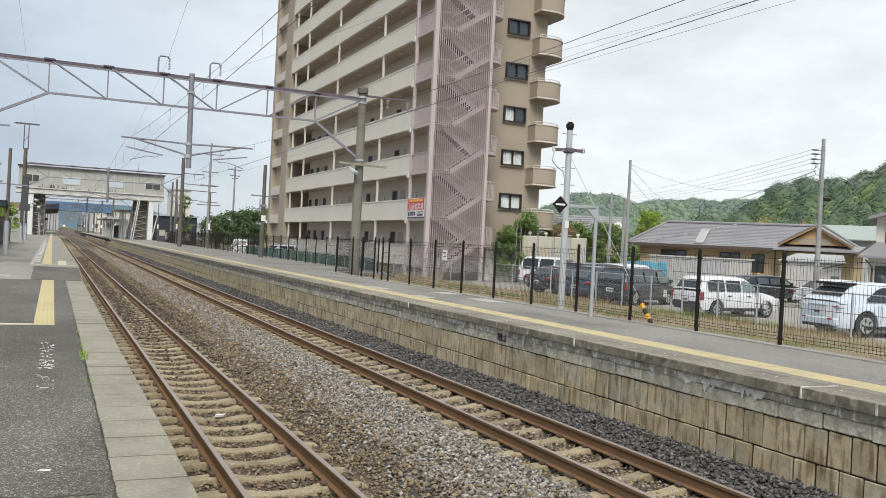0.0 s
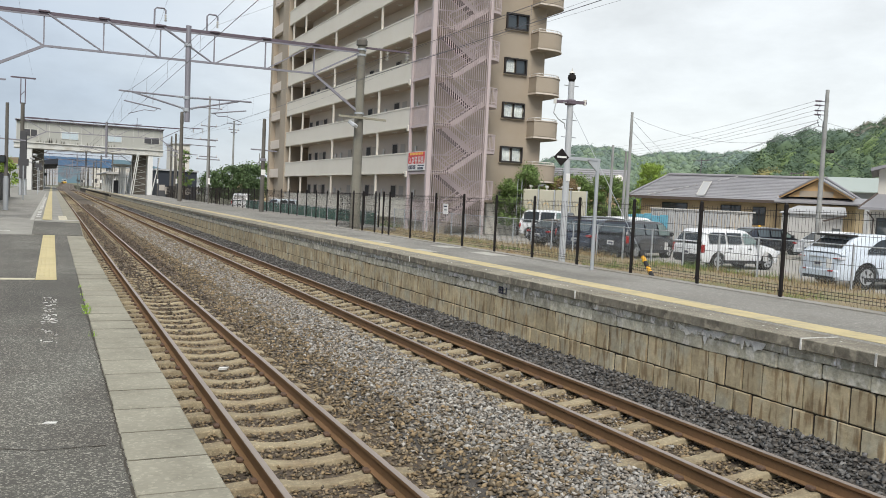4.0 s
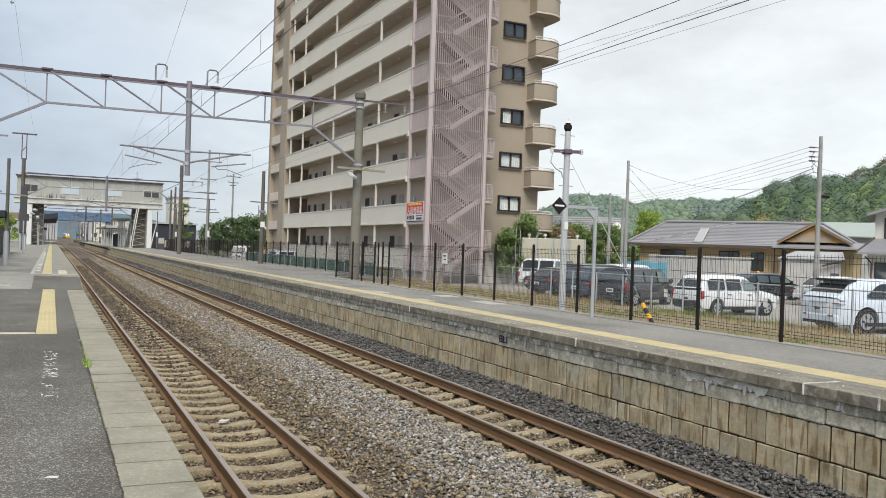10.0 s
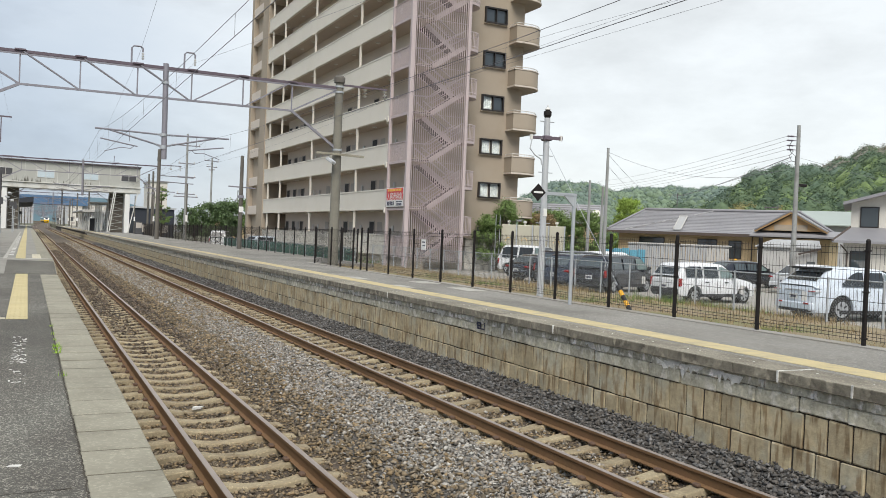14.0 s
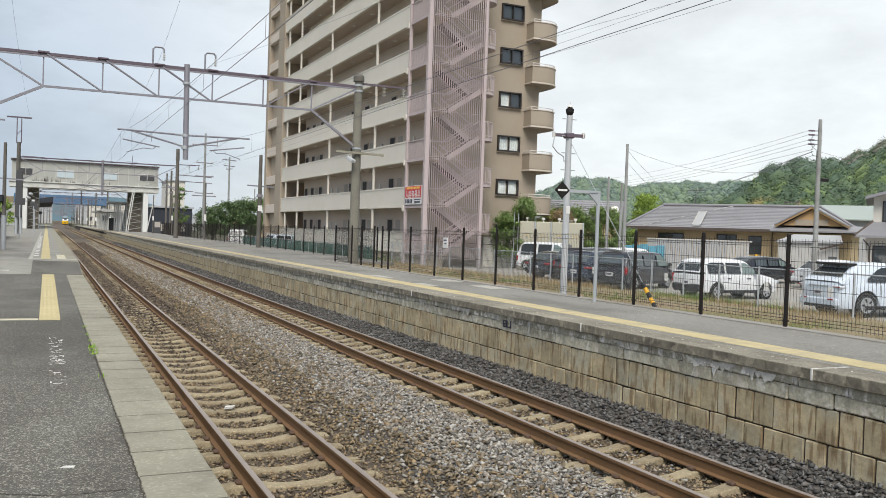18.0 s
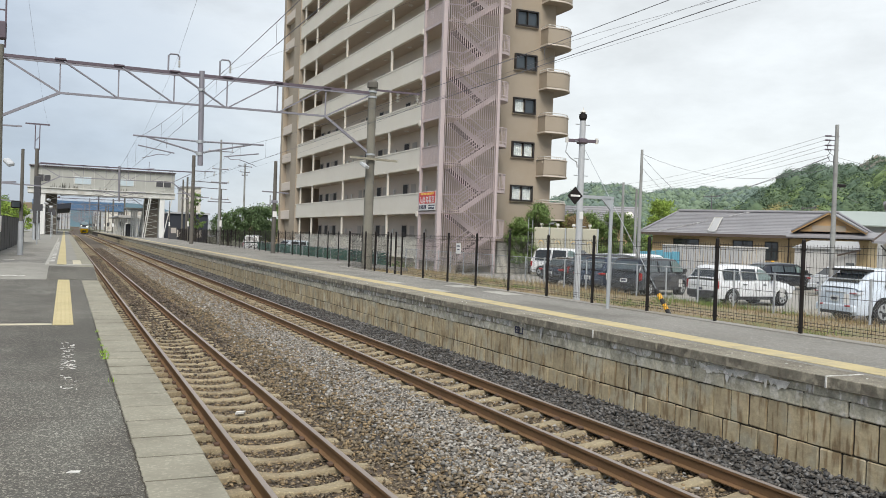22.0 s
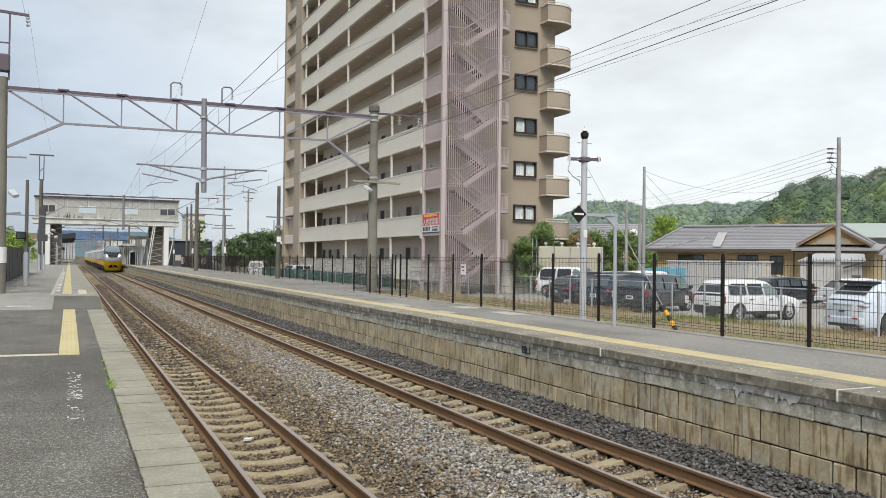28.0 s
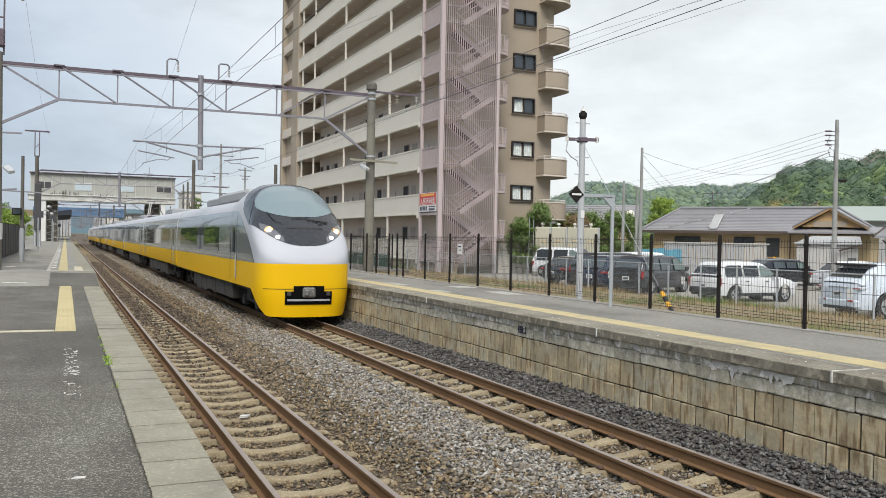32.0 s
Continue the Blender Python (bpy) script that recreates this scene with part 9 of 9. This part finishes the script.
def bogie(parent, y):
    for s in (-1, 1):
        g = Geo()
        g.block(s * 0.98 - 0.09, s * 0.98 + 0.09, y - 1.55, y + 1.55, 0.42, 0.62, 0.04)
        g.block(s * 1.02 - 0.14, s * 1.02 + 0.14, y - 0.35, y + 0.35, 0.55, 0.95, 0.05)
        for a in (-1.05, 1.05):
            g.block(s * 1.05 - 0.1, s * 1.05 + 0.1, y + a - 0.17, y + a + 0.17, 0.28, 0.6, 0.04)
            g.tube((s * 1.0, y + a + 0.3, 0.45), (s * 1.0, y + a + 0.3, 0.95), 0.06, n=8)
        part("bogie_frame", g, M["under"], parent)
    for a in (-1.05, 1.05):
        w = Geo()
        for s in (-1, 1):
            w.tube((s * 0.5, y + a, 0.43), (s * 0.63, y + a, 0.43), 0.43, n=20)
        w.tube((-0.6, y + a, 0.43), (0.6, y + a, 0.43), 0.08, n=8)
        part("wheelset", w, M["under"], parent, smooth=True)


def car_parts(car, y0, y1, lead):
    """Livery, windows, doors and running gear of one car, from y0 to y1 behind the car's origin."""
    for s in (-1, 1):
        gy = Geo()
        if lead:
            front = lambda z: float(np.interp(z, [1.8, 2.2, 2.8, 3.2, 3.46], [0.95, 1.35, 2.3, 3.1, 3.9]))  # noqa: E731
        else:
            front = lambda z: y0 + 0.02  # noqa: E731
        rows = []
        for z in np.linspace(1.803, 3.46, 16):
            f = front(z)
            col = []
            for t in np.linspace(0, 1, 40) ** (1.8 if lead else 1):
                y = f + (y1 - 0.02 - f) * t
                yy = y if lead else 12.0
                q = on_ring(yy, s * s_at(yy, z), 0.006)
                col.append((q[0], y if not lead else q[1], q[2]))
            rows.append(col)
        gy.ribbon(rows)
        side = part("side_panel", gy, M["train_grey"], car, "metallic grey side panel", True)
        a, c = (7.5, y1 - 1.4) if lead else (y0 + 3.4, y1 - 3.4)
        n = max(1, round((c - a) / 1.95))
        for k in range(n):
            w0, w1 = a + (c - a) * k / n + 0.008, a + (c - a) * (k + 1) / n - 0.008
            rows = [[(s * abs(on_ring(12.0, s * s_at(12.0, z), 0.014)[0]), y, z) for y in (w0, w1)] for z in (2.02, 2.3, 2.6, 2.93)]
            part("window", Geo().ribbon(rows), M["train_glass"], side, "dark tinted coach window")
        doors = [(3.9, 4.95)] if lead else [(y0 + 1.1, y0 + 2.1), (y1 - 2.1, y1 - 1.1)]
        for d0, d1 in doors:
            x = lambda z, y: s * abs(on_ring(max(y, 3.9) if lead else 12.0, s * s_at(max(y, 3.9) if lead else 12.0, max(z, 1.81)), 0.012)[0])  # noqa: E731
            zz = [1.1, 1.5, 1.81, 2.2, 2.6, 3.0, 3.36]
            for (p0, p1), m, nm in (((d0 - 0.05, d0), "trim", "door_seal"), ((d1, d1 + 0.05), "trim", "door_seal")):
                part(nm, Geo().ribbon([[(x(z, y), y, z) for y in (p0, p1)] for z in zz]), M[m], side)
            part("door_window", Geo().ribbon([[(x(z, y) + s * 0.004, y, z) for y in (d0 + 0.3, d1 - 0.3)] for z in (2.05, 2.4, 2.9)]), M["train_glass"], side)
            part("handrail", Geo().tube((s * 1.52, d0 - 0.12, 1.2), (s * 1.52, d0 - 0.12, 2.0), 0.018, n=6), M["galv"], side)
    # underfloor boxes between the bogies
    b0, b1 = (3.2, 17.2) if lead else (y0 + 3.3, y1 - 3.3)
    rr = random.Random(int(y0 * 10) + 5)
    y = b0 + 2.0
    while y < b1 - 2.4:
        ln = rr.uniform(0.6, 2.2)
        for s in (-1, 1):
            part("equipment_box", Geo().block(s * 0.55 - 0.55 + 0.25 * s, s * 0.55 + 0.55 + 0.25 * s, y, y + ln - 0.12, rr.uniform(0.3, 0.45), 0.98, 0.03), M["under_box"], car)
        y += ln
    bogie(car, b0)
    bogie(car, b1)
    part("underframe", Geo().box(-1.2, 1.2, (1.5 if lead else y0 + 0.1), y1 - 0.1, 0.85, 1.02), M["under"], car)
    # roof equipment
    m = (y0 + y1) / 2 + (3 if lead else 0)
    part("roof_unit", Geo().block(-0.8, 0.8, m - 1.9, m + 1.9, 3.86, 4.2, 0.06), M["roof_grey"], car, "grey rooftop air-conditioning unit")
    if lead:
        part("roof_fairing", Geo().block(-0.85, 0.85, 5.6, 11.6, 3.85, 4.3, 0.1), M["roof_grey"], car, "long pale grey roof fairing")
    part("roof_walkway", Geo().box(-0.35, 0.35, (6.8 if lead else y0 + 0.4), y1 - 0.4, 3.93, 3.975), M["roof_grey"], car)


def coach_mesh(y0, y1):
    up, low = Geo(), Geo()
    ring = t_ring(12.0)
    up.ribbon([[(x, y, z) for x, z in ring] for y in (y0, y1)])
    for y in (y0, y1):
        up.add([(x, y, z) for x, z in ring], [tuple(range(len(ring)))])
    lr = [(-1.47, 1.8), (-1.47, 1.2), (-1.43, 1.02), (-1.3, 0.98), (1.3, 0.98), (1.43, 1.02), (1.47, 1.2), (1.47, 1.8)]
    low.ribbon([[(x, y, z) for x, z in lr] for y in (y0, y1)])
    for y in (y0, y1):
        low.add([(x, y, z) for x, z in lr], [tuple(range(len(lr)))])
    return up, low


def make_train():
    tr = thing("express_train", "yellow, white and grey express train with a streamlined nose, headlamps lit", "train")
    L = 20.45
    # lead car
    ys = [0.0, 0.01, 0.03, 0.06, 0.1, 0.15, 0.2, 0.3, 0.4, 0.5, 0.6, 0.7, 0.8, 0.9, 1.0, 1.2, 1.4, 1.6, 1.8, 2.0, 2.2, 2.4, 2.7, 3.0, 3.3, 3.6, 4.0, 4.5, 5.0, 5.5, 6.0, 6.5, 10, L]
    up = Geo()
    up.ribbon([[(x, y, z) for x, z in t_ring(y)] for y in ys])
    up.add([(x, L, z) for x, z in t_ring(L)], [tuple(range(len(t_ring(L))))])
    car = part("leading_car", up, M["train_white"], tr, "white upper body with a rounded cab", True)
    low = Geo()
    rings = []
    for y in ys:
        w = t_half(y)
        zb = float(np.interp(y, [0, 0.35, 1.35, 1.5], [0.2, 0.22, 0.98, 1.0]))
        col = []
        for z in (1.8, 1.5, 1.2, 1.04, 0.7, 0.45, 0.2):
            zz = max(z, zb)
            col.append((-w * (1.0 if zz > 0.9 else 0.93 + 0.07 * (zz - 0.2) / 0.7), y + 0.12 * max(0, 0.8 - zz) * (1 if y < 1 else 0), zz))
        rings.append(col + [(-x, yy, z) for x, yy, z in col[::-1]])
    low.ribbon(rings)
    part("yellow_apron", low, M["train_yellow"], car, "glossy yellow lower body and skirt", True)
    part("apron_seam", Geo().ribbon([[(x * 1.003, face_y(x) - 0.006, z) for x in np.linspace(-1.3, 1.3, 40)] for z in (1.04, 1.055)]), M["trim"], car)
    # black mask, windscreen, side cab windows
    my = list(0.325 + 3.56 * np.linspace(0, 1, 90) ** 1.4)
    S = mask_edge
    part("cab_mask", patch(my, lambda y: -S(y), S, 0.008, 36), M["train_black"], car, "satin black cab surround", True)
    wy = list(2.02 - 0.82 * np.cos(np.linspace(0.02, math.pi - 0.02, 40)))
    SW = lambda y: 0.67 * s_at(y, 3.06 if y < 2.2 else 3.12) * (max(0.0, 1 - ((y - 2.02) / 0.83) ** 2)) ** 0.36  # noqa: E731
    part("windscreen", patch(wy, lambda y: -SW(y), SW, 0.016, 30), M["train_shield"], car, "large curved windscreen, the sky's reflection put into its pale colour", True)
    for s in (-1, 1):
        cw = list(np.linspace(1.95, 3.15, 16))
        part("cab_side_window", patch(cw, lambda y: s * S(y) * 0.985, lambda y: s * (S(y) - 0.21 * math.sin(math.pi * (y - 1.9) / 1.3) ** 0.8), 0.015, 8), M["train_side"], car, "", True)
        rows = []
        for t in np.linspace(0, 1, 12):
            x = 0.66 + 0.62 * t
            z0 = mask_z(x) + 0.02
            z1 = z0 + 0.05 + 0.24 * math.sin(math.pi * min(1.0, 0.1 + 0.72 * t))
            rows.append([front_at(s * x, z0 + (z1 - z0) * j / 8, 0.016) for j in range(9)])
        part("headlamp_housing", Geo().ribbon(rows), M["lamp_case"], car, "clear headlamp cover", True)
        for x, z, r, m, lb in ((1.06, mask_z(1.06) + 0.16, 0.105, "lamp_on", "warm lit headlamp"), (0.84, mask_z(0.84) + 0.085, 0.066, "lamp_white", "white lit headlamp")):
            c = Vector(front_at(s * x, z, 0.03))
            d = Vector((s * 0.25, -1, 0.25)).normalized()
            # reflector ring painted orange for the halo round the lit lamp
            if m == "lamp_on":
                part("reflector", Geo().tube(c - 0.06 * d, c - 0.005 * d, r * 1.35, r * 1.25, 18), M["reflector"], car, "reflector ring in the orange of the lamp's halo", True)
                r *= 0.72
            part("headlamp", Geo().tube(c - 0.05 * d, c + 0.02 * d, r, r * 0.8, 16), M[m], car, lb, True)
    # wipers, cowl grille
    part("cowl_grille", Geo().ribbon([[front_at(0.6 * t + 0.02, z, 0.02) for t in np.linspace(-1, 1, 14)] for z in (2.86, 2.9)]), M["trim"], car)
    for pts in (((0.62, 3.03), (0.1, 3.2), (-0.3, 3.18)), ((0.5, 2.99), (0.85, 3.06), (0.2, 3.14)), ((-0.62, 3.0), (-0.85, 3.1), (-1.0, 3.35))):
        q = [Vector(front_at(x, z, 0.05)) for x, z in pts]
        part("wiper", Geo().tube(q[0], q[1], 0.013, n=5).tube(q[1], q[2], 0.016, n=5), M["trim"], car)
    # coupler before black patches that paint the shade of its recess
    rows = [[(x, face_y(x) + 0.12 * max(0, 0.8 - z) - 0.012, z) for x in np.linspace(-0.72, 0.72, 25)] for z in (0.58, 0.7, 0.85, 0.98)]
    part("coupler_opening", Geo().ribbon(rows), M["recess_shade"], car, "black patch standing for the shaded coupler recess")
    part("coupler_opening", Geo().ribbon([[(x, face_y(x) - 0.012, z) for x in np.linspace(-0.47, 0.47, 17)] for z in (0.98, 1.14)]), M["recess_shade"], car, "black patch standing for the shaded coupler recess")
    part("side_buffer", Geo().block(-0.66, -0.54, -0.04, 0.08, 0.84, 0.98, 0.02), M["under_box"], car)
    part("side_buffer", Geo().block(0.54, 0.66, -0.04, 0.08, 0.84, 0.98, 0.02), M["under_box"], car)
    part("coupler", Geo().block(-0.2, 0.2, -0.06, 0.1, 0.78, 1.1, 0.05).block(-0.15, -0.02, -0.16, -0.04, 0.84, 1.04, 0.04).block(0.04, 0.16, -0.1, -0.04, 0.82, 1.02, 0.04), M["coupler"], car, "grey steel coupler head")
    part("bumper_bar", Geo().ribbon([[(x, face_y(x) - 0.04, z) for x in np.linspace(-0.66, 0.66, 17)] for z in (0.69, 0.75)]), M["galv"], car)
    car_parts(car, 0, L, True)
    # following cars share one set of meshes
    up, low = coach_mesh(0.25, 20.75)
    c2 = part("coach", up, M["train_white"], tr, "white upper body", True)
    part("yellow_band", low, M["train_yellow"], c2, "glossy yellow lower body", True)
    part("gangway", Geo().block(-0.6, 0.6, -0.25, 0.3, 1.0, 3.3, 0.05), M["trim"], c2)
    car_parts(c2, 0.25, 20.75, False)
    c2.matrix_basis = pose(0, L, 0)
    for k in range(1, 9):
        made = {}
        for o in (c2, *c2.children_recursive):
            q = o.copy()
            scene.collection.objects.link(q)
            q.parent = made.get(o.parent, tr)
            made[o] = q
        made[c2].matrix_basis = pose(0, L + 20.9 * k, 0)
    # raised pantographs on two coaches
    for yb in (L + 26.0, L + 88.0, L + 150.0):
        g = Geo()
        for s in (-0.5, 0.5):
            g.tube((s, yb, 4.0), (s * 0.6, yb + 0.9, 4.55), 0.03, n=6).tube((s * 0.6, yb + 0.9, 4.55), (s * 0.5, yb + 0.1, 5.2), 0.025, n=6)
        g.bar((-0.8, yb + 0.1, 5.22), (0.8, yb + 0.1, 5.22), 0.25, 0.04)
        g.block(-0.7, 0.7, yb - 0.7, yb + 0.7, 3.95, 4.05, 0.02)
        part("pantograph", g, M["truss_dark"], tr, "raised pantograph")
    return tr


train = make_train()


# ---- what moves ----
def motions():
    rows = []
    for k in range(0, 33):
        t = float(k)
        y = 25.15 + 31.9 * (32.0 - t)
        (x0, z0), (x1, z1) = bend(y), bend(y + 190)
        rows.append((t, pose(TRACK_B + x0, y, z0, math.degrees(math.atan2(z1 - z0, 190)), 0, -math.degrees(math.atan2(x1 - x0, 190)))))
    walk(train, rows)


motions()
